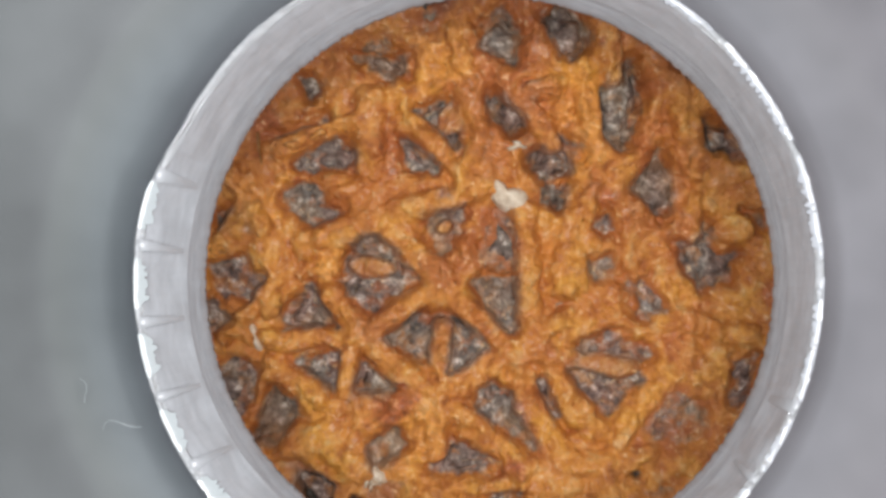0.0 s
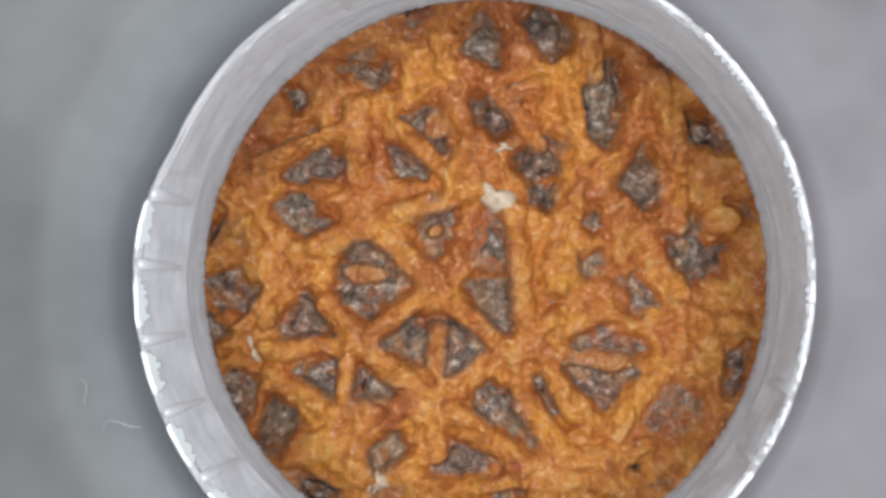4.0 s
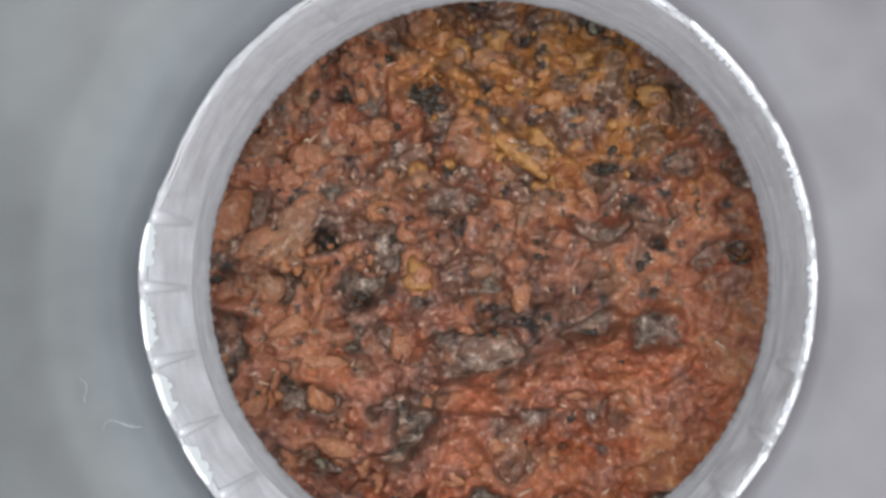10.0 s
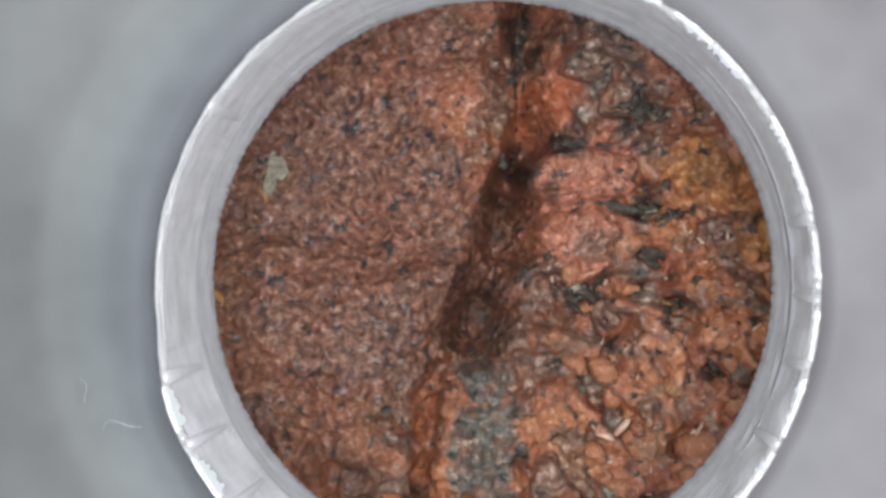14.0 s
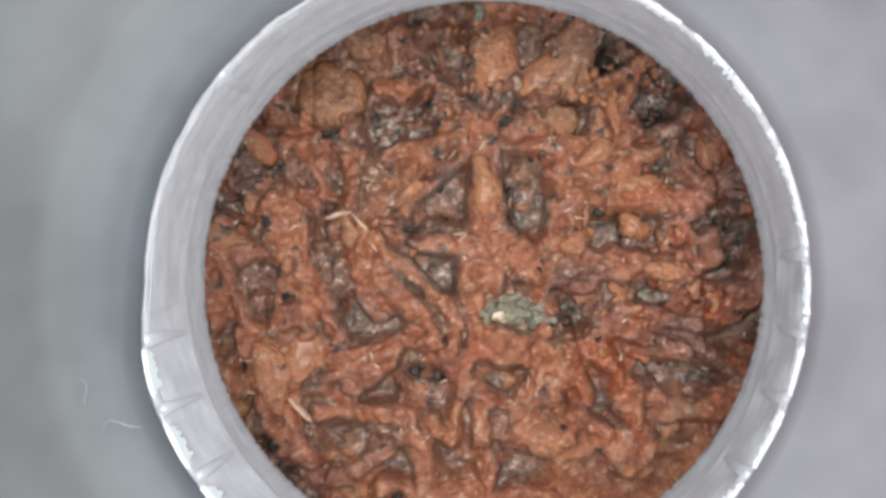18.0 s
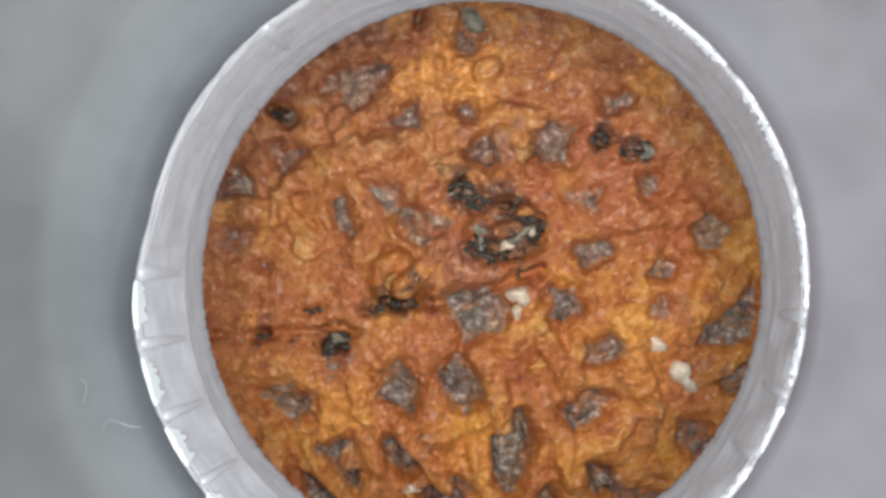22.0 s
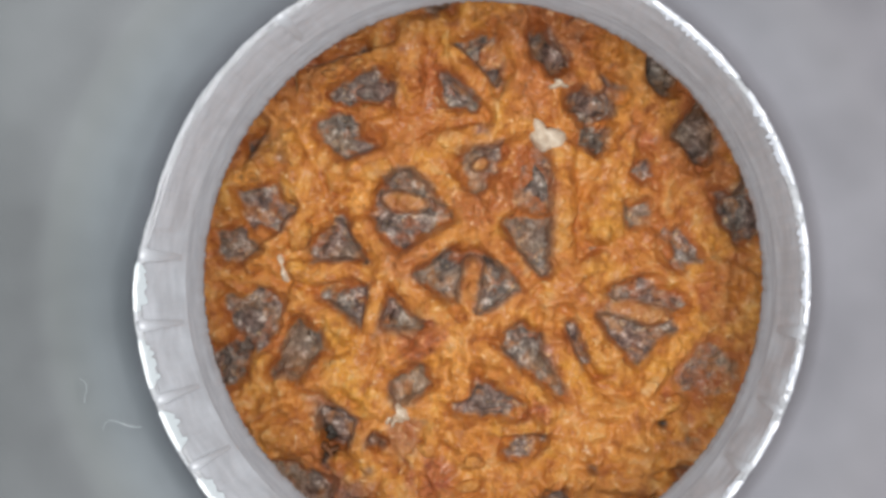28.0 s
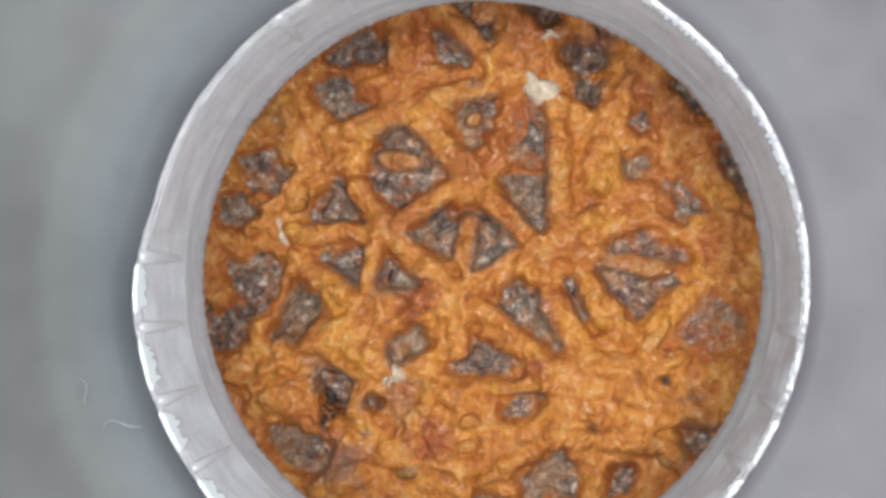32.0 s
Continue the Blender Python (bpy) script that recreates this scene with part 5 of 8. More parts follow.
stain_or_shade(-7.65, 26.22, 0.45, TEAL_FILM, 0.50)
ridge(-10.44, 23.32, -6.59, 24.53, 1.29, 0.30)
ridge(-9.82, 21.45, -5.55, 21.32, 1.28, 0.30)
lump(-5.33, 24.34, 0.64, 1.29, 62, 0.40, "grain", TAN)

# dusky, speckled disc
pit((-16.70, 44.56), (-14.97, 44.61), (-14.48, 43.02), (-16.05, 42.75))
pit((-16.01, 41.72), (-14.90, 41.84), (-14.89, 39.67), (-15.81, 39.54))
pit((-18.65, 42.27), (-17.77, 42.41), (-17.45, 41.06), (-18.54, 41.16))
pit((-13.75, 41.23), (-12.43, 41.31), (-12.50, 40.22), (-13.61, 40.32))
pit((-11.88, 39.29), (-10.79, 39.19), (-10.63, 38.28), (-12.29, 37.40), (-12.89, 37.94))
pit((-10.27, 38.66), (-9.03, 38.12), (-8.64, 37.39), (-10.16, 37.55))
pit((-13.98, 36.00), (-12.26, 36.02), (-11.12, 34.59), (-12.35, 33.68), (-13.47, 34.65))
pit((-5.59, 40.38), (-3.64, 40.17), (-4.00, 39.08), (-5.49, 39.27))
pit((-1.86, 38.42), (-0.09, 38.44), (-0.21, 37.53), (-1.73, 37.52))
pit((-7.77, 38.33), (-6.49, 37.79), (-6.80, 37.11))
pit((-5.16, 35.90), (-3.03, 35.45), (-3.57, 34.60), (-5.03, 35.00))
pit((-6.07, 32.48), (-4.07, 32.87), (-4.01, 31.37), (-5.76, 31.36))
pit((-3.41, 31.91), (-1.60, 32.13), (-2.21, 30.89))
pit((-14.83, 32.41), (-12.72, 32.38), (-12.65, 30.89), (-14.77, 30.93))
pit((-10.78, 31.66), (-8.42, 31.80), (-6.65, 30.48), (-7.62, 29.95), (-10.29, 30.32))
crust(-8.27, 30.64, 0.33, 0.33, -8, 0.00, "black_crust_or_gap", BLACK)
pit((-17.18, 33.54), (-15.84, 34.02), (-15.47, 33.11), (-16.63, 32.61))
stain_or_shade(-14.79, 34.97, 0.41, TEAL_FILM, 0.50)
pit((-6.04, 46.79), (-4.55, 46.63), (-3.75, 45.84), (-5.90, 45.89))
pit((-4.46, 44.26), (-3.53, 44.38), (-3.66, 43.27))
lump(-18.74, 36.63, 1.24, 2.31, -18, 0.50, "grain", TAN)
lump(-16.88, 35.39, 3.06, 1.47, 38, 0.50, "grain", TAN)
lump(-17.54, 39.07, 0.95, 0.83, -7, 0.50, "grain", TAN)
lump(-15.60, 38.71, 1.29, 1.08, -7, 0.50, "grain", TAN)
lump(-11.19, 37.72, 0.96, 1.17, -7, 0.50, "grain", OCHRE)
lump(-11.27, 33.99, 0.87, 1.16, -8, 0.50, "grain", OCHRE)
lump(-12.64, 39.60, 1.30, 0.97, 23, 0.45, "grain", TAN)
lump(-9.35, 38.85, 1.93, 0.88, -17, 0.45, "grain", TAN)
bar(-15.87, 32.04, -14.54, 33.64, 1.01, 0.40, "grain", TAN)
lump(-11.05, 45.36, 0.63, 1.18, -7, 0.50, "grain", OCHRE)
crust(-15.05, 45.59, 0.71, 0.71, -7, 0.10, "black_crust_or_gap", BLACK)
crust(-14.68, 43.58, 0.71, 0.59, -7, 0.00, "black_crust_or_gap", BLACK)
crust(-10.86, 41.07, 1.27, 0.93, 3, -0.10, "black_crust_or_gap", BLACK)
crust(-10.09, 38.10, 0.71, 0.54, -7, -0.10, "black_crust_or_gap", BLACK)
crust(-2.02, 34.65, 0.63, 0.59, -7, 0.00, "black_crust_or_gap", BLACK)
crust(-3.79, 37.82, 0.96, 0.38, 8, -0.10, "black_crust_or_gap", BLACK)
crust(-8.78, 44.85, 1.35, 0.63, -28, -0.10, "black_crust_or_gap", BLACK)
crust(-9.80, 45.20, 1.05, 0.42, 12, -0.10, "black_crust_or_gap", BLACK)
crust(-6.88, 43.11, 0.84, 0.54, -8, -0.10, "black_crust_or_gap", BLACK)
crust(-4.06, 43.78, 0.87, 0.75, -8, -0.10, "black_crust_or_gap", BLACK)
crust(-3.16, 42.61, 0.62, 0.41, 23, -0.10, "black_crust_or_gap", BLACK)
crust(-13.70, 32.88, 0.49, 0.41, -8, 0.00, "black_crust_or_gap", BLACK)
crust(-13.74, 41.01, 0.93, 0.51, 13, -0.10, "black_crust_or_gap", BLACK)
crust(-6.92, 36.54, 0.54, 0.42, -7, -0.10, "black_crust_or_gap", BLACK)
crust(-16.71, 40.75, 1.25, 0.46, -37, -0.10, "black_crust_or_gap", BLACK)
stain_or_shade(-6.39, 40.38, 0.41, TEAL_FILM, 0.50)
stain_or_shade(-0.73, 42.07, 0.46, TEAL_FILM, 0.50)
stain_or_shade(-8.62, 44.41, 0.41, TEAL_FILM, 0.50)
ridge(-13.76, 44.21, -11.04, 42.16, 0.76, 0.30)
ridge(-13.15, 45.62, -11.19, 44.32, 0.72, 0.30)
bar(-8.42, 39.48, -6.16, 37.49, 0.75, 0.30, "grain", OCHRE)
ridge(-6.63, 37.13, -4.67, 36.04, 0.75, 0.30)
ridge(-12.60, 36.65, -10.38, 35.94, 1.04, 0.30)
ridge(-7.75, 35.19, -5.03, 33.58, 1.45, 0.30)
ridge(-4.97, 33.99, 0.31, 35.40, 1.47, 0.30)
ridge(-12.30, 32.48, -7.32, 32.23, 1.24, 0.30)
ridge(-6.69, 30.70, -3.01, 30.00, 1.25, 0.30)
lump(-7.82, 37.71, 1.05, 0.92, -7, 0.35, "grain", TAN)
lump(-7.95, 43.04, 1.26, 0.84, -8, 0.35, "grain", OCHRE)
lump(-4.68, 42.18, 1.25, 0.83, -8, 0.35, "grain", OCHRE)
lump(-1.96, 40.54, 1.66, 0.83, -7, 0.35, "grain", OCHRE)
lump(-7.33, 41.25, 1.26, 0.63, 23, 0.35, "grain", OCHRE)
lump(-9.46, 42.81, 1.27, 0.84, -28, 0.30, "grain", OCHRE)
lump(-6.37, 39.00, 1.25, 0.83, -27, 0.30, "grain", OCHRE)
ridge(-17.62, 38.35, -14.15, 37.69, 1.04, 0.30)
hump(-7.56, 48.12, 4.87, 3.60, -21, 0.20)
crust(-18.08, 45.02, 1.71, 1.00, -31, 0.10, "black_crust_or_gap", BLACK)
crust(-14.83, 43.64, 0.81, 0.64, -71, 0.00, "black_crust_or_gap", BLACK)
crust(-14.74, 47.28, 2.63, 0.34, -21, 0.00, "black_crust_or_gap", BLACK)
crust(-5.41, 48.74, 1.27, 0.84, -41, -0.10, "black_crust_or_gap", BLACK)
crust(-4.19, 43.88, 1.26, 0.84, -12, -0.15, "black_crust_or_gap", BLACK)
dent(-23.49, 51.48, 7.53, 18.82, 75, 1.0)
stain_or_shade(-15.35, 51.73, 1.19, TEAL_FILM, 0.50)
stain_or_shade(-14.99, 53.49, 0.89, TEAL_FILM, 0.50)
# two dark cracks, laid on as black bars
bar(-18.87, 49.32, -14.07, 46.90, 0.52, 0.00, "black_crust_or_gap", BLACK)
bar(-17.50, 50.72, -14.27, 49.53, 0.43, 0.00, "black_crust_or_gap", BLACK)
crust(-13.77, 50.99, 1.94, 0.78, -15, -0.10, "black_crust_or_gap", BLACK)
stain_or_shade(-15.70, 45.85, 0.75, TEAL_FILM, 0.50)
crust(-14.64, 43.61, 0.87, 0.78, -15, -0.05, "black_crust_or_gap", BLACK)
hump(-16.79, 49.27, 4.19, 2.15, -10, 0.02)
hump(-17.22, 46.86, 4.52, 2.37, -20, 0.02)
hump(-9.24, 48.68, 2.99, 2.35, 5, 0.30)
hump(-12.21, 53.53, 3.86, 1.93, -29, 0.30)
bar(-18.99, 40.89, -18.89, 40.10, 0.27, 0.30, "strand", STRAND_GLINT)
bar(-18.94, 40.13, -18.24, 39.63, 0.28, 0.30, "strand", STRAND_GLINT)
bar(-18.29, 39.64, -17.42, 40.18, 0.27, 0.30, "strand", STRAND_GLINT)
lump(-17.25, 38.87, 1.07, 1.07, -16, 0.45, "grain", TAN)
lump(-15.50, 38.38, 1.28, 1.07, -16, 0.45, "grain", TAN)
ridge(-17.47, 41.54, -15.88, 39.35, 1.06, 0.30)
ridge(-15.97, 42.87, -14.90, 40.38, 1.06, 0.30)
lump(-17.98, 42.12, 1.28, 0.94, -45, 0.40, "grain", TAN)
ridge(-20.20, 39.72, -18.45, 38.15, 0.93, 0.30)
ridge(-20.05, 41.84, -19.05, 40.68, 0.85, 0.30)
lump(-20.99, 40.81, 0.83, 1.25, 64, 0.35, "grain", TAN)
stain_or_shade(-20.53, 43.28, 0.82, TEAL_FILM, 0.50)
stain_or_shade(-24.17, 45.83, 1.04, TEAL_FILM, 0.50)
stain_or_shade(-25.40, 44.45, 0.80, TEAL_FILM, 0.50)
stain_or_shade(-21.68, 51.00, 0.93, TEAL_FILM, 0.50)

# hollow beside the ridge with its banded spine
ridge(-23.62, 43.46, -21.35, 42.93, 0.42, 0.30)
ridge(-23.53, 43.04, -21.17, 42.53, 0.42, 0.30)
ridge(-23.85, 42.92, -21.59, 42.17, 0.42, 0.30)
ridge(-23.97, 42.54, -21.59, 41.89, 0.42, 0.30)
ridge(-24.02, 42.32, -21.64, 41.68, 0.42, 0.30)
ridge(-24.01, 41.88, -21.50, 41.35, 0.42, 0.30)
ridge(-24.25, 41.73, -21.69, 40.99, 0.42, 0.30)
ridge(-24.42, 41.35, -21.96, 40.83, 0.42, 0.30)
ridge(-24.36, 41.11, -21.91, 40.36, 0.42, 0.30)
ridge(-24.48, 40.82, -22.12, 40.14, 0.42, 0.30)
ridge(-24.76, 40.47, -22.27, 39.79, 0.42, 0.30)
ridge(-24.84, 40.28, -22.35, 39.55, 0.42, 0.30)
ridge(-24.76, 39.84, -22.22, 39.07, 0.42, 0.30)
lump(-24.06, 38.52, 2.28, 1.45, -27, 0.45, "sandy_plate", SAND)
lump(-25.10, 38.30, 1.45, 1.24, 2, 0.40, "sandy_plate", SAND)
lump(-23.52, 37.80, 1.45, 1.24, -38, 0.40, "grain", TAN)
bar(-25.35, 37.40, -25.97, 35.23, 1.44, 0.45, "sandy_plate", SAND)
bar(-24.16, 37.03, -24.89, 34.89, 1.44, 0.42, "sandy_plate", SAND)
bar(-24.73, 37.43, -25.51, 34.98, 1.64, 0.46, "sandy_plate", SAND)
# the plate's dark hole, laid on as black flakes
crust(-25.41, 34.90, 0.70, 0.49, -18, 0.50, "black_crust_or_gap", BLACK)
pit((-27.84, 42.08), (-25.50, 41.83), (-26.07, 39.15), (-28.49, 39.86))
pit((-29.71, 38.14), (-27.92, 38.26), (-26.96, 37.70), (-28.24, 36.56), (-29.47, 36.74))
pit((-29.35, 35.89), (-27.56, 36.00), (-27.36, 34.39), (-29.03, 34.03))
pit((-21.41, 37.03), (-19.77, 37.21), (-20.05, 35.51), (-21.25, 36.06))
pit((-21.56, 39.26), (-20.38, 39.38), (-20.26, 38.20), (-21.60, 38.35))
pit((-18.90, 42.65), (-17.58, 42.29), (-18.21, 41.06), (-19.21, 41.58))
pit((-17.38, 34.01), (-16.23, 33.91), (-16.46, 32.59), (-17.49, 32.92))
pit((-22.10, 32.28), (-20.70, 32.31), (-21.23, 30.67), (-22.64, 31.13))
pit((-19.48, 31.66), (-18.01, 31.23), (-18.07, 29.70), (-19.43, 29.66))
pit((-24.48, 30.26), (-22.37, 29.84), (-22.96, 28.66), (-24.30, 28.66))
pit((-24.01, 34.39), (-22.88, 34.29), (-23.87, 33.23))
pit((-23.04, 34.73), (-21.57, 34.30), (-22.37, 33.83))
crust(-20.12, 39.81, 1.46, 0.46, -48, -0.10, "black_crust_or_gap", BLACK)
ridge(-20.53, 40.93, -18.15, 38.37, 1.13, 0.30)
ridge(-18.28, 38.02, -15.88, 37.22, 1.14, 0.30)
ridge(-18.68, 32.95, -16.73, 31.60, 1.24, 0.30)
ridge(-23.10, 36.09, -18.97, 33.39, 1.12, 0.30)
ridge(-23.02, 32.96, -18.43, 33.69, 1.12, 0.30)
ridge(-20.07, 33.03, -20.86, 30.49, 1.23, 0.30)
ridge(-25.05, 31.04, -21.52, 29.91, 0.82, 0.30)
ridge(-31.23, 37.60, -29.78, 35.06, 0.98, 0.30)
ridge(-30.17, 38.03, -28.61, 39.34, 0.90, 0.30)
ridge(-28.52, 39.06, -25.83, 37.73, 0.98, 0.30)
ridge(-30.28, 41.66, -32.35, 38.45, 1.31, 0.30)
ridge(-32.85, 37.86, -33.33, 33.63, 1.30, 0.30)
ridge(-27.68, 32.89, -27.40, 29.38, 1.51, 0.30)
ridge(-24.87, 33.60, -25.81, 31.22, 0.94, 0.30)
ridge(-25.25, 30.40, -24.73, 28.31, 0.98, 0.30)
lump(-31.77, 33.13, 1.88, 0.82, -43, 0.45, "grain", TAN)
lump(-19.06, 38.00, 0.76, 0.63, -17, 0.45, "pale_grit", GREYSTONE)
stain_or_shade(-23.25, 30.72, 0.47, TEAL_FILM, 0.50)
stain_or_shade(-14.70, 35.23, 0.42, TEAL_FILM, 0.50)
lump(-26.67, 40.85, 1.23, 0.90, -37, 0.10, "grain", TAN)
pit((-21.58, 33.02), (-20.66, 33.04), (-21.30, 30.73), (-22.96, 31.18), (-23.22, 31.95))
stain_or_shade(-23.21, 30.69, 0.42, TEAL_FILM, 0.50)
ridge(-23.05, 30.26, -21.17, 29.87, 0.87, 0.30)
pit((-24.32, 30.30), (-22.53, 29.64), (-21.74, 29.17), (-22.96, 27.95), (-24.03, 28.89))
pit((-19.20, 32.38), (-18.10, 32.12), (-18.29, 29.95), (-19.17, 29.29), (-19.72, 30.56))
pit((-16.90, 29.79), (-15.59, 29.48), (-15.95, 28.19), (-17.21, 28.54))
pit((-26.21, 28.89), (-24.91, 28.79), (-24.40, 27.32), (-26.91, 27.12))
pit((-27.17, 26.17), (-25.04, 25.84), (-25.28, 24.97), (-27.50, 25.58))
pit((-24.54, 25.66), (-22.91, 25.03), (-23.41, 24.02), (-24.58, 24.56))
crust(-23.87, 25.58, 1.03, 0.74, -55, -0.05, "black_crust_or_gap", BLACK)
pit((-22.03, 25.39), (-20.59, 24.82), (-21.24, 24.05), (-22.03, 24.49))
pit((-20.04, 23.98), (-18.93, 23.71), (-19.38, 22.89))
pit((-22.31, 22.04), (-20.55, 21.80), (-20.36, 20.84), (-22.21, 20.69))
pit((-24.01, 34.56), (-22.85, 34.51), (-23.36, 33.46))
pit((-22.92, 35.36), (-22.01, 35.17), (-21.99, 34.41))
pit((-17.12, 34.25), (-16.13, 33.58), (-16.81, 32.79))
pit((-31.47, 24.40), (-30.34, 24.34), (-30.68, 23.08), (-31.31, 23.26))
crust(-31.03, 24.28, 1.02, 0.73, 25, -0.10, "black_crust_or_gap", BLACK)
pit((-29.66, 23.26), (-28.42, 22.07), (-29.09, 21.17), (-30.01, 21.84))
pit((-28.10, 24.31), (-26.24, 23.83), (-27.27, 23.19))
pit((-32.46, 30.18), (-31.18, 29.87), (-31.72, 28.66))
pit((-30.42, 29.83), (-29.09, 29.72), (-29.69, 28.31))
pit((-25.89, 33.97), (-24.71, 33.26), (-25.55, 32.54))
pit((-30.51, 33.50), (-28.38, 33.17), (-29.01, 32.40))
pit((-18.49, 27.21), (-17.59, 27.00), (-18.15, 25.78))
crust(-18.42, 26.54, 0.63, 1.05, -15, -0.10, "black_crust_or_gap", BLACK)
bar(-20.28, 33.00, -20.33, 30.40, 1.13, 0.45, "grain", TAN)
ridge(-25.59, 31.40, -23.62, 27.64, 1.07, 0.30)
ridge(-20.34, 29.75, -19.78, 28.52, 1.49, 0.30)
ridge(-16.98, 31.23, -18.07, 28.71, 0.96, 0.30)
ridge(-21.46, 29.63, -21.72, 27.76, 1.08, 0.30)
ridge(-27.98, 31.63, -27.20, 28.84, 1.65, 0.30)
ridge(-29.85, 26.70, -27.85, 28.59, 1.88, 0.30)
ridge(-29.26, 25.37, -29.05, 23.62, 0.98, 0.30)
ridge(-27.90, 26.06, -24.77, 26.61, 0.86, 0.30)
ridge(-22.86, 26.15, -22.60, 24.58, 0.87, 0.30)
ridge(-20.73, 24.06, -19.24, 24.72, 1.08, 0.30)
ridge(-21.67, 26.14, -19.52, 25.29, 1.17, 0.30)
lump(-20.15, 22.24, 1.99, 1.27, -21, 0.45, "grain", TAN)
ridge(-24.91, 23.53, -24.57, 22.15, 1.27, 0.30)
ridge(-26.34, 21.70, -23.57, 20.87, 0.91, 0.30)
# a small dark hole, laid on as black flakes
crust(-25.98, 21.45, 0.45, 0.62, -16, 0.20, "black_crust_or_gap", BLACK)
hump(-31.83, 26.82, 3.68, 2.65, 5, 0.35)
ridge(-22.75, 33.08, -19.15, 33.51, 1.26, 0.30)
ridge(-24.39, 32.22, -22.59, 32.90, 0.96, 0.30)
ridge(-18.49, 33.55, -15.49, 31.11, 1.46, 0.30)
ridge(-18.69, 28.29, -13.83, 27.27, 1.35, 0.30)
bar(-32.14, 33.19, -30.75, 32.02, 0.91, 0.40, "grain", TAN)
lump(-14.97, 30.62, 1.69, 0.76, -15, 0.45, "grain", TAN)
lump(-15.29, 29.14, 1.27, 1.06, -15, 0.40, "grain", TAN)
bar(-26.20, 31.89, -25.24, 31.89, 0.29, 0.40, "strand", STRAND_GLINT)
bar(-25.25, 31.85, -24.56, 30.69, 0.23, 0.40, "strand", STRAND_GLINT)
bar(-29.10, 25.96, -28.32, 24.75, 0.27, 0.40, "strand", STRAND_GLINT)
bar(-20.32, 33.01, -19.92, 33.35, 0.17, 0.50, "strand", STRAND_GLINT)
ridge(-31.25, 31.34, -32.77, 29.63, 1.02, 0.30)
ridge(-29.89, 32.47, -30.77, 30.78, 0.95, 0.30)
ridge(-30.11, 28.47, -29.95, 26.73, 1.03, 0.30)
bar(-33.49, 28.55, -32.06, 27.52, 1.03, 0.40, "grain", OCHRE)
hump(-32.84, 25.41, 2.44, 1.83, 15, 0.20)
ridge(-17.62, 25.46, -16.73, 23.05, 1.26, 0.30)
ridge(-18.79, 22.77, -17.17, 20.57, 1.28, 0.30)
ridge(-27.90, 22.56, -25.86, 23.05, 0.90, 0.30)
lump(-22.77, 26.45, 0.83, 0.71, -15, 0.50, "grain", TAN)
lump(-32.83, 46.13, 0.64, 0.57, -16, 0.40, "grain", OCHRE)
bar(-33.12, 46.15, -31.10, 45.34, 0.49, 0.30, "grain", OCHRE)
bar(-31.01, 48.94, -30.50, 47.94, 0.30, 0.20, "grain", OCHRE)
lump(-27.76, 52.32, 0.76, 1.51, -15, -0.20, "pale_grit", GREYSTONE)
bar(-28.34, 51.89, -28.99, 50.40, 0.57, -0.20, "grain", OCHRE)
pit((-33.44, 45.85), (-31.76, 45.41), (-31.84, 44.22), (-33.41, 44.42))
ridge(-30.47, 46.19, -31.04, 43.79, 0.61, 0.30)
ridge(-30.19, 44.73, -30.14, 42.44, 1.22, 0.30)
crust(-26.33, 42.59, 1.16, 0.39, -16, -0.30, "black_crust_or_gap", BLACK)
stain_or_shade(-25.69, 45.23, 0.54, TEAL_FILM, 0.50)
ridge(-27.59, 42.00, -26.11, 40.87, 1.16, 0.30)
hump(-32.06, 47.82, 2.07, 1.32, -16, 0.20)
hump(-31.22, 50.14, 1.70, 1.32, 25, 0.20)
ridge(-29.29, 42.30, -29.26, 40.30, 0.77, 0.30)
ridge(-32.03, 43.08, -31.42, 41.72, 0.84, 0.30)
lump(-18.78, 36.33, 3.25, 1.81, 77, 0.45, "grain", TAN)
lump(-16.29, 35.73, 3.52, 1.83, 38, 0.45, "grain", TAN)
lump(-32.56, 27.06, 2.73, 1.89, -37, 0.25, "sandy_plate", SAND)
lump(-31.78, 25.96, 2.29, 1.88, -7, 0.25, "sandy_plate", SAND)
lump(-32.79, 27.78, 1.47, 1.26, -17, 0.30, "grain", OCHRE)
for k in range(22):
    # one heap of pale crystals, flat on one side
    u, v = math.cos(2.4 * k) * math.sqrt((k + 0.5) / 22), math.sin(2.4 * k) * math.sqrt((k + 0.5) / 22)
    lump(-20.25 + 1.2 * u + 0.2 * v, 26.85 - 0.35 * u + 0.55 * abs(v) + 0.2 * v, 0.75, 0.55, 57 * k, 0.12 + 0.08 * (k % 3), "pale_grit", GREYSTONE)
lump(-20.89, 27.04, 0.93, 0.64, -47, 0.30, "bare_ossicle", WHITE)
lump(-29.38, 26.75, 1.46, 2.72, 3, 0.40, "grain", TAN)
lump(-15.16, 33.16, 0.74, 2.40, -17, 0.40, "grain", TAN)

# stains, pigments and painted shade
stain_or_shade(4.39, 15.01, 3.22, RUST, .5)
stain_or_shade(2.56, 10.02, 2.42, RUST, .5)
stain_or_shade(9.63, 16.59, 2.79, RUST, .5)
stain_or_shade(6.33, 9.45, 2.41, RUST, .45)
stain_or_shade(-1.14, 14.58, 2.53, RUST, .35)
stain_or_shade(11.47, 8.97, 2.00, RUST, .3)
stain_or_shade(4.73, 14.82, 0.82, CRUST_SHADE, .75)
stain_or_shade(3.81, 14.11, 0.65, CRUST_SHADE, .8)
stain_or_shade(4.24, 15.64, 1.07, DARK_BROWN, .55)
stain_or_shade(0.33, 11.82, 0.58, CRUST_SHADE, .7)
stain_or_shade(-0.39, 12.32, 0.41, CRUST_SHADE, .6)
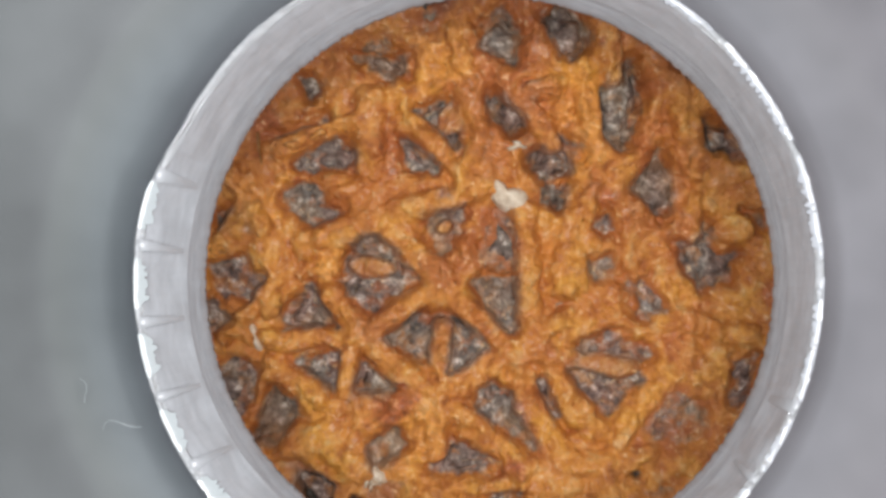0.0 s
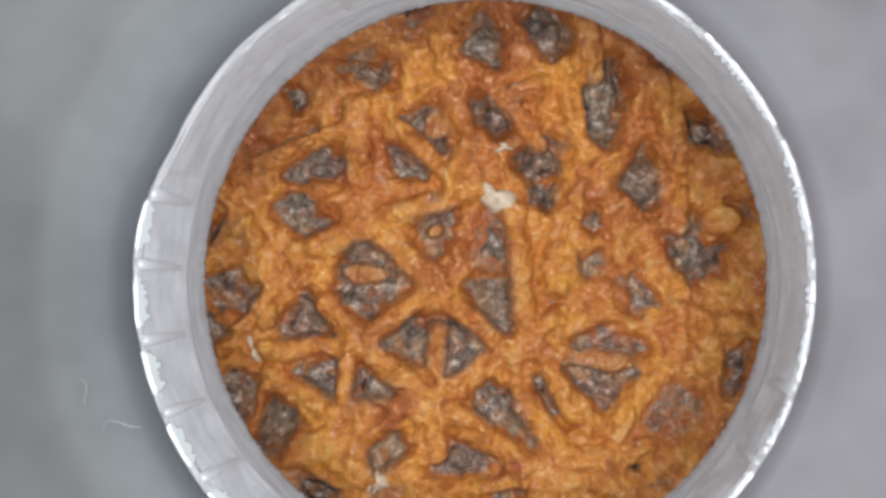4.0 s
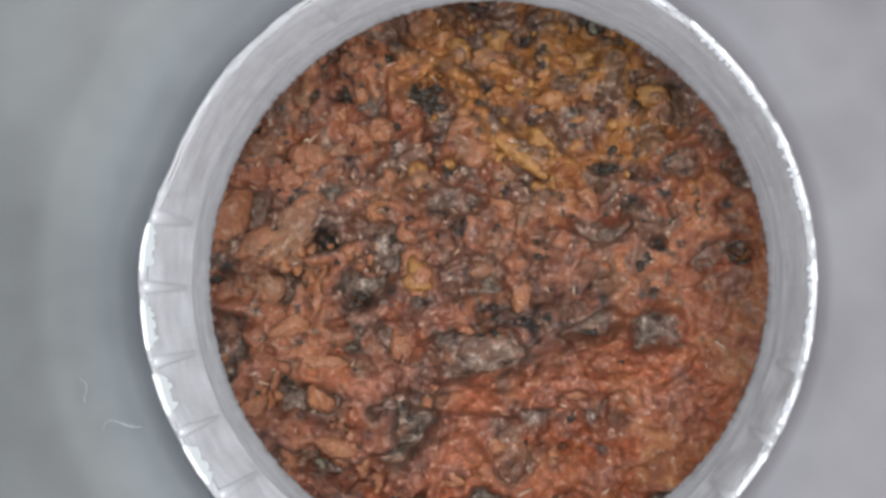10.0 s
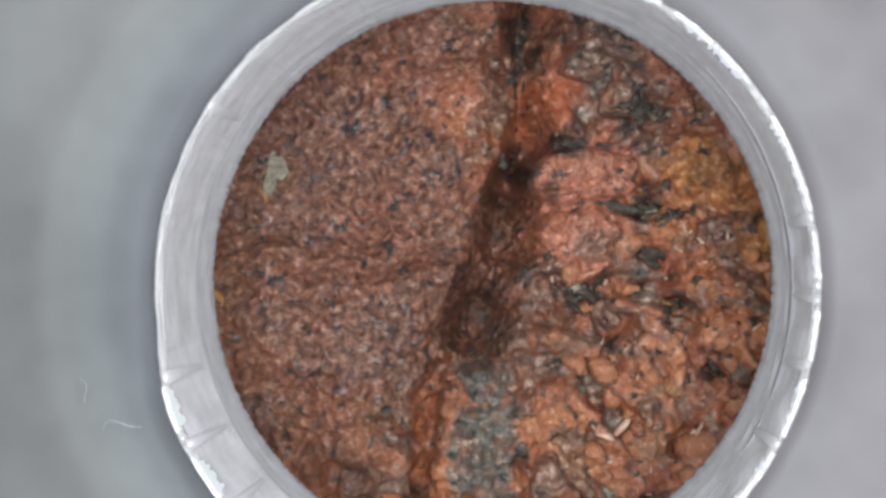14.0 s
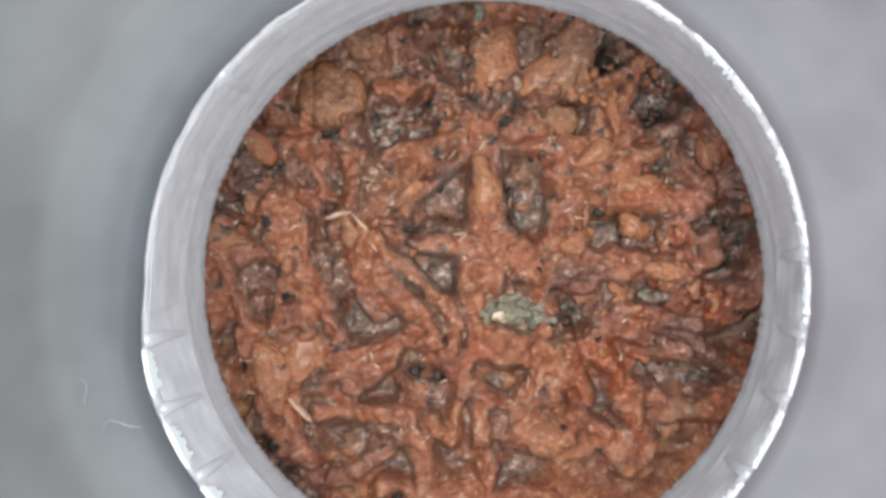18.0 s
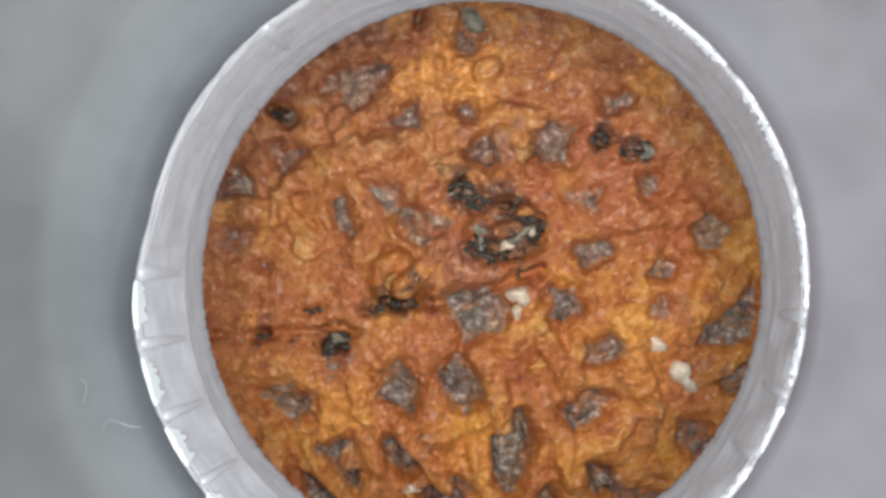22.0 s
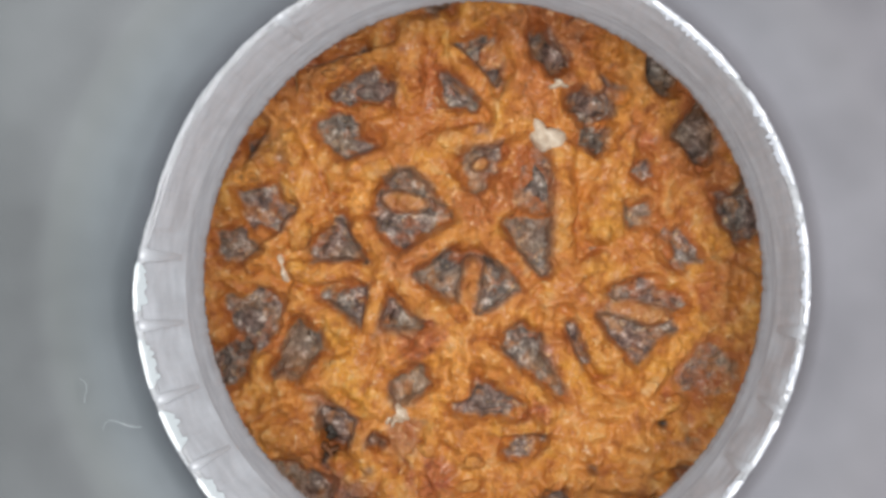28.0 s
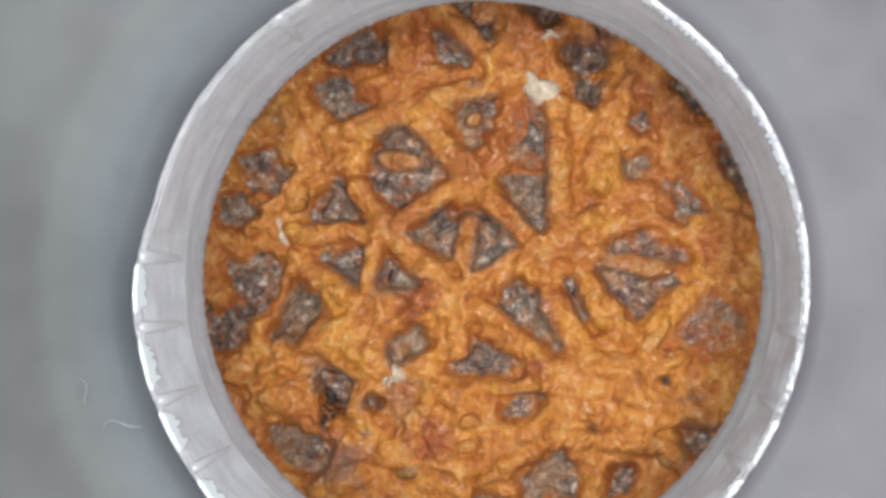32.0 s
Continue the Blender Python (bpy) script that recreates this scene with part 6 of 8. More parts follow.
stain_or_shade(0.92, 13.05, 0.40, CRUST_SHADE, .7)
stain_or_shade(-0.69, 11.64, 0.41, CRUST_SHADE, .6)
stain_or_shade(-2.11, 10.10, 0.70, CRUST_SHADE, .8)
stain_or_shade(15.06, 16.04, 0.81, CRUST_SHADE, .8)
stain_or_shade(9.18, 18.15, 0.64, CRUST_SHADE, .7)
stain_or_shade(7.86, 18.59, 0.55, CRUST_SHADE, .7)
stain_or_shade(2.98, 16.32, 0.87, DARK_BROWN, .6)
stain_or_shade(2.57, 13.27, 1.53, DUSK, .3)
stain_or_shade(2.84, 5.10, 2.70, GOLD, .3)
stain_or_shade(10.18, 10.64, 1.98, GOLD, .3)
stain_or_shade(14.86, 10.58, 2.46, GOLD, .3)
stain_or_shade(-1.87, 7.87, 1.63, GOLD, .3)
stain_or_shade(12.53, 5.40, 1.80, GOLD, .3)
stain_or_shade(-1.06, 0.41, 1.29, RUST, .5)
stain_or_shade(-4.69, -2.05, 1.31, RUST, .4)
stain_or_shade(0.51, 5.52, 1.89, RUST, .45)
stain_or_shade(7.05, 2.74, 1.96, RUST, .35)
stain_or_shade(-7.67, 2.90, 1.78, GOLD, .3)
stain_or_shade(-3.48, -6.73, 2.37, GOLD, .35)
stain_or_shade(5.41, -4.33, 1.28, GOLD, .3)
stain_or_shade(-8.60, 6.14, 1.56, RUST, .3)
stain_or_shade(-5.73, 28.33, 3.07, RUST, .6)
stain_or_shade(-2.37, 30.40, 2.18, RUST, .5)
stain_or_shade(-4.72, 25.88, 2.40, RUST, .5)
stain_or_shade(-12.25, 26.34, 2.90, DUSK, .45)
stain_or_shade(-11.16, 31.85, 2.89, DUSK, .4)
stain_or_shade(-8.52, 30.97, 1.55, CRUST_SHADE, .65)
stain_or_shade(-6.93, 32.24, 1.33, CRUST_SHADE, .5)
stain_or_shade(-4.95, 32.05, 1.32, CRUST_SHADE, .6)
stain_or_shade(-2.32, 31.73, 1.31, CRUST_SHADE, .4)
stain_or_shade(-6.83, 28.36, 1.32, CRUST_SHADE, .5)
stain_or_shade(-4.64, 28.29, 1.09, CRUST_SHADE, .55)
stain_or_shade(-14.23, 26.85, 1.34, CRUST_SHADE, .5)
stain_or_shade(-15.21, 25.10, 1.12, CRUST_SHADE, .5)
stain_or_shade(-12.68, 26.57, 1.12, CRUST_SHADE, .4)
stain_or_shade(2.63, 27.58, 1.46, DUSK, .4)
stain_or_shade(2.00, 21.30, 2.00, GOLD, .5)
stain_or_shade(3.18, 23.76, 1.41, GOLD, .3)
stain_or_shade(-6.27, 31.24, 2.37, CRUST_SHADE, .4)
stain_or_shade(-11.46, 28.53, 1.51, CRUST_SHADE, .4)
stain_or_shade(-10.42, 25.09, 2.60, RUST, .5)
stain_or_shade(-12.63, 32.41, 1.51, CRUST_SHADE, .4)
stain_or_shade(-12.82, 23.68, 1.31, CRUST_SHADE, .35)
stain_or_shade(-7.66, 48.14, 2.32, PINK, .6)
stain_or_shade(-17.58, 46.96, 1.87, PINK, .5)
stain_or_shade(-25.10, 51.91, 4.55, DUSK, .7)
stain_or_shade(-25.71, 46.47, 4.54, DUSK, .7)
stain_or_shade(-21.86, 54.30, 2.92, PINK, .45)
stain_or_shade(-21.30, 54.80, 1.25, DUSK, .5)
# dark run along the furrow: its shadow painted into the colour
stain_or_shade(-17.50, 55.55, 0.89, CRUST_SHADE, .8)
stain_or_shade(-17.88, 53.91, 0.89, CRUST_SHADE, .8)
stain_or_shade(-18.24, 52.27, 0.89, CRUST_SHADE, .8)
stain_or_shade(-18.74, 50.44, 0.95, CRUST_SHADE, .8)
stain_or_shade(-19.64, 48.93, 1.06, CRUST_SHADE, .7)
stain_or_shade(-20.53, 47.65, 1.27, CRUST_SHADE, .6)
stain_or_shade(-21.59, 46.19, 1.47, CRUST_SHADE, .5)
stain_or_shade(-22.48, 44.92, 1.26, CRUST_SHADE, .5)
stain_or_shade(-16.63, 49.45, 1.82, PINK, .75)
stain_or_shade(-17.50, 47.05, 2.04, PINK, .75)
stain_or_shade(-9.31, 49.26, 2.58, PINK, .6)
stain_or_shade(-12.21, 53.53, 2.36, PINK, .7)
stain_or_shade(-17.06, 51.96, 1.06, RUST, .6)
stain_or_shade(-16.08, 54.75, 1.27, PINK, .5)
stain_or_shade(-11.68, 47.02, 2.17, OCHR, .45)
stain_or_shade(-10.25, 43.96, 2.59, OCHR, .45)
stain_or_shade(-10.14, 41.26, 1.29, OCHR, .45)
stain_or_shade(-12.82, 48.66, 1.30, OCHR, .4)
stain_or_shade(-14.99, 53.49, 1.07, TEAL_FILM, .7)
stain_or_shade(-15.32, 51.83, 1.18, TEAL_FILM, .7)
stain_or_shade(-15.95, 54.39, 0.85, CRUST_SHADE, .6)
stain_or_shade(-16.77, 50.58, 0.86, CRUST_SHADE, .6)
stain_or_shade(-14.72, 47.40, 0.87, CRUST_SHADE, .7)
stain_or_shade(-14.11, 50.53, 1.08, CRUST_SHADE, .5)
stain_or_shade(-18.27, 45.06, 0.97, CRUST_SHADE, .75)
stain_or_shade(-14.64, 43.61, 0.65, CRUST_SHADE, .8)
stain_or_shade(-15.85, 45.72, 0.98, TEAL_FILM, .6)
stain_or_shade(-11.67, 48.79, 1.30, CRUST_SHADE, .35)
stain_or_shade(-9.97, 45.00, 1.29, CRUST_SHADE, .4)
stain_or_shade(-24.57, 45.94, 1.24, TEAL_FILM, .5)
stain_or_shade(-25.40, 44.45, 1.24, TEAL_FILM, .5)
stain_or_shade(-24.07, 48.09, 3.04, RUST, .5)
stain_or_shade(-25.05, 46.05, 1.42, TEAL_FILM, .5)
stain_or_shade(-26.78, 45.06, 1.21, DUSK, .5)
stain_or_shade(-22.18, 43.40, 1.03, TEAL_FILM, .85)
stain_or_shade(-22.45, 42.42, 1.19, TEAL_FILM, .85)
stain_or_shade(-22.81, 41.26, 1.23, TEAL_FILM, .85)
stain_or_shade(-23.20, 40.11, 1.23, TEAL_FILM, .85)
stain_or_shade(-23.40, 39.02, 1.02, TEAL_FILM, .7)
stain_or_shade(-20.61, 44.45, 0.93, TEAL_FILM, .6)
stain_or_shade(-19.28, 45.78, 0.83, CRUST_SHADE, .7)
stain_or_shade(-33.59, 41.32, 2.79, OCHR, .3)
stain_or_shade(-32.73, 38.39, 2.39, OCHR, .3)
stain_or_shade(-32.33, 45.94, 1.00, OCHR, .45)
stain_or_shade(-30.34, 48.72, 1.20, OCHR, .4)
# dark run along the long crack
stain_or_shade(-11.71, 9.55, 0.36, CRUST_SHADE, .6)
stain_or_shade(-10.35, 9.75, 0.32, CRUST_SHADE, .6)
stain_or_shade(-8.99, 9.84, 0.32, CRUST_SHADE, .5)
stain_or_shade(-7.63, 9.97, 0.36, CRUST_SHADE, .6)
stain_or_shade(-6.30, 10.02, 0.31, CRUST_SHADE, .5)
stain_or_shade(-4.97, 10.30, 0.39, CRUST_SHADE, .7)
stain_or_shade(-3.67, 10.22, 0.39, CRUST_SHADE, .7)
stain_or_shade(-2.60, 10.53, 0.34, CRUST_SHADE, .6)
stain_or_shade(-0.07, 11.88, 0.37, CRUST_SHADE, .6)
stain_or_shade(1.59, 11.95, 0.33, CRUST_SHADE, .5)
stain_or_shade(-4.95, 11.00, 0.30, DARK_BROWN, .6)
lump(4.87, 14.67, 1.14, 0.53, 24, 0.35, "pale_grit", GREYSTONE)
lump(4.46, 14.33, 0.73, 0.45, 39, 0.30, "bare_ossicle", WHITE)
lump(5.38, 14.92, 0.54, 0.37, 9, 0.35, "bare_ossicle", WHITE)
stain_or_shade(-7.18, 10.15, 2.67, RUST, .3)
stain_or_shade(-2.59, 11.18, 2.53, RUST, .35)
pit((18.20, 8.68), (19.28, 9.13), (19.74, 7.24), (19.47, 5.71), (18.51, 6.18), shallow=True)
pit((14.86, 3.22), (16.41, 3.74), (16.99, 2.53), (15.59, 1.78), shallow=True)
pit((17.07, 12.96), (18.42, 13.22), (18.73, 11.68), (17.47, 11.66), shallow=True)
pit((16.94, 6.01), (17.98, 5.89), (17.89, 4.73), (16.96, 4.85), shallow=True)
stain_or_shade(18.82, 7.37, 1.02, DUSK, .35)


# ---- the net of small bones and grey tissue on the disc ----
patch(-22.13, 31.86, 2.19, 1.79, -15)
patch(-23.06, 29.30, 2.19, 1.79, -15)
patch(-19.20, 31.50, 1.79, 1.39, -15)
patch(-19.10, 29.95, 1.20, 1.20, -15)
patch(-16.47, 29.24, 1.20, 1.39, -15)
patch(-14.95, 28.82, 1.20, 1.20, -15)
patch(-23.20, 34.99, 2.19, 1.00, 5)
patch(-23.60, 34.33, 1.59, 1.00, -15)
patch(-26.08, 33.15, 1.59, 2.19, -15)
patch(-28.50, 33.70, 2.39, 1.59, -15)
patch(-32.38, 29.51, 1.79, 1.39, -15)
patch(-25.24, 28.40, 1.39, 1.00, -15)
patch(-17.76, 26.57, 1.39, 1.20, -15)
patch(-15.87, 26.27, 1.39, 1.00, -15)
patch(-25.86, 31.58, 1.20, 1.59, -15)
patch(-28.65, 27.63, 1.20, 1.20, -15)
patch(-26.00, 25.63, 1.59, 1.20, -15)
patch(-21.31, 24.75, 1.39, 1.00, -16)
patch(-23.93, 24.63, 1.59, 1.00, -16)
patch(-19.30, 23.33, 1.20, 1.00, -16)
patch(-21.59, 21.40, 2.59, 1.59, -16)
patch(-23.48, 22.37, 1.39, 1.20, -16)
patch(-27.64, 23.54, 1.39, 1.20, -16)
patch(-25.78, 22.59, 1.39, 1.20, -16)
patch(-25.83, 20.06, 1.99, 0.80, -16)
patch(-17.97, 23.39, 1.20, 1.59, -16)
patch(-16.31, 23.80, 1.39, 1.20, -16)
patch(-17.27, 21.89, 0.80, 0.80, -16)
patch(-29.80, 29.66, 1.39, 1.20, -15)
patch(-30.42, 33.68, 1.79, 1.20, -15)
fleck(-25.24, 35.05, 0.68, 0.52, -15)
fleck(-23.40, 30.80, 0.68, 0.56, -15)
fleck(-30.44, 27.28, 0.52, 0.40, -15)
fleck(-29.98, 24.29, 1.20, 0.80, -15)
fleck(-29.88, 23.11, 1.20, 1.20, -16)
fleck(-32.35, 24.53, 0.80, 0.60, -15)
fleck(-25.88, 21.46, 0.40, 0.32, -16)
fleck(-28.58, 30.60, 0.80, 0.60, -15)
fleck(-28.19, 29.32, 1.00, 0.32, -15)
fleck(-15.40, 26.36, 0.60, 0.48, -15)
fleck(-29.99, 35.29, 0.80, 0.40, -15)
fleck(-25.46, 27.61, 0.80, 0.32, -15)
fleck(-26.42, 35.85, 0.28, 1.20, -15)
ridge(-27.89, 32.78, -27.28, 28.75, 1.24, 0.38)
ridge(-25.92, 31.38, -25.09, 28.15, 1.04, 0.38)
ridge(-23.75, 30.68, -21.43, 29.72, 0.84, 0.38)
ridge(-20.28, 31.14, -20.91, 28.50, 1.32, 0.38)
ridge(-21.23, 29.67, -18.90, 27.95, 0.90, 0.38)
ridge(-23.60, 33.56, -19.07, 33.44, 0.76, 0.38)
ridge(-17.18, 30.95, -17.87, 28.54, 1.04, 0.38)
ridge(-16.39, 28.35, -13.93, 26.93, 0.80, 0.38)
ridge(-19.15, 33.90, -17.49, 32.13, 0.90, 0.38)
ridge(-24.77, 29.34, -23.27, 27.01, 0.80, 0.38)
ridge(-29.97, 25.88, -29.61, 24.09, 0.90, 0.38)
ridge(-29.16, 25.34, -28.71, 23.52, 0.90, 0.38)
ridge(-28.08, 25.04, -24.89, 24.26, 0.76, 0.38)
ridge(-26.62, 25.69, -24.99, 26.20, 0.96, 0.38)
ridge(-21.07, 26.40, -19.07, 24.99, 1.00, 0.38)
ridge(-18.65, 25.31, -19.71, 23.45, 0.90, 0.38)
ridge(-20.65, 22.42, -19.08, 21.76, 1.32, 0.38)
ridge(-23.00, 25.65, -21.93, 24.07, 0.90, 0.38)
ridge(-24.91, 23.41, -24.80, 21.47, 0.90, 0.38)
ridge(-19.01, 22.82, -17.02, 21.17, 0.90, 0.38)
ridge(-15.53, 30.61, -13.58, 29.76, 0.90, 0.38)
ridge(-23.05, 33.20, -23.30, 31.53, 1.00, 0.38)
ridge(-22.24, 23.73, -22.50, 21.24, 0.80, 0.38)
ridge(-20.32, 23.62, -20.94, 22.94, 0.80, 0.38)
ridge(-27.44, 30.50, -26.76, 27.54, 0.90, 0.38)
ridge(-15.24, 33.06, -16.60, 31.45, 0.90, 0.38)
ridge(-13.92, 31.60, -15.53, 31.37, 0.80, 0.38)
ridge(-23.52, 23.02, -24.09, 24.03, 0.72, 0.38)
ridge(-27.17, 26.80, -24.57, 26.94, 0.72, 0.38)
ridge(-16.85, 25.89, -14.65, 24.20, 1.00, 0.38)
ridge(-23.47, 20.87, -19.27, 19.44, 1.00, 0.38)
ridge(-31.91, 31.30, -29.37, 31.25, 1.00, 0.38)
ridge(-30.27, 31.07, -29.72, 28.36, 0.90, 0.38)
bar(-31.85, 32.99, -28.95, 31.35, 1.12, 0.45, "ossicle", TAN)
bar(-28.82, 35.91, -27.42, 34.30, 0.92, 0.45, "ossicle", TAN)
bar(-27.42, 28.50, -29.20, 25.74, 1.32, 0.45, "ossicle", TAN)
bar(-15.45, 32.44, -16.98, 31.57, 0.80, 0.45, "ossicle", TAN)
bar(-15.54, 27.73, -13.64, 26.92, 0.80, 0.45, "ossicle", TAN)
bar(-17.85, 29.40, -17.40, 28.62, 0.88, 0.45, "ossicle", TAN)
patch(-20.60, 37.17, 2.32, 2.11, -10)
patch(-17.62, 36.66, 1.47, 1.47, -10)
patch(-17.03, 33.70, 1.89, 1.89, -10)
patch(-12.60, 35.35, 2.32, 1.89, -10)
patch(-21.62, 34.93, 1.89, 1.05, -10)
patch(-13.79, 33.58, 1.68, 1.26, -10)
patch(-21.54, 31.43, 2.53, 1.68, -10)
patch(-18.73, 31.38, 1.68, 1.68, -10)
patch(-16.31, 29.01, 1.26, 1.26, -10)
patch(-13.70, 31.60, 2.11, 1.89, -10)
patch(-9.85, 31.37, 2.32, 1.89, -10)
patch(-8.24, 30.66, 1.47, 1.89, -10)
patch(-12.42, 28.99, 1.68, 1.26, -10)
patch(-12.06, 27.19, 1.89, 1.05, -10)
patch(-22.40, 28.97, 2.11, 1.47, -10)
patch(-25.15, 28.14, 1.68, 1.26, -10)
patch(-15.46, 26.36, 2.53, 0.93, -10)
patch(-18.28, 26.41, 1.26, 1.26, -10)
patch(-12.05, 24.55, 1.68, 1.05, -10)
patch(-8.78, 24.66, 2.11, 1.05, -9)
patch(-7.79, 28.20, 1.47, 0.84, -10)
patch(-23.69, 25.28, 1.68, 2.11, -10)
patch(-21.58, 24.91, 1.68, 1.05, -10)
patch(-14.81, 23.71, 2.11, 1.05, -10)
patch(-19.87, 23.51, 1.47, 1.05, -10)
patch(-17.75, 23.12, 1.05, 1.26, -10)
patch(-23.68, 22.87, 2.11, 1.05, -10)
patch(-13.49, 21.01, 1.26, 0.84, -10)
patch(-21.86, 22.10, 1.68, 0.84, -10)
patch(-11.56, 36.28, 1.47, 1.05, -10)
patch(-10.32, 34.73, 1.26, 1.68, -10)
fleck(-14.80, 35.51, 0.76, 0.63, -10)
fleck(-14.37, 33.35, 0.84, 0.55, -10)
fleck(-23.18, 30.73, 0.80, 0.59, -10)
fleck(-8.41, 30.91, 0.46, 0.34, -10)
fleck(-18.12, 26.06, 0.93, 0.93, -10)
fleck(-15.80, 32.03, 0.38, 0.29, -10)
fleck(-18.02, 32.34, 0.63, 0.55, -10)
fleck(-22.92, 26.56, 0.63, 0.34, -10)
fleck(-13.31, 32.62, 0.42, 0.29, -10)
fleck(-11.87, 27.05, 0.84, 0.42, -10)
fleck(-15.23, 26.43, 1.05, 0.55, -10)
fleck(-23.57, 25.36, 0.76, 0.97, -10)
fleck(-13.43, 26.12, 0.63, 0.42, -10)
ridge(-19.64, 33.71, -21.41, 36.21, 0.76, 0.38)
ridge(-19.89, 33.54, -23.13, 33.66, 0.76, 0.38)
ridge(-19.68, 33.50, -22.99, 31.89, 0.80, 0.38)
ridge(-19.71, 33.29, -20.49, 30.60, 0.93, 0.38)
ridge(-19.43, 33.68, -17.04, 32.39, 0.76, 0.38)
ridge(-19.60, 33.92, -17.10, 34.59, 0.76, 0.38)
ridge(-14.96, 33.12, -14.19, 34.41, 0.84, 0.38)
ridge(-20.42, 31.67, -20.37, 30.03, 1.05, 0.38)
ridge(-22.53, 30.08, -20.96, 29.77, 0.84, 0.38)
ridge(-18.01, 30.50, -18.49, 28.95, 0.97, 0.38)
ridge(-15.45, 30.27, -12.98, 29.52, 0.93, 0.38)
ridge(-14.08, 28.74, -13.28, 27.73, 1.05, 0.38)
ridge(-15.91, 32.63, -15.61, 33.34, 0.93, 0.38)
ridge(-25.03, 31.37, -22.27, 27.21, 0.76, 0.38)
ridge(-19.51, 29.34, -18.89, 27.93, 0.84, 0.38)
ridge(-16.62, 31.02, -14.90, 30.94, 0.84, 0.38)
ridge(-12.77, 28.19, -13.82, 27.06, 0.84, 0.38)
ridge(-12.48, 25.95, -9.60, 26.33, 0.95, 0.38)
ridge(-10.31, 27.33, -10.92, 24.80, 0.84, 0.38)
ridge(-17.76, 28.17, -16.15, 27.46, 0.84, 0.38)
ridge(-16.57, 26.22, -13.93, 25.10, 0.93, 0.38)
ridge(-18.73, 25.07, -18.35, 23.45, 0.84, 0.38)
ridge(-16.66, 23.15, -16.91, 21.63, 0.84, 0.38)
ridge(-20.21, 25.32, -19.13, 24.03, 0.76, 0.38)
ridge(-12.18, 32.86, -11.46, 30.78, 0.84, 0.38)
ridge(-21.71, 26.68, -22.64, 25.09, 0.84, 0.38)
ridge(-24.70, 26.97, -23.05, 26.47, 0.84, 0.38)
ridge(-10.03, 29.02, -7.89, 28.87, 1.05, 0.38)
ridge(-20.90, 22.59, -19.46, 22.10, 0.93, 0.38)
ridge(-14.02, 21.78, -12.03, 21.88, 0.93, 0.38)
bar(-18.98, 37.77, -19.28, 35.52, 1.22, 0.45, "ossicle", TAN)
bar(-17.50, 34.38, -15.14, 36.84, 1.31, 0.45, "ossicle", TAN)
bar(-11.32, 34.49, -11.21, 33.45, 0.84, 0.45, "ossicle", TAN)
bar(-7.22, 29.44, -6.20, 29.52, 0.84, 0.45, "ossicle", TAN)
bar(-7.00, 33.53, -7.59, 32.24, 0.76, 0.45, "ossicle", TAN)
patch(-4.97, 32.12, 2.87, 1.76, -2)
patch(-1.95, 32.00, 2.20, 1.76, -2)
patch(-3.51, 35.12, 2.42, 1.54, -2)
patch(-0.10, 34.32, 1.54, 1.32, -2)
patch(-6.14, 34.79, 1.76, 1.32, -2)
patch(-12.28, 35.49, 2.64, 1.98, -2)
patch(-13.98, 30.94, 2.64, 1.76, -2)
patch(-18.86, 30.89, 1.98, 1.98, -2)
patch(-16.27, 28.82, 1.98, 1.76, -2)
patch(-14.74, 28.55, 1.32, 1.54, -2)
patch(-8.51, 30.73, 2.64, 2.42, -2)
patch(-10.04, 30.79, 2.64, 1.76, -2)
patch(-12.09, 28.68, 2.20, 1.76, -2)
patch(-6.45, 28.27, 1.54, 1.32, -2)
patch(-4.29, 28.42, 1.54, 1.54, -2)
patch(-17.01, 33.24, 1.76, 1.54, -2)
patch(-18.56, 33.53, 1.32, 0.88, -2)
patch(-1.42, 38.10, 1.98, 1.10, -3)
patch(-4.59, 39.59, 2.64, 1.32, -3)
patch(-10.32, 40.36, 1.54, 1.98, -3)
patch(-15.67, 42.44, 2.42, 2.87, -2)
fleck(-14.96, 35.15, 0.88, 0.71, -2)
fleck(-13.47, 32.84, 1.01, 0.75, -2)
fleck(-10.31, 29.49, 0.88, 0.53, -2)
fleck(-6.27, 32.17, 0.88, 0.44, -2)
fleck(-9.27, 30.76, 0.53, 0.44, -2)
fleck(-15.72, 31.66, 0.66, 0.35, -2)
fleck(-1.90, 34.94, 0.75, 0.53, -2)
fleck(-18.49, 37.20, 0.53, 0.35, -2)
fleck(-12.11, 28.24, 0.66, 0.44, -2)
fleck(-8.65, 32.48, 1.32, 0.53, -2)
fleck(-4.36, 26.92, 0.75, 0.31, -1)
ridge(-15.92, 32.54, -14.58, 32.71, 1.10, 0.38)
ridge(-6.95, 31.54, -2.97, 33.13, 0.97, 0.38)
ridge(-7.01, 30.24, -5.89, 31.07, 0.79, 0.38)
ridge(-17.72, 31.73, -15.05, 31.85, 0.79, 0.38)
ridge(-13.71, 32.24, -10.42, 32.00, 0.88, 0.38)
ridge(-10.18, 32.54, -7.98, 32.89, 0.79, 0.38)
ridge(-15.12, 29.88, -12.50, 29.57, 0.88, 0.38)
ridge(-3.15, 29.67, -7.05, 29.38, 0.88, 0.38)
ridge(-7.08, 38.16, -9.02, 39.38, 0.88, 0.38)
ridge(-9.18, 35.58, -7.48, 34.18, 0.97, 0.38)
ridge(-13.08, 31.34, -12.48, 30.01, 0.97, 0.38)
ridge(-11.09, 31.70, -11.79, 30.85, 0.79, 0.38)
bar(-19.22, 37.56, -18.93, 34.32, 1.59, 0.45, "ossicle", TAN)
bar(-17.88, 34.03, -15.49, 36.42, 1.37, 0.45, "ossicle", TAN)
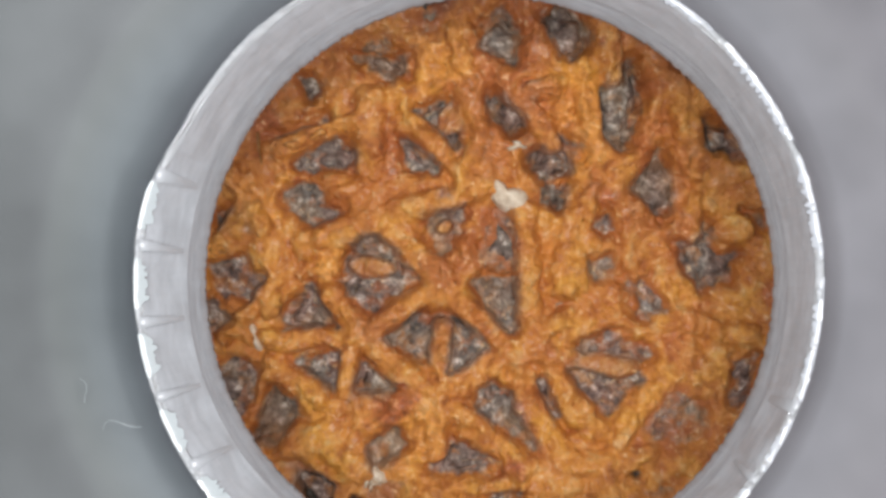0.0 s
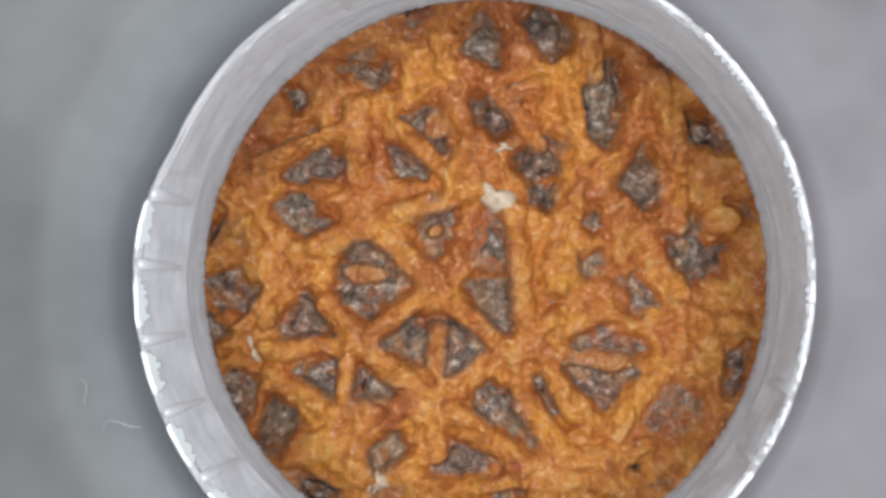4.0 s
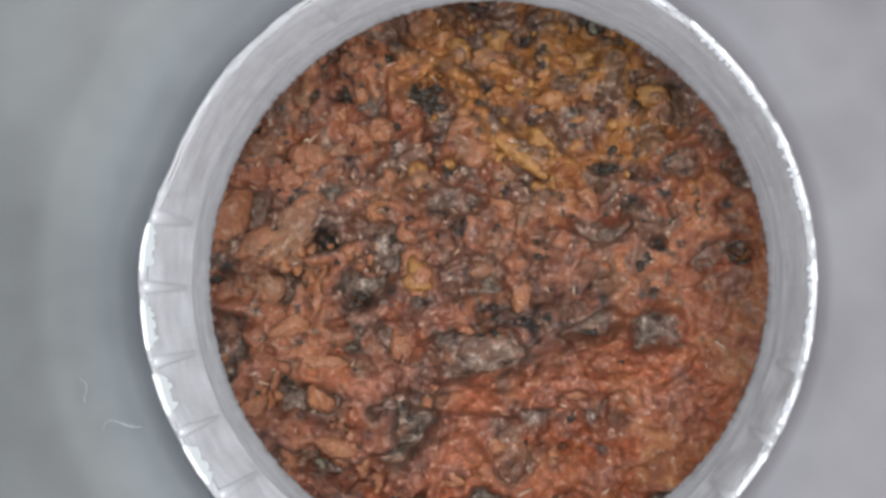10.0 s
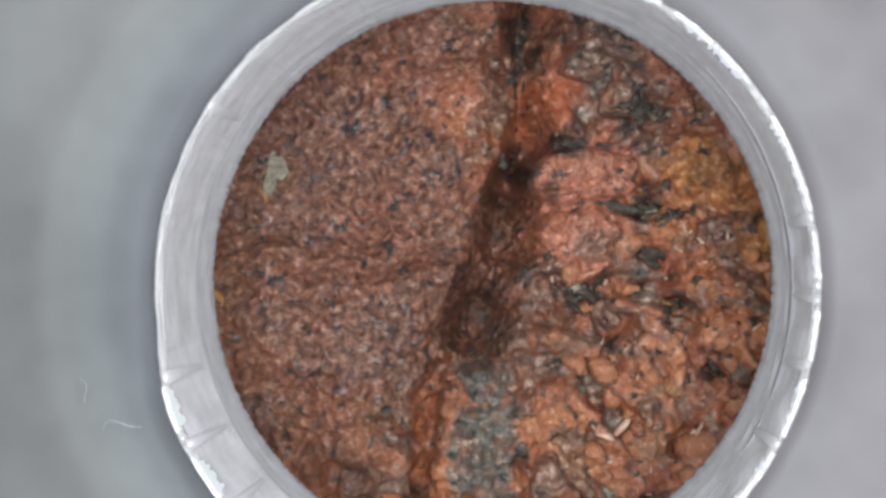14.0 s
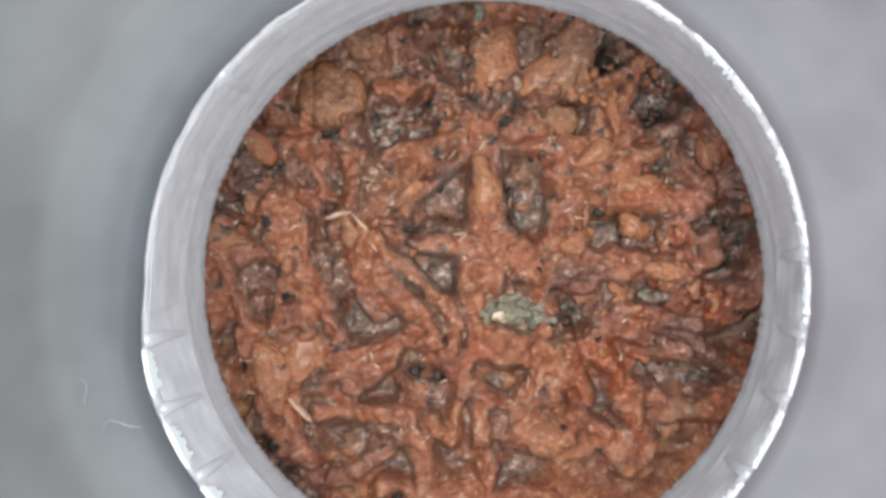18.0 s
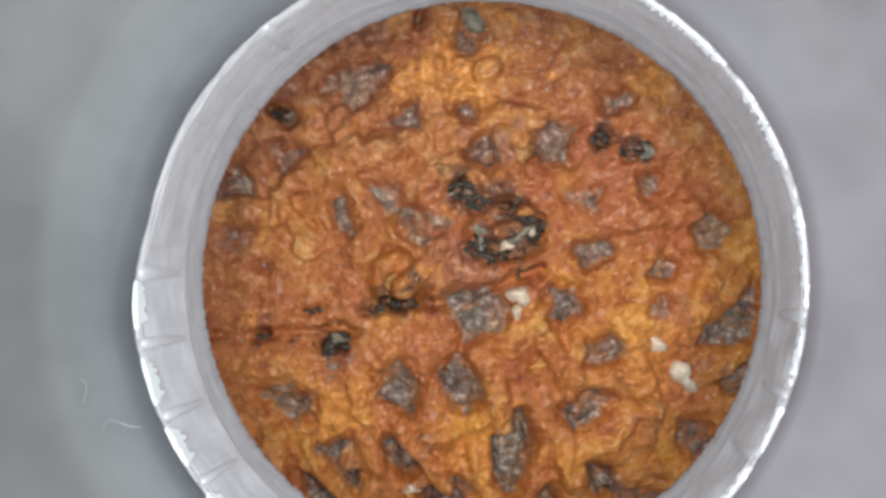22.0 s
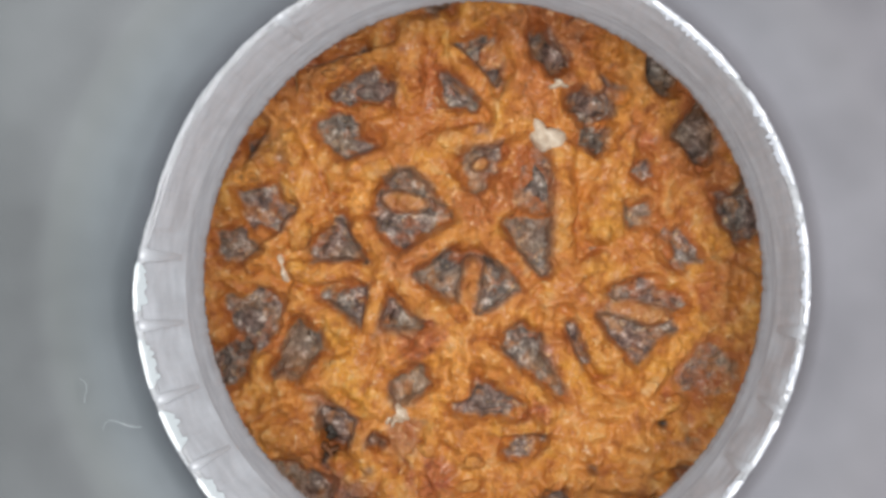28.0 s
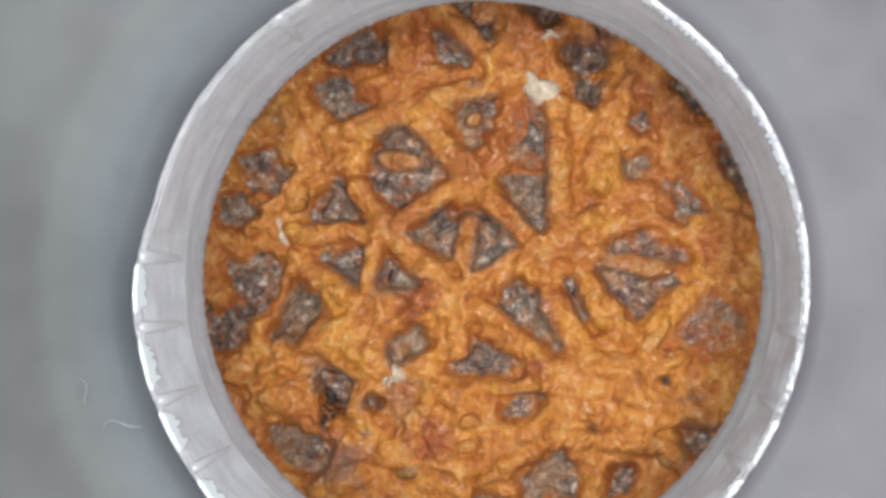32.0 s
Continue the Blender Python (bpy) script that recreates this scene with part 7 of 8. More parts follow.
bar(-17.61, 38.79, -16.72, 39.35, 0.93, 0.45, "ossicle", TAN)
bar(-15.74, 38.91, -14.57, 38.38, 0.97, 0.45, "ossicle", TAN)
bar(-11.48, 33.97, -10.77, 33.44, 0.88, 0.45, "ossicle", TAN)
bar(-18.07, 28.65, -17.34, 29.32, 0.97, 0.45, "ossicle", TAN)
bar(-11.34, 37.45, -10.63, 37.77, 0.75, 0.45, "ossicle", TAN)
patch(-12.46, 45.96, 1.46, 1.04, -7)
patch(-15.47, 44.00, 2.71, 1.46, -47)
patch(-14.88, 42.01, 1.67, 1.25, -7)
patch(-17.84, 41.75, 1.46, 1.46, -7)
patch(-15.31, 40.16, 1.88, 1.25, -7)
patch(-11.47, 38.82, 2.29, 1.67, -7)
patch(-13.16, 35.48, 2.08, 1.67, -37)
patch(-9.85, 36.71, 2.08, 1.25, -7)
patch(-6.35, 34.59, 2.29, 1.67, -7)
patch(-3.96, 35.12, 2.08, 1.04, -37)
patch(-1.25, 37.92, 1.88, 1.25, -7)
patch(-6.92, 38.02, 1.88, 1.46, -47)
patch(-4.80, 39.65, 1.88, 1.25, -7)
patch(-6.40, 40.28, 1.25, 1.04, -7)
patch(-17.13, 33.54, 2.08, 1.88, -8)
patch(-13.03, 33.20, 1.25, 1.67, -8)
patch(-18.27, 39.90, 1.67, 1.25, -7)
patch(-8.78, 43.15, 1.04, 1.25, -8)
patch(-8.17, 44.56, 2.08, 1.04, -8)
patch(-1.13, 42.13, 2.50, 1.25, -8)
patch(-4.63, 45.97, 2.29, 1.25, -8)
patch(-14.08, 31.50, 2.50, 1.67, -8)
fleck(-15.06, 45.54, 0.75, 0.58, -7)
fleck(-14.68, 43.58, 0.79, 0.67, -7)
fleck(-3.79, 37.79, 0.92, 0.38, -7)
fleck(-1.91, 34.64, 0.58, 0.54, -7)
fleck(-14.47, 34.99, 0.67, 0.50, -7)
fleck(-10.96, 41.09, 1.46, 0.83, -7)
fleck(-8.72, 45.27, 0.92, 0.75, -8)
fleck(-10.70, 38.25, 0.71, 0.38, -7)
fleck(-14.17, 40.86, 0.92, 0.63, -7)
fleck(-4.08, 43.58, 0.83, 0.50, -8)
fleck(-5.69, 40.83, 0.83, 0.63, -8)
fleck(-6.20, 46.82, 0.29, 1.46, -8)
fleck(-16.71, 44.15, 0.83, 0.42, -7)
fleck(-9.38, 33.96, 0.83, 0.33, -8)
fleck(-12.77, 40.25, 0.83, 0.42, -7)
ridge(-14.92, 38.21, -12.74, 38.77, 0.63, 0.38)
ridge(-14.24, 36.87, -12.49, 37.47, 0.71, 0.38)
ridge(-9.13, 40.43, -6.30, 37.94, 0.71, 0.38)
ridge(-5.91, 36.21, -7.45, 37.24, 0.63, 0.38)
ridge(-15.36, 34.54, -13.21, 35.08, 0.71, 0.38)
ridge(-13.99, 42.33, -11.93, 41.85, 0.92, 0.38)
ridge(-15.96, 43.42, -15.34, 41.65, 0.71, 0.38)
ridge(-13.00, 43.48, -11.43, 42.43, 0.71, 0.38)
ridge(-10.59, 42.32, -9.00, 41.47, 0.71, 0.38)
ridge(-8.08, 42.00, -6.88, 41.41, 0.71, 0.38)
ridge(-6.86, 35.49, -3.48, 34.01, 0.83, 0.38)
ridge(-5.02, 33.59, -2.06, 33.62, 0.92, 0.38)
bar(-18.65, 37.14, -18.53, 34.74, 1.21, 0.45, "ossicle", TAN)
bar(-18.01, 34.63, -15.22, 36.01, 1.29, 0.45, "ossicle", TAN)
bar(-17.78, 38.96, -16.75, 38.95, 0.96, 0.45, "ossicle", TAN)
bar(-16.15, 38.43, -14.94, 38.83, 1.00, 0.45, "ossicle", TAN)
bar(-11.42, 37.23, -10.87, 37.92, 0.92, 0.45, "ossicle", TAN)
bar(-9.63, 38.85, -8.30, 38.30, 1.13, 0.45, "ossicle", TAN)
bar(-11.31, 33.50, -10.77, 34.19, 0.83, 0.45, "ossicle", TAN)
bar(-13.33, 36.20, -12.34, 36.54, 0.83, 0.45, "ossicle", TAN)
bar(-8.43, 36.62, -7.36, 36.10, 0.75, 0.45, "ossicle", TAN)
bar(-6.94, 36.49, -6.26, 35.90, 0.75, 0.45, "ossicle", TAN)
bar(-9.92, 39.59, -8.75, 39.82, 0.75, 0.45, "ossicle", TAN)
bar(-14.05, 39.97, -13.54, 39.32, 0.75, 0.45, "ossicle", TAN)
bar(-16.18, 36.59, -14.82, 37.06, 0.75, 0.45, "ossicle", TAN)
bar(-12.03, 35.94, -11.35, 35.06, 0.75, 0.45, "ossicle", TAN)
bar(-4.92, 37.11, -4.25, 36.22, 0.75, 0.45, "ossicle", TAN)
bar(-9.47, 33.88, -8.25, 34.11, 0.83, 0.45, "ossicle", TAN)
bar(-12.10, 37.46, -12.59, 38.08, 0.71, 0.45, "ossicle", TAN)
bar(-14.66, 38.69, -13.76, 39.01, 0.71, 0.45, "ossicle", TAN)
patch(-17.20, 44.06, 1.65, 1.44, -15)
patch(-15.06, 42.80, 1.24, 2.47, -55)
patch(-12.60, 45.26, 1.86, 1.65, -15)
patch(-17.61, 41.73, 1.86, 1.24, -15)
patch(-15.40, 40.03, 1.44, 1.86, -45)
patch(-15.19, 53.41, 2.27, 1.24, -14)
patch(-14.58, 51.52, 1.86, 1.24, -15)
patch(-20.66, 42.80, 2.47, 1.24, -16)
patch(-15.75, 46.11, 1.24, 0.82, -15)
patch(-19.53, 45.36, 1.24, 1.24, -15)
fleck(-18.10, 44.86, 1.24, 0.95, -15)
fleck(-15.16, 45.62, 0.66, 0.54, -15)
fleck(-14.60, 43.68, 0.87, 0.62, -15)
fleck(-17.24, 50.64, 1.53, 0.58, -15)
fleck(-14.97, 47.40, 2.68, 0.45, -15)
fleck(-14.69, 51.07, 1.86, 0.62, -15)
fleck(-14.37, 49.72, 1.24, 0.58, -15)
fleck(-19.01, 49.79, 0.62, 1.24, -15)
fleck(-14.11, 52.48, 1.24, 0.41, -15)
fleck(-17.17, 54.25, 0.82, 0.49, -14)
fleck(-13.09, 46.84, 1.86, 0.29, -15)
fleck(-18.13, 48.94, 1.24, 0.25, -15)
fleck(-17.08, 45.35, 1.03, 0.41, -15)
fleck(-14.21, 41.02, 0.82, 0.54, -15)
fleck(-17.54, 42.82, 0.82, 0.41, -15)
ridge(-15.75, 42.77, -14.60, 38.93, 0.62, 0.38)
ridge(-16.70, 42.59, -15.54, 38.76, 0.62, 0.38)
ridge(-19.59, 41.85, -17.90, 38.33, 0.62, 0.38)
ridge(-13.94, 43.61, -12.84, 41.09, 0.62, 0.38)
ridge(-21.10, 41.18, -19.71, 38.18, 0.62, 0.38)
ridge(-12.36, 43.63, -11.35, 41.58, 0.70, 0.38)
ridge(-19.50, 43.80, -18.37, 43.05, 0.70, 0.38)
ridge(-16.88, 44.41, -15.52, 43.60, 0.62, 0.38)
ridge(-15.34, 54.54, -13.28, 52.27, 0.70, 0.38)
bar(-18.12, 41.42, -17.70, 40.68, 0.78, 0.45, "ossicle", TAN)
bar(-15.93, 41.25, -15.50, 40.51, 0.78, 0.45, "ossicle", TAN)
bar(-16.24, 43.13, -16.03, 42.39, 0.74, 0.45, "ossicle", TAN)
bar(-15.48, 38.95, -15.05, 38.20, 0.82, 0.45, "ossicle", TAN)
bar(-13.45, 39.87, -13.25, 38.85, 0.82, 0.45, "ossicle", TAN)
bar(-13.60, 41.49, -13.19, 40.77, 0.74, 0.45, "ossicle", TAN)
bar(-17.80, 39.35, -17.39, 38.64, 0.74, 0.45, "ossicle", TAN)
bar(-19.52, 39.76, -18.77, 39.10, 0.74, 0.45, "ossicle", TAN)
bar(-11.33, 43.99, -10.91, 43.28, 0.74, 0.45, "ossicle", TAN)
bar(-13.78, 42.42, -13.43, 41.82, 0.74, 0.45, "ossicle", TAN)
bar(-16.47, 38.06, -15.68, 37.37, 0.82, 0.45, "ossicle", TAN)
bar(-19.11, 38.23, -18.23, 37.99, 0.82, 0.45, "ossicle", TAN)
bar(-19.30, 42.98, -18.55, 42.32, 0.74, 0.45, "ossicle", TAN)

# ---- pits and strips of the red shoulder and the orange flank ----
patch(-8.64, 24.80, 1.49, 0.85, -2)
patch(-8.70, 22.96, 1.49, 0.85, -2)
patch(-6.08, 22.42, 2.34, 1.28, -3)
patch(-2.85, 22.48, 1.49, 1.28, -3)
patch(0.51, 22.73, 1.06, 1.06, -3)
patch(2.74, 22.39, 1.28, 1.49, -3, True)
patch(-1.85, 20.59, 2.56, 1.28, -3)
patch(0.15, 19.01, 1.49, 0.85, -2)
patch(-4.64, 19.21, 1.70, 0.64, -2)
patch(-5.70, 20.12, 2.13, 0.64, -2)
patch(-10.41, 17.76, 1.70, 1.92, -2)
patch(-8.17, 18.14, 2.13, 1.28, -57)
patch(-6.45, 16.45, 1.92, 1.06, -1)
patch(-4.47, 17.48, 1.28, 1.06, -2)
patch(-10.09, 13.55, 3.19, 1.92, -31)
patch(-12.19, 11.57, 2.13, 1.49, -1)
patch(-6.07, 14.17, 1.49, 1.06, -0, True)
patch(-2.01, 15.19, 1.28, 1.49, -1, True)
patch(-0.16, 15.89, 1.49, 1.28, -1)
patch(1.42, 14.31, 1.70, 0.85, -1, True)
patch(3.30, 17.56, 1.06, 1.70, -2, True)
patch(2.57, 19.13, 1.06, 0.85, -2)
patch(-13.49, 19.06, 1.70, 0.85, -1)
patch(2.61, 11.79, 1.70, 1.28, -1)
patch(3.83, 11.77, 1.28, 1.49, -1, True)
patch(0.17, 8.78, 1.92, 1.70, -0, True)
patch(2.23, 9.64, 1.28, 1.70, -1, True)
patch(-10.88, 10.09, 1.28, 0.85, -0, True)
patch(-13.97, 12.05, 1.06, 1.06, -1)
patch(-4.26, 8.27, 1.70, 0.64, 1, True)
fleck(-12.68, 10.41, 0.72, 0.43, -1)
fleck(-2.11, 10.29, 1.28, 0.55, 1)
fleck(-4.64, 19.21, 0.64, 0.43, -2)
fleck(-5.70, 20.01, 1.28, 0.21, -2)
ridge(-7.35, 24.00, -6.03, 24.37, 0.77, 0.30)
ridge(-1.10, 24.12, 0.35, 23.82, 1.28, 0.30)
ridge(-2.18, 23.31, -1.81, 21.99, 1.06, 0.30)
ridge(-9.68, 19.94, -11.56, 16.91, 0.85, 0.30)
ridge(-8.81, 19.04, -9.34, 16.19, 0.85, 0.30)
ridge(-7.54, 16.81, -7.13, 15.70, 0.72, 0.30)
ridge(-10.69, 16.00, -8.90, 15.96, 0.77, 0.30)
ridge(-7.13, 15.49, -5.38, 15.46, 0.72, 0.30)
ridge(-4.51, 15.87, -3.28, 14.36, 0.64, 0.30)
ridge(-1.97, 16.87, -1.17, 16.01, 0.77, 0.30)
ridge(-10.74, 14.67, -13.86, 15.19, 0.85, 0.30)
ridge(0.59, 12.44, 1.81, 14.09, 0.85, 0.30)
ridge(-1.32, 17.70, -2.78, 17.53, 0.85, 0.30)
ridge(1.58, 23.54, 1.72, 22.45, 1.06, 0.30)
ridge(3.97, 19.39, 5.35, 19.13, 0.85, 0.30)
ridge(3.92, 18.36, 4.66, 16.90, 0.77, 0.30)
patch(-0.30, 34.35, 1.97, 1.09, -2)
patch(-3.76, 35.35, 1.97, 1.09, -2)
patch(-5.18, 32.53, 2.41, 1.53, -2)
patch(-2.15, 31.77, 1.53, 1.31, -2)
patch(-3.95, 30.30, 1.75, 0.87, -2)
patch(-6.63, 28.43, 1.31, 1.31, -2)
patch(-4.67, 28.59, 1.31, 1.53, -2)
patch(-7.65, 30.64, 2.62, 1.97, -2)
patch(-10.04, 30.93, 1.75, 1.53, -2)
patch(-12.60, 35.21, 1.75, 1.53, -2)
patch(-12.45, 31.23, 2.19, 1.97, -2)
patch(-11.86, 28.81, 1.97, 0.87, -2)
patch(-11.90, 27.71, 1.75, 1.09, -2)
patch(-12.59, 26.64, 1.53, 1.31, -2)
patch(-14.72, 28.46, 1.31, 1.53, -2)
patch(-15.25, 26.06, 1.75, 0.87, -2)
patch(-8.50, 24.55, 1.53, 1.31, -1)
patch(-0.96, 25.31, 2.41, 1.31, -1)
patch(-2.46, 24.69, 1.31, 1.09, -0)
patch(2.64, 29.03, 1.31, 1.09, -2, True)
patch(1.87, 27.15, 1.75, 1.09, -1, True)
patch(0.36, 29.96, 0.87, 0.44, -2, True)
patch(1.57, 37.37, 1.31, 1.31, -2)
patch(-0.59, 38.11, 2.19, 0.87, -2)
patch(-4.73, 38.97, 1.31, 1.09, -3)
patch(-6.02, 40.16, 1.09, 0.87, -3)
patch(-6.20, 34.77, 1.75, 1.31, -2)
patch(-7.74, 35.04, 1.53, 1.31, -2)
patch(-10.06, 40.12, 1.31, 1.09, -2)
patch(-11.80, 24.41, 1.31, 1.09, -2)
fleck(-13.73, 33.02, 0.87, 0.44, -2)
fleck(1.22, 34.18, 0.96, 0.52, -2)
fleck(-1.92, 34.84, 0.79, 0.48, -2)
fleck(-14.93, 35.28, 0.79, 0.57, -2)
fleck(-9.88, 38.16, 0.87, 0.44, -2)
fleck(-10.52, 29.64, 1.09, 0.39, -2)
fleck(-6.95, 31.93, 1.09, 0.44, -2)
fleck(-2.24, 29.82, 0.44, 0.35, -2)
fleck(0.65, 36.30, 0.87, 0.44, -2)
fleck(-5.81, 27.00, 0.44, 0.31, -1)
fleck(-8.41, 30.77, 0.48, 0.39, -2)
fleck(1.00, 26.49, 0.52, 0.44, -1)
ridge(-15.76, 30.24, -14.03, 29.53, 0.87, 0.30)
ridge(-15.94, 32.43, -14.83, 33.06, 1.09, 0.30)
ridge(-5.79, 33.87, -1.61, 34.39, 0.87, 0.30)
ridge(-10.10, 29.19, -6.39, 29.07, 1.09, 0.30)
ridge(-3.14, 28.98, -1.12, 30.65, 0.87, 0.30)
ridge(-11.05, 27.03, -10.30, 23.48, 0.96, 0.30)
ridge(-9.72, 27.43, -8.47, 25.64, 0.87, 0.30)
ridge(-3.22, 26.83, -0.41, 27.62, 1.09, 0.30)
ridge(-3.26, 25.97, 0.52, 25.50, 0.79, 0.30)
ridge(-14.54, 27.36, -12.78, 27.52, 0.87, 0.30)
patch(8.16, 19.99, 1.51, 1.08, 3)
patch(3.57, 17.85, 1.30, 1.73, 2, True)
patch(5.90, 18.15, 1.73, 1.95, 3, True)
patch(3.00, 16.32, 1.30, 1.08, 2, True)
patch(0.20, 15.79, 1.30, 1.08, 2, True)
patch(1.33, 15.18, 1.73, 1.08, 2, True)
patch(7.61, 14.20, 1.73, 1.08, 3, True)
patch(10.37, 13.71, 1.30, 0.87, 3)
patch(12.39, 14.90, 1.73, 1.95, 3, True)
patch(3.45, 11.62, 2.16, 1.73, 3)
patch(6.46, 11.99, 1.30, 1.51, 3)
patch(8.32, 10.43, 1.73, 1.08, 3)
patch(10.62, 12.09, 0.87, 0.65, 3, True)
patch(0.26, 8.56, 1.95, 1.95, 3, True)
patch(2.68, 9.15, 1.30, 2.16, 3, True)
patch(8.09, 7.81, 1.95, 1.30, 2, True)
patch(13.62, 11.46, 1.73, 1.95, 3)
patch(13.83, 9.55, 1.51, 0.87, 3)
patch(5.04, 6.28, 1.08, 2.60, 2, True)
patch(0.78, 5.83, 1.73, 1.08, 3)
patch(-1.84, 5.66, 1.30, 1.30, 4)
patch(-2.38, 4.21, 1.30, 1.08, 4)
patch(2.65, 4.29, 1.51, 1.30, 3, True)
patch(10.64, 7.21, 0.87, 1.08, 2)
patch(12.31, 6.58, 1.51, 1.95, 3, True)
patch(8.99, 5.01, 2.60, 1.08, -28)
patch(6.59, 3.01, 1.51, 1.95, 2)
patch(12.14, 3.24, 1.30, 1.51, 3, True)
patch(15.26, 6.95, 1.30, 2.60, 3, True)
patch(2.49, 2.63, 0.87, 0.65, 3, True)
fleck(14.92, 15.92, 1.30, 0.61, 4)
fleck(8.01, 18.47, 1.08, 0.43, 3)
fleck(-2.28, 10.08, 1.30, 0.52, 4)
fleck(2.76, 16.85, 0.87, 0.43, 2)
ridge(11.61, 11.15, 12.56, 12.96, 0.78, 0.30)
ridge(12.47, 9.38, 13.97, 10.36, 0.74, 0.30)
ridge(1.22, 17.12, 2.53, 17.16, 0.95, 0.30)
ridge(7.31, 9.15, 9.54, 9.25, 0.87, 0.30)
ridge(9.73, 7.18, 7.55, 5.91, 0.78, 0.30)

# ---- torn lower end of the arm ----
patch(-6.90, -8.46, 2.96, 1.48, 3)
patch(-8.09, -11.09, 3.17, 1.48, 4)
patch(1.73, -11.66, 2.33, 1.69, 4)
patch(6.81, -10.16, 1.90, 1.48, 3)
patch(4.06, -11.72, 1.27, 1.48, 3)
patch(-1.11, -12.89, 1.90, 0.85, 4)
patch(-10.82, -6.70, 1.06, 1.69, 2)
patch(7.15, -6.32, 2.54, 2.33, 2, True)
patch(0.58, -8.24, 1.27, 0.85, 3, True)
patch(-6.89, -12.91, 1.69, 0.63, 4, True)
patch(-2.81, 4.04, 2.33, 0.63, -0, True)
fleck(-6.73, -9.56, 0.63, 1.06, 4)
fleck(3.08, -9.58, 1.06, 0.34, 3)
fleck(-7.03, -10.28, 0.76, 0.34, 4)
fleck(5.65, -7.80, 0.63, 0.30, 2)
ridge(-4.42, -9.69, -0.17, -10.14, 0.97, 0.30)
ridge(2.04, -8.99, 7.48, -8.73, 1.18, 0.30)
ridge(-9.52, -9.68, -7.56, -8.71, 0.85, 0.30)
ridge(-0.14, -11.17, 0.87, -10.48, 0.85, 0.30)
ridge(5.51, -10.13, 6.74, -11.18, 0.76, 0.30)
ridge(-9.05, -13.69, -6.02, -12.84, 0.85, 0.30)
ridge(-5.67, -10.93, -0.96, -11.43, 0.76, 0.30)
ridge(-4.49, -8.32, -2.59, -7.38, 0.76, 0.30)
ridge(-2.72, -9.47, -1.55, -12.30, 0.72, 0.30)
ridge(-5.74, -9.67, -5.36, -8.37, 0.72, 0.30)
ridge(2.70, -10.38, 5.48, -9.02, 0.85, 0.30)
bar(-8.92, 5.27, -8.75, 3.87, 0.14, 0.35, "strand", OCHRE)
bar(-4.37, -8.10, -4.26, -8.52, 0.30, 0.40, "bare_ossicle", WHITE)

# ---- loose grains and crusts too many to name singly ----
def scatter(count, cx, cy, rx, ry, low, big, name, material, high, seed):
    rnd = np.random.RandomState(seed)
    for k in range(count):
        a, r = 2 * math.pi * rnd.rand(), math.sqrt(rnd.rand())
        size = low + (big - low) * rnd.rand() ** 2
        lump(cx + rx * r * math.cos(a), cy + ry * r * math.sin(a), size * (0.8 + 0.8 * rnd.rand()), size, 360 * rnd.rand(), high * (0.6 + 0.8 * rnd.rand()), name, material, 0.2, "", 0.6)


scatter(44, -6.0, 41.5, 5.5, 5.0, 0.2, 0.55, "grain", OCHRE, 0.30, 1)
scatter(42, -8.0, 39.0, 9.0, 8.0, 0.15, 0.5, "black_crust_or_gap", BLACK, 0.12, 2)
scatter(60, -13.0, 39.0, 8.0, 6.0, 0.25, 0.7, "grain", TAN, 0.35, 3)
scatter(24, -12.0, 29.0, 9.0, 5.0, 0.15, 0.45, "black_crust_or_gap", BLACK, 0.12, 4)
scatter(18, -16.0, 47.0, 5.0, 7.0, 0.15, 0.5, "black_crust_or_gap", BLACK, 0.12, 6)
scatter(34, -11.5, 26.5, 7.5, 6.5, 0.3, 0.85, "grain", TAN, 0.16, 9)
scatter(16, -23.0, 29.0, 8.0, 6.5, 0.3, 0.8, "grain", TAN, 0.2, 10)
scatter(16, -20.0, 27.0, 8.0, 8.0, 0.15, 0.45, "black_crust_or_gap", BLACK, 0.10, 7)


def glint_dashes(count, seed, xs, ys):
    """Thin pale bars laid over the disc in place of its glints."""
    rnd = np.random.RandomState(seed)
    for k in range(count):
        x, y, a = xs[0] + (xs[1] - xs[0]) * rnd.rand(), ys[0] + (ys[1] - ys[0]) * rnd.rand(), 6.28 * rnd.rand()
        half = 0.12 + 0.22 * rnd.rand() ** 2
        bar(x - half * math.cos(a), y - half * math.sin(a), x + half * math.cos(a), y + half * math.sin(a), 0.08 + 0.06 * rnd.rand(), 0.14, "glint_dash", STRAND_GLINT)


glint_dashes(90, 31, (-19, -1), (33, 47))
glint_dashes(70, 32, (-31, -12), (22, 36))
glint_dashes(30, 33, (-12, 4), (20, 33))


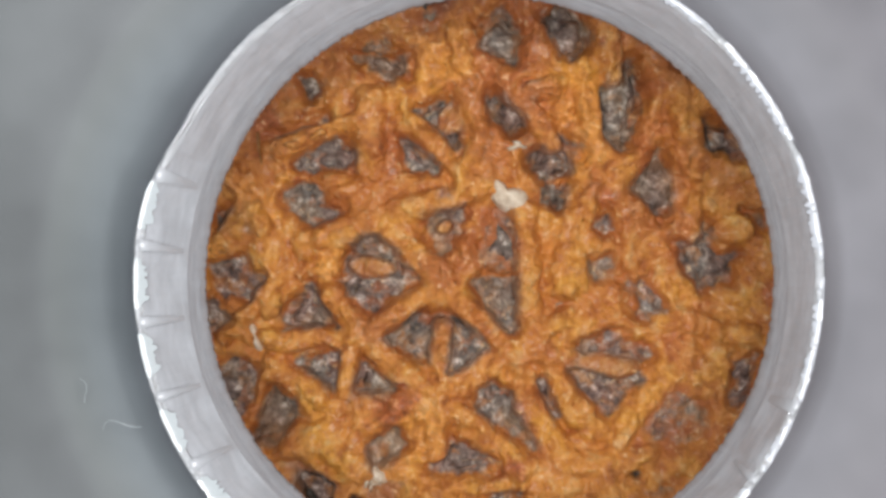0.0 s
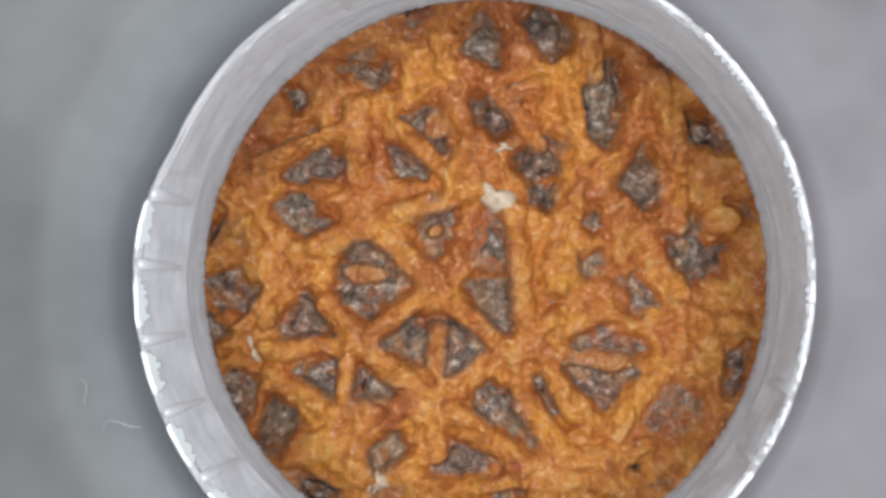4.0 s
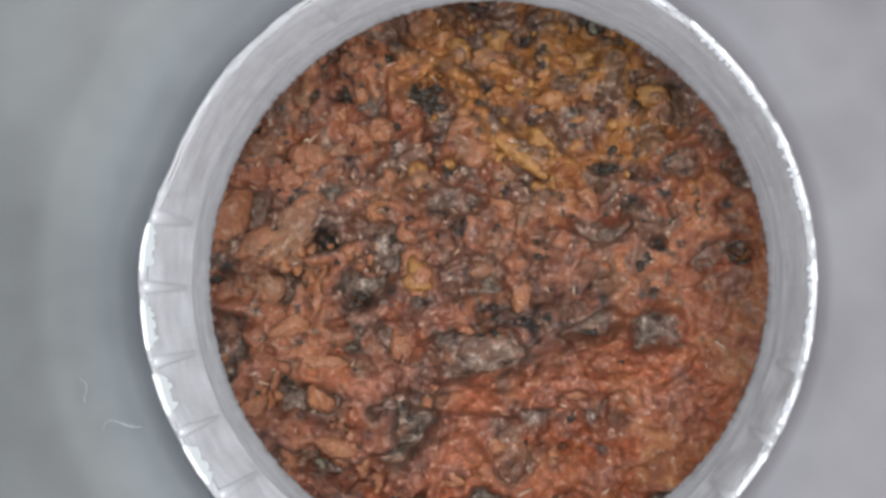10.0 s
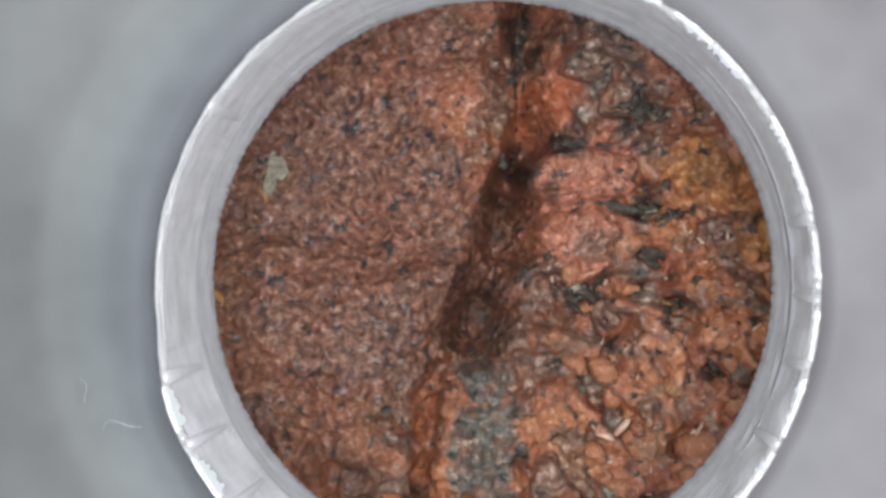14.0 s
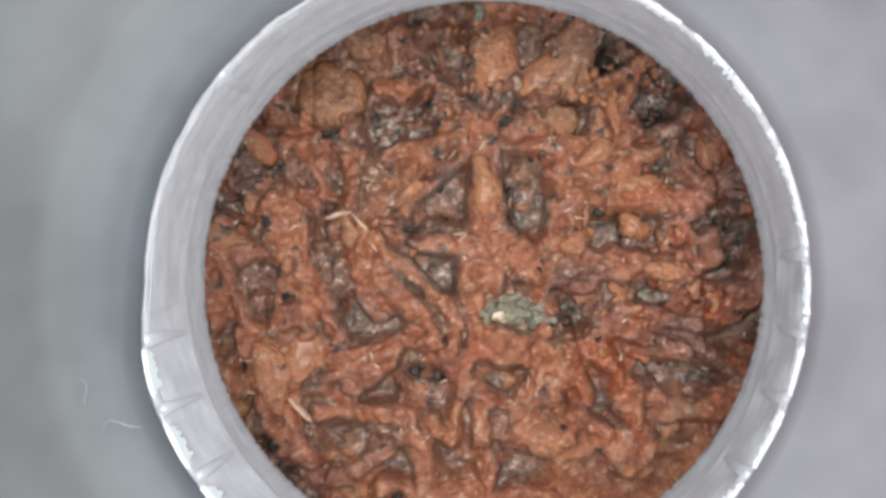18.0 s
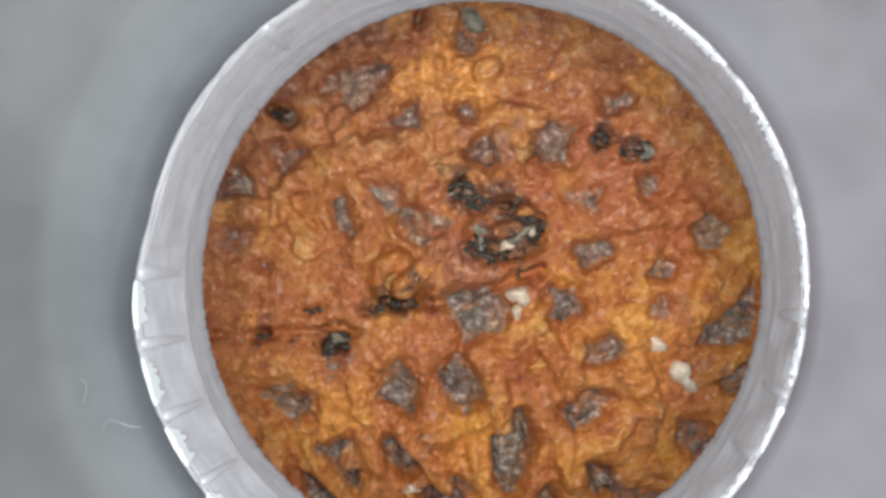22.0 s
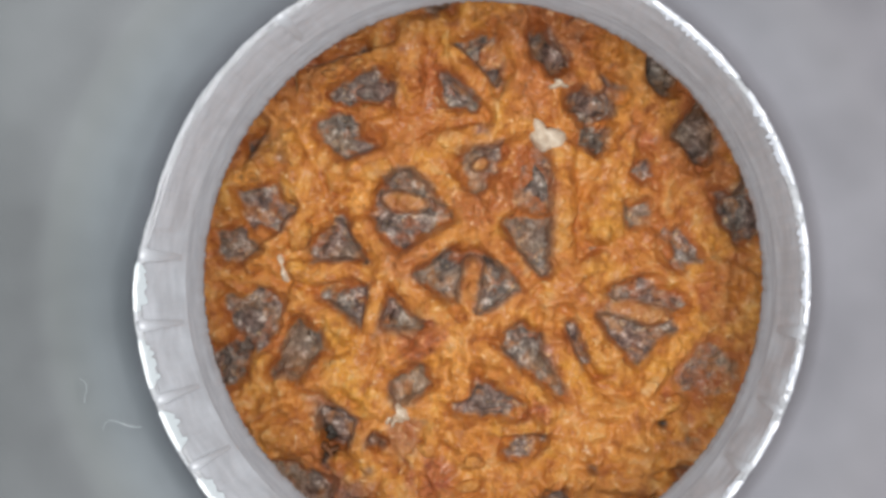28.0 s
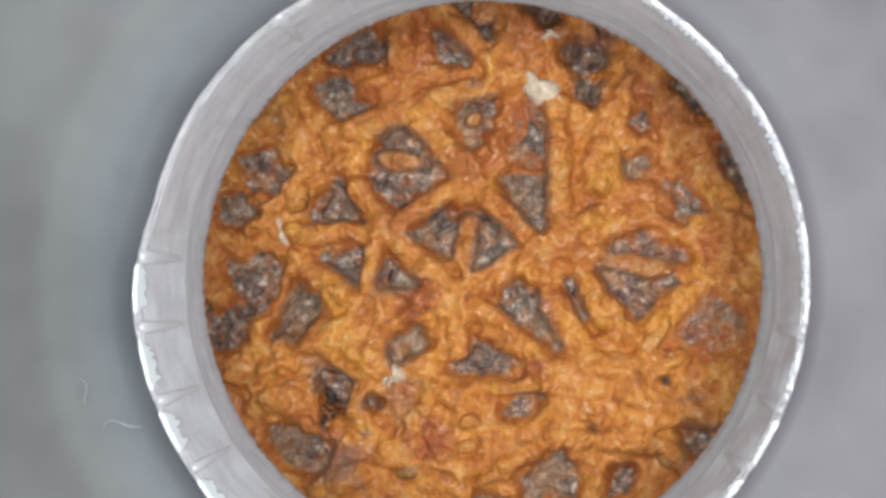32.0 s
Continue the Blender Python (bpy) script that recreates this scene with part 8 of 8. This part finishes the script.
def clutter(count, seed, xs, ys, grow):
    """Swellings and small hollows of the rough disc."""
    rnd = np.random.RandomState(seed)
    for k in range(count):
        x, y = xs[0] + (xs[1] - xs[0]) * rnd.rand(), ys[0] + (ys[1] - ys[0]) * rnd.rand()
        if y - 0.10 * x < 31.0 or body_gap(np.array(x), np.array(y)) > 12.0 or (x < -19.5 and y > 41.0):
            continue
        size, turn = grow * (0.45 + 0.8 * rnd.rand() ** 2), 360 * rnd.rand()
        kind = rnd.rand()
        if kind < 0.13:
            start = 6.3 * rnd.rand()
            pit(*[(x + size * (0.75 + 0.6 * rnd.rand()) * math.cos(start + 1.257 * q), y + size * (0.6 + 0.5 * rnd.rand()) * math.sin(start + 1.257 * q)) for q in range(5)])
        elif kind < 0.60:
            lump(x, y, size * (1.3 + rnd.rand()), size, turn, 0.18 + 0.25 * rnd.rand(), "grain", TAN, 0.3, "", 0.5)
        elif kind < 0.84:
            dent(x, y, size * (1.4 + rnd.rand()), size * 0.8, turn, 0.5 + 0.5 * rnd.rand(), 0.6)
        else:
            crust(x, y, size * 1.2, size * 0.8, turn, 0.05, "black_crust_or_gap", BLACK)


clutter(110, 71, (-34, 0), (20, 56), 0.8)


def mottle(count, seed, xs, ys, low, big, kinds):
    """Many small ragged patches of dark colour and bare tissue."""
    rnd = np.random.RandomState(seed)
    for k in range(count):
        stain_or_shade(xs[0] + (xs[1] - xs[0]) * rnd.rand(), ys[0] + (ys[1] - ys[0]) * rnd.rand(), low + (big - low) * rnd.rand() ** 2, kinds[int(len(kinds) * rnd.rand())], 0.35 + 0.35 * rnd.rand())


# dark mottling of the disc, thickened to paint in its crevices' shade
mottle(330, 81, (-22, -1), (32, 47), 0.2, 0.6, (DARK_BROWN, DARK_BROWN, DARK_BROWN, DUSK, CRUST_SHADE, TEAL_FILM))
mottle(120, 82, (-32, -9), (20, 36), 0.2, 0.6, (DUSK, DARK_BROWN, PINK, RUST, DARK_BROWN))
mottle(70, 83, (-18, 1), (20, 34), 0.3, 1.4, (RUST, RUST, DUSK, PINK))
mottle(90, 84, (-12, 18), (-12, 22), 0.3, 1.1, (RUST, RUST, GOLD, DUSK))


# ---- the skin itself, once every pit is cut ----
def build_skin():
    fall = np.clip((body_gap(GX, GY) - 12.5) / 5.0, 0, 1)
    top = np.stack([GX, GY, np.maximum(HEIGHT - 10.0 * fall ** 1.6, -10.0)], -1).reshape(-1, 3) * MM
    idx = np.arange(NX * NY).reshape(NY, NX)
    quads = np.stack([idx[:-1, :-1], idx[:-1, 1:], idx[1:, 1:], idx[1:, :-1]], -1).reshape(-1, 4)
    rimline = np.concatenate([idx[0, :-1], idx[:-1, -1], idx[-1, :0:-1], idx[:0:-1, 0]])
    low = top[rimline].copy()
    low[:, 2] = -11 * MM
    base = NX * NY
    k = len(rimline)
    side = np.stack([rimline, base + np.arange(k), base + (np.arange(k) + 1) % k, np.roll(rimline, -1)], -1)
    allv = np.concatenate([top, low])
    allf = np.concatenate([quads, side])
    me = bpy.data.meshes.new("skin")
    me.vertices.add(len(allv))
    me.vertices.foreach_set("co", allv.astype(np.float32).ravel())
    me.loops.add(allf.size)
    me.loops.foreach_set("vertex_index", allf.astype(np.int32).ravel())
    me.polygons.add(len(allf))
    me.polygons.foreach_set("loop_start", np.arange(0, allf.size, 4, dtype=np.int32))
    me.polygons.foreach_set("use_smooth", np.ones(len(allf), dtype=bool))
    me.update(calc_edges=True)
    me.validate()
    at = me.attributes.new("spot", "FLOAT_VECTOR", "POINT")
    at.data.foreach_set("vector", allv.astype(np.float32).ravel())
    crest = np.concatenate([CREST.ravel(), np.zeros(k)]).astype(np.float32)
    me.attributes.new("crest", "FLOAT", "POINT").data.foreach_set("value", crest)
    me.attributes.new("raw", "FLOAT", "POINT").data.foreach_set("value", np.concatenate([RAW.ravel(), np.zeros(k)]).astype(np.float32))
    me.attributes.new("pit", "FLOAT", "POINT").data.foreach_set("value", np.concatenate([PITS.ravel(), np.zeros(k)]).astype(np.float32))
    film = np.concatenate([STAIN_OR_SHADE.reshape(-1, 4), np.zeros((k, 4))]).astype(np.float32)
    me.attributes.new("stain_or_shade", "FLOAT_COLOR", "POINT").data.foreach_set("color", film.ravel())
    me.materials.append(SKIN)
    part("skin", me, STAR)


GAPS = np.clip(0.16 - np.abs(lattice_noise(WX, WY, 1.0, 61)), 0, 1) / 0.16 * np.clip(lattice_noise(GX, GY, 1.7, 62) * 4 + 0.5, 0, 1) * np.clip(ROUGH + 0.6 * RAW, 0, 1)
HEIGHT -= 0.28 * GAPS
build_skin()


# ---- what moves ----
def motions():
    # the starfish is slid, lifted and tilted under the mouth
    walk(STAR, [
        (0.0, pose(0.00166, -0.00061, 0.07937, 0.02, -0.13, -0.16)),
        (0.5, pose(0.00178, -0.00066, 0.07944, -0.23, -0.21, -0.92)),
        (1.0, pose(0.00183, -0.00063, 0.07968, -0.36, -0.32, -1.25)),
        (1.5, pose(0.00151, -0.00068, 0.07972, -0.53, -0.24, 2.27)),
        (2.0, pose(0.00149, -0.00068, 0.07975, -0.41, -0.38, 2.56)),
        (2.5, pose(0.00144, -0.00071, 0.07963, -0.59, -0.50, 2.41)),
        (3.0, pose(0.00136, -0.00073, 0.07912, -0.69, -0.33, 2.60)),
        (3.5, pose(0.00136, -0.00070, 0.07896, -0.67, 0.08, 2.53)),
        (5.5, pose(0.00146, -0.00059, 0.07882, 1.03, 0.46, 1.67)),
        (6.0, pose(0.00139, -0.00050, 0.07850, 2.28, 0.88, 1.45)),
        (6.5, pose(0.00148, -0.00438, 0.07775, 2.44, 1.80, 1.15)),
        (7.0, pose(0.00426, -0.01060, 0.07778, 2.85, 1.51, 1.51)),
        (7.5, pose(0.00619, -0.01659, 0.07857, 0.33, -0.40, 1.71)),
        (8.0, pose(0.00612, -0.01659, 0.07886, -0.10, -0.89, 1.44)),
        (8.5, pose(0.00692, -0.01797, 0.07919, 0.46, -3.15, 2.62)),
        (8.9, pose(0.00810, -0.02683, 0.07900, -0.75, -2.62, 2.00)),
        (9.0, pose(0.00814, -0.02721, 0.07887, -0.70, -2.98, 1.97)),
        (9.5, pose(0.00875, -0.03231, 0.07955, -1.50, -1.53, 1.86)),
        (10.0, pose(0.01122, -0.03453, 0.07949, -1.33, -2.37, 1.62)),
        (10.5, pose(0.01316, -0.03469, 0.07959, -1.08, -3.10, 2.40)),
        (11.0, pose(0.01574, -0.03796, 0.08063, -0.91, -2.33, 3.53)),
        (11.5, pose(0.01584, -0.03764, 0.08057, 0.04, 1.27, 7.34)),
        (11.7, pose(0.01846, -0.03838, 0.08051, 0.09, 0.82, 7.84)),
        (12.0, pose(0.02073, -0.03867, 0.08021, -0.08, 2.14, 11.34)),
        (12.5, pose(0.02907, -0.04095, 0.08071, -1.33, 2.24, 14.22)),
        (13.0, pose(0.03158, -0.04050, 0.08038, -0.98, 2.54, 15.30)),
        (13.5, pose(0.03265, -0.04065, 0.07973, 0.10, 1.12, 15.00)),
        (15.5, pose(0.03775, -0.03775, 0.08129, 2.40, 1.46, 15.63)),
        (16.0, pose(0.03717, -0.03522, 0.08087, 0.89, 0.87, 15.22)),
        (16.5, pose(0.03520, -0.02861, 0.08041, -0.31, 1.62, 17.57)),
        (17.0, pose(0.03240, -0.02235, 0.08098, -5.38, 2.89, 16.63)),
        (17.5, pose(0.03198, -0.02110, 0.08069, -1.81, 1.99, 15.34)),
        (18.0, pose(0.02832, -0.02424, 0.08060, 0.18, -0.36, 12.66)),
        (18.5, pose(0.02240, -0.02688, 0.07927, 0.59, -0.94, 9.73)),
        (19.0, pose(0.01870, -0.02412, 0.07852, 1.22, -0.76, 8.47)),
        (19.5, pose(0.01372, -0.02074, 0.07768, 2.12, 0.81, 6.90)),
        (20.0, pose(0.01010, -0.01840, 0.07736, 2.47, 2.49, 5.56)),
        (20.5, pose(0.00681, -0.01734, 0.07766, 3.51, 1.22, 4.39)),
        (21.0, pose(0.00595, -0.01850, 0.07805, 2.58, -0.24, 2.81)),
        (21.5, pose(0.00200, -0.01856, 0.07756, -1.07, 0.09, -1.89)),
        (22.0, pose(-0.00252, -0.01400, 0.07685, 1.09, 0.58, -1.94)),
        (22.5, pose(-0.00522, -0.01137, 0.07688, 0.98, 0.42, -2.93)),
        (23.0, pose(-0.00624, -0.01068, 0.07718, -1.28, -1.89, -4.59)),
        (23.5, pose(-0.00592, -0.00912, 0.07657, -0.73, -2.32, -4.81)),
        (24.0, pose(-0.00422, -0.00548, 0.07649, 0.72, -3.24, -5.26)),
        (24.5, pose(-0.00640, -0.00912, 0.07675, -2.19, -2.63, -6.09)),
        (25.0, pose(-0.00841, -0.00880, 0.07643, -0.98, -1.88, -5.86)),
        (25.5, pose(-0.00560, -0.00560, 0.07681, -1.30, -3.16, -4.75)),
        (26.0, pose(-0.00162, -0.00364, 0.07754, -0.73, -1.99, -5.51)),
        (26.4, pose(-0.00117, -0.00167, 0.07827, -0.54, -0.81, -4.81)),
        (28.5, pose(0.00364, 0.00172, 0.08009, 0.91, -0.35, -2.95)),
        (29.0, pose(0.00368, 0.00174, 0.07994, 1.72, 0.31, -2.85)),
        (29.5, pose(0.00374, 0.00174, 0.07990, 2.05, 0.40, -2.35)),
        (30.0, pose(0.00370, 0.00179, 0.07991, 1.95, 0.29, -2.49)),
        (30.5, pose(0.00512, 0.00117, 0.07974, 1.81, -0.70, -2.17)),
        (31.0, pose(0.00428, 0.00167, 0.07971, 0.38, -1.39, -2.20)),
        (31.5, pose(0.00298, 0.00393, 0.08037, -0.87, -3.76, -2.12)),
        (32.0, pose(0.00268, 0.00332, 0.08070, -2.15, -5.74, -1.88)),
    ])
    # the ring is turned for focus and sits a little loose
    turn = lambda t, deg, dx, up=0.0: (t, pose((1.29 + dx) * SNOUT_MM, -0.97 * SNOUT_MM, CAM_Z + up * SNOUT_MM, 0, 0, deg))
    walk(FOCUS_RING, [
        turn(0.0, -29.0, 0.12, 0.55), turn(1.0, -28.4, 0.30, 0.85), turn(2.0, -26.6, 0.08, 0.82), turn(3.0, -25.6, 0.02, 0.30), turn(6.0, -26.6, 0.01, 0.14), turn(7.0, -26.4, 0.01, 0.08),
        turn(8.5, -25.4, 0.03), turn(9.0, -23.6, 0.05), turn(10.0, -22.1, 0.13), turn(11.0, -18.7, 0.17), turn(11.5, -12.5, 0.20), turn(12.0, -5.4, 0.22), turn(13.0, 0.0, 0.26),
        turn(15.5, 10.4, 0.12), turn(16.0, 8.4, -0.01), turn(16.5, 6.9, -0.03), turn(17.5, 2.9, -0.04), turn(18.0, -1.5, -0.04), turn(19.0, -3.0, -0.04), turn(20.5, -7.3, -0.06),
        turn(21.5, -12.0, -0.08), turn(23.0, -13.0, -0.08), turn(26.0, -15.4, -0.05), turn(29.0, -15.6, -0.05), turn(32.0, -15.4, -0.06),
    ])


motions()
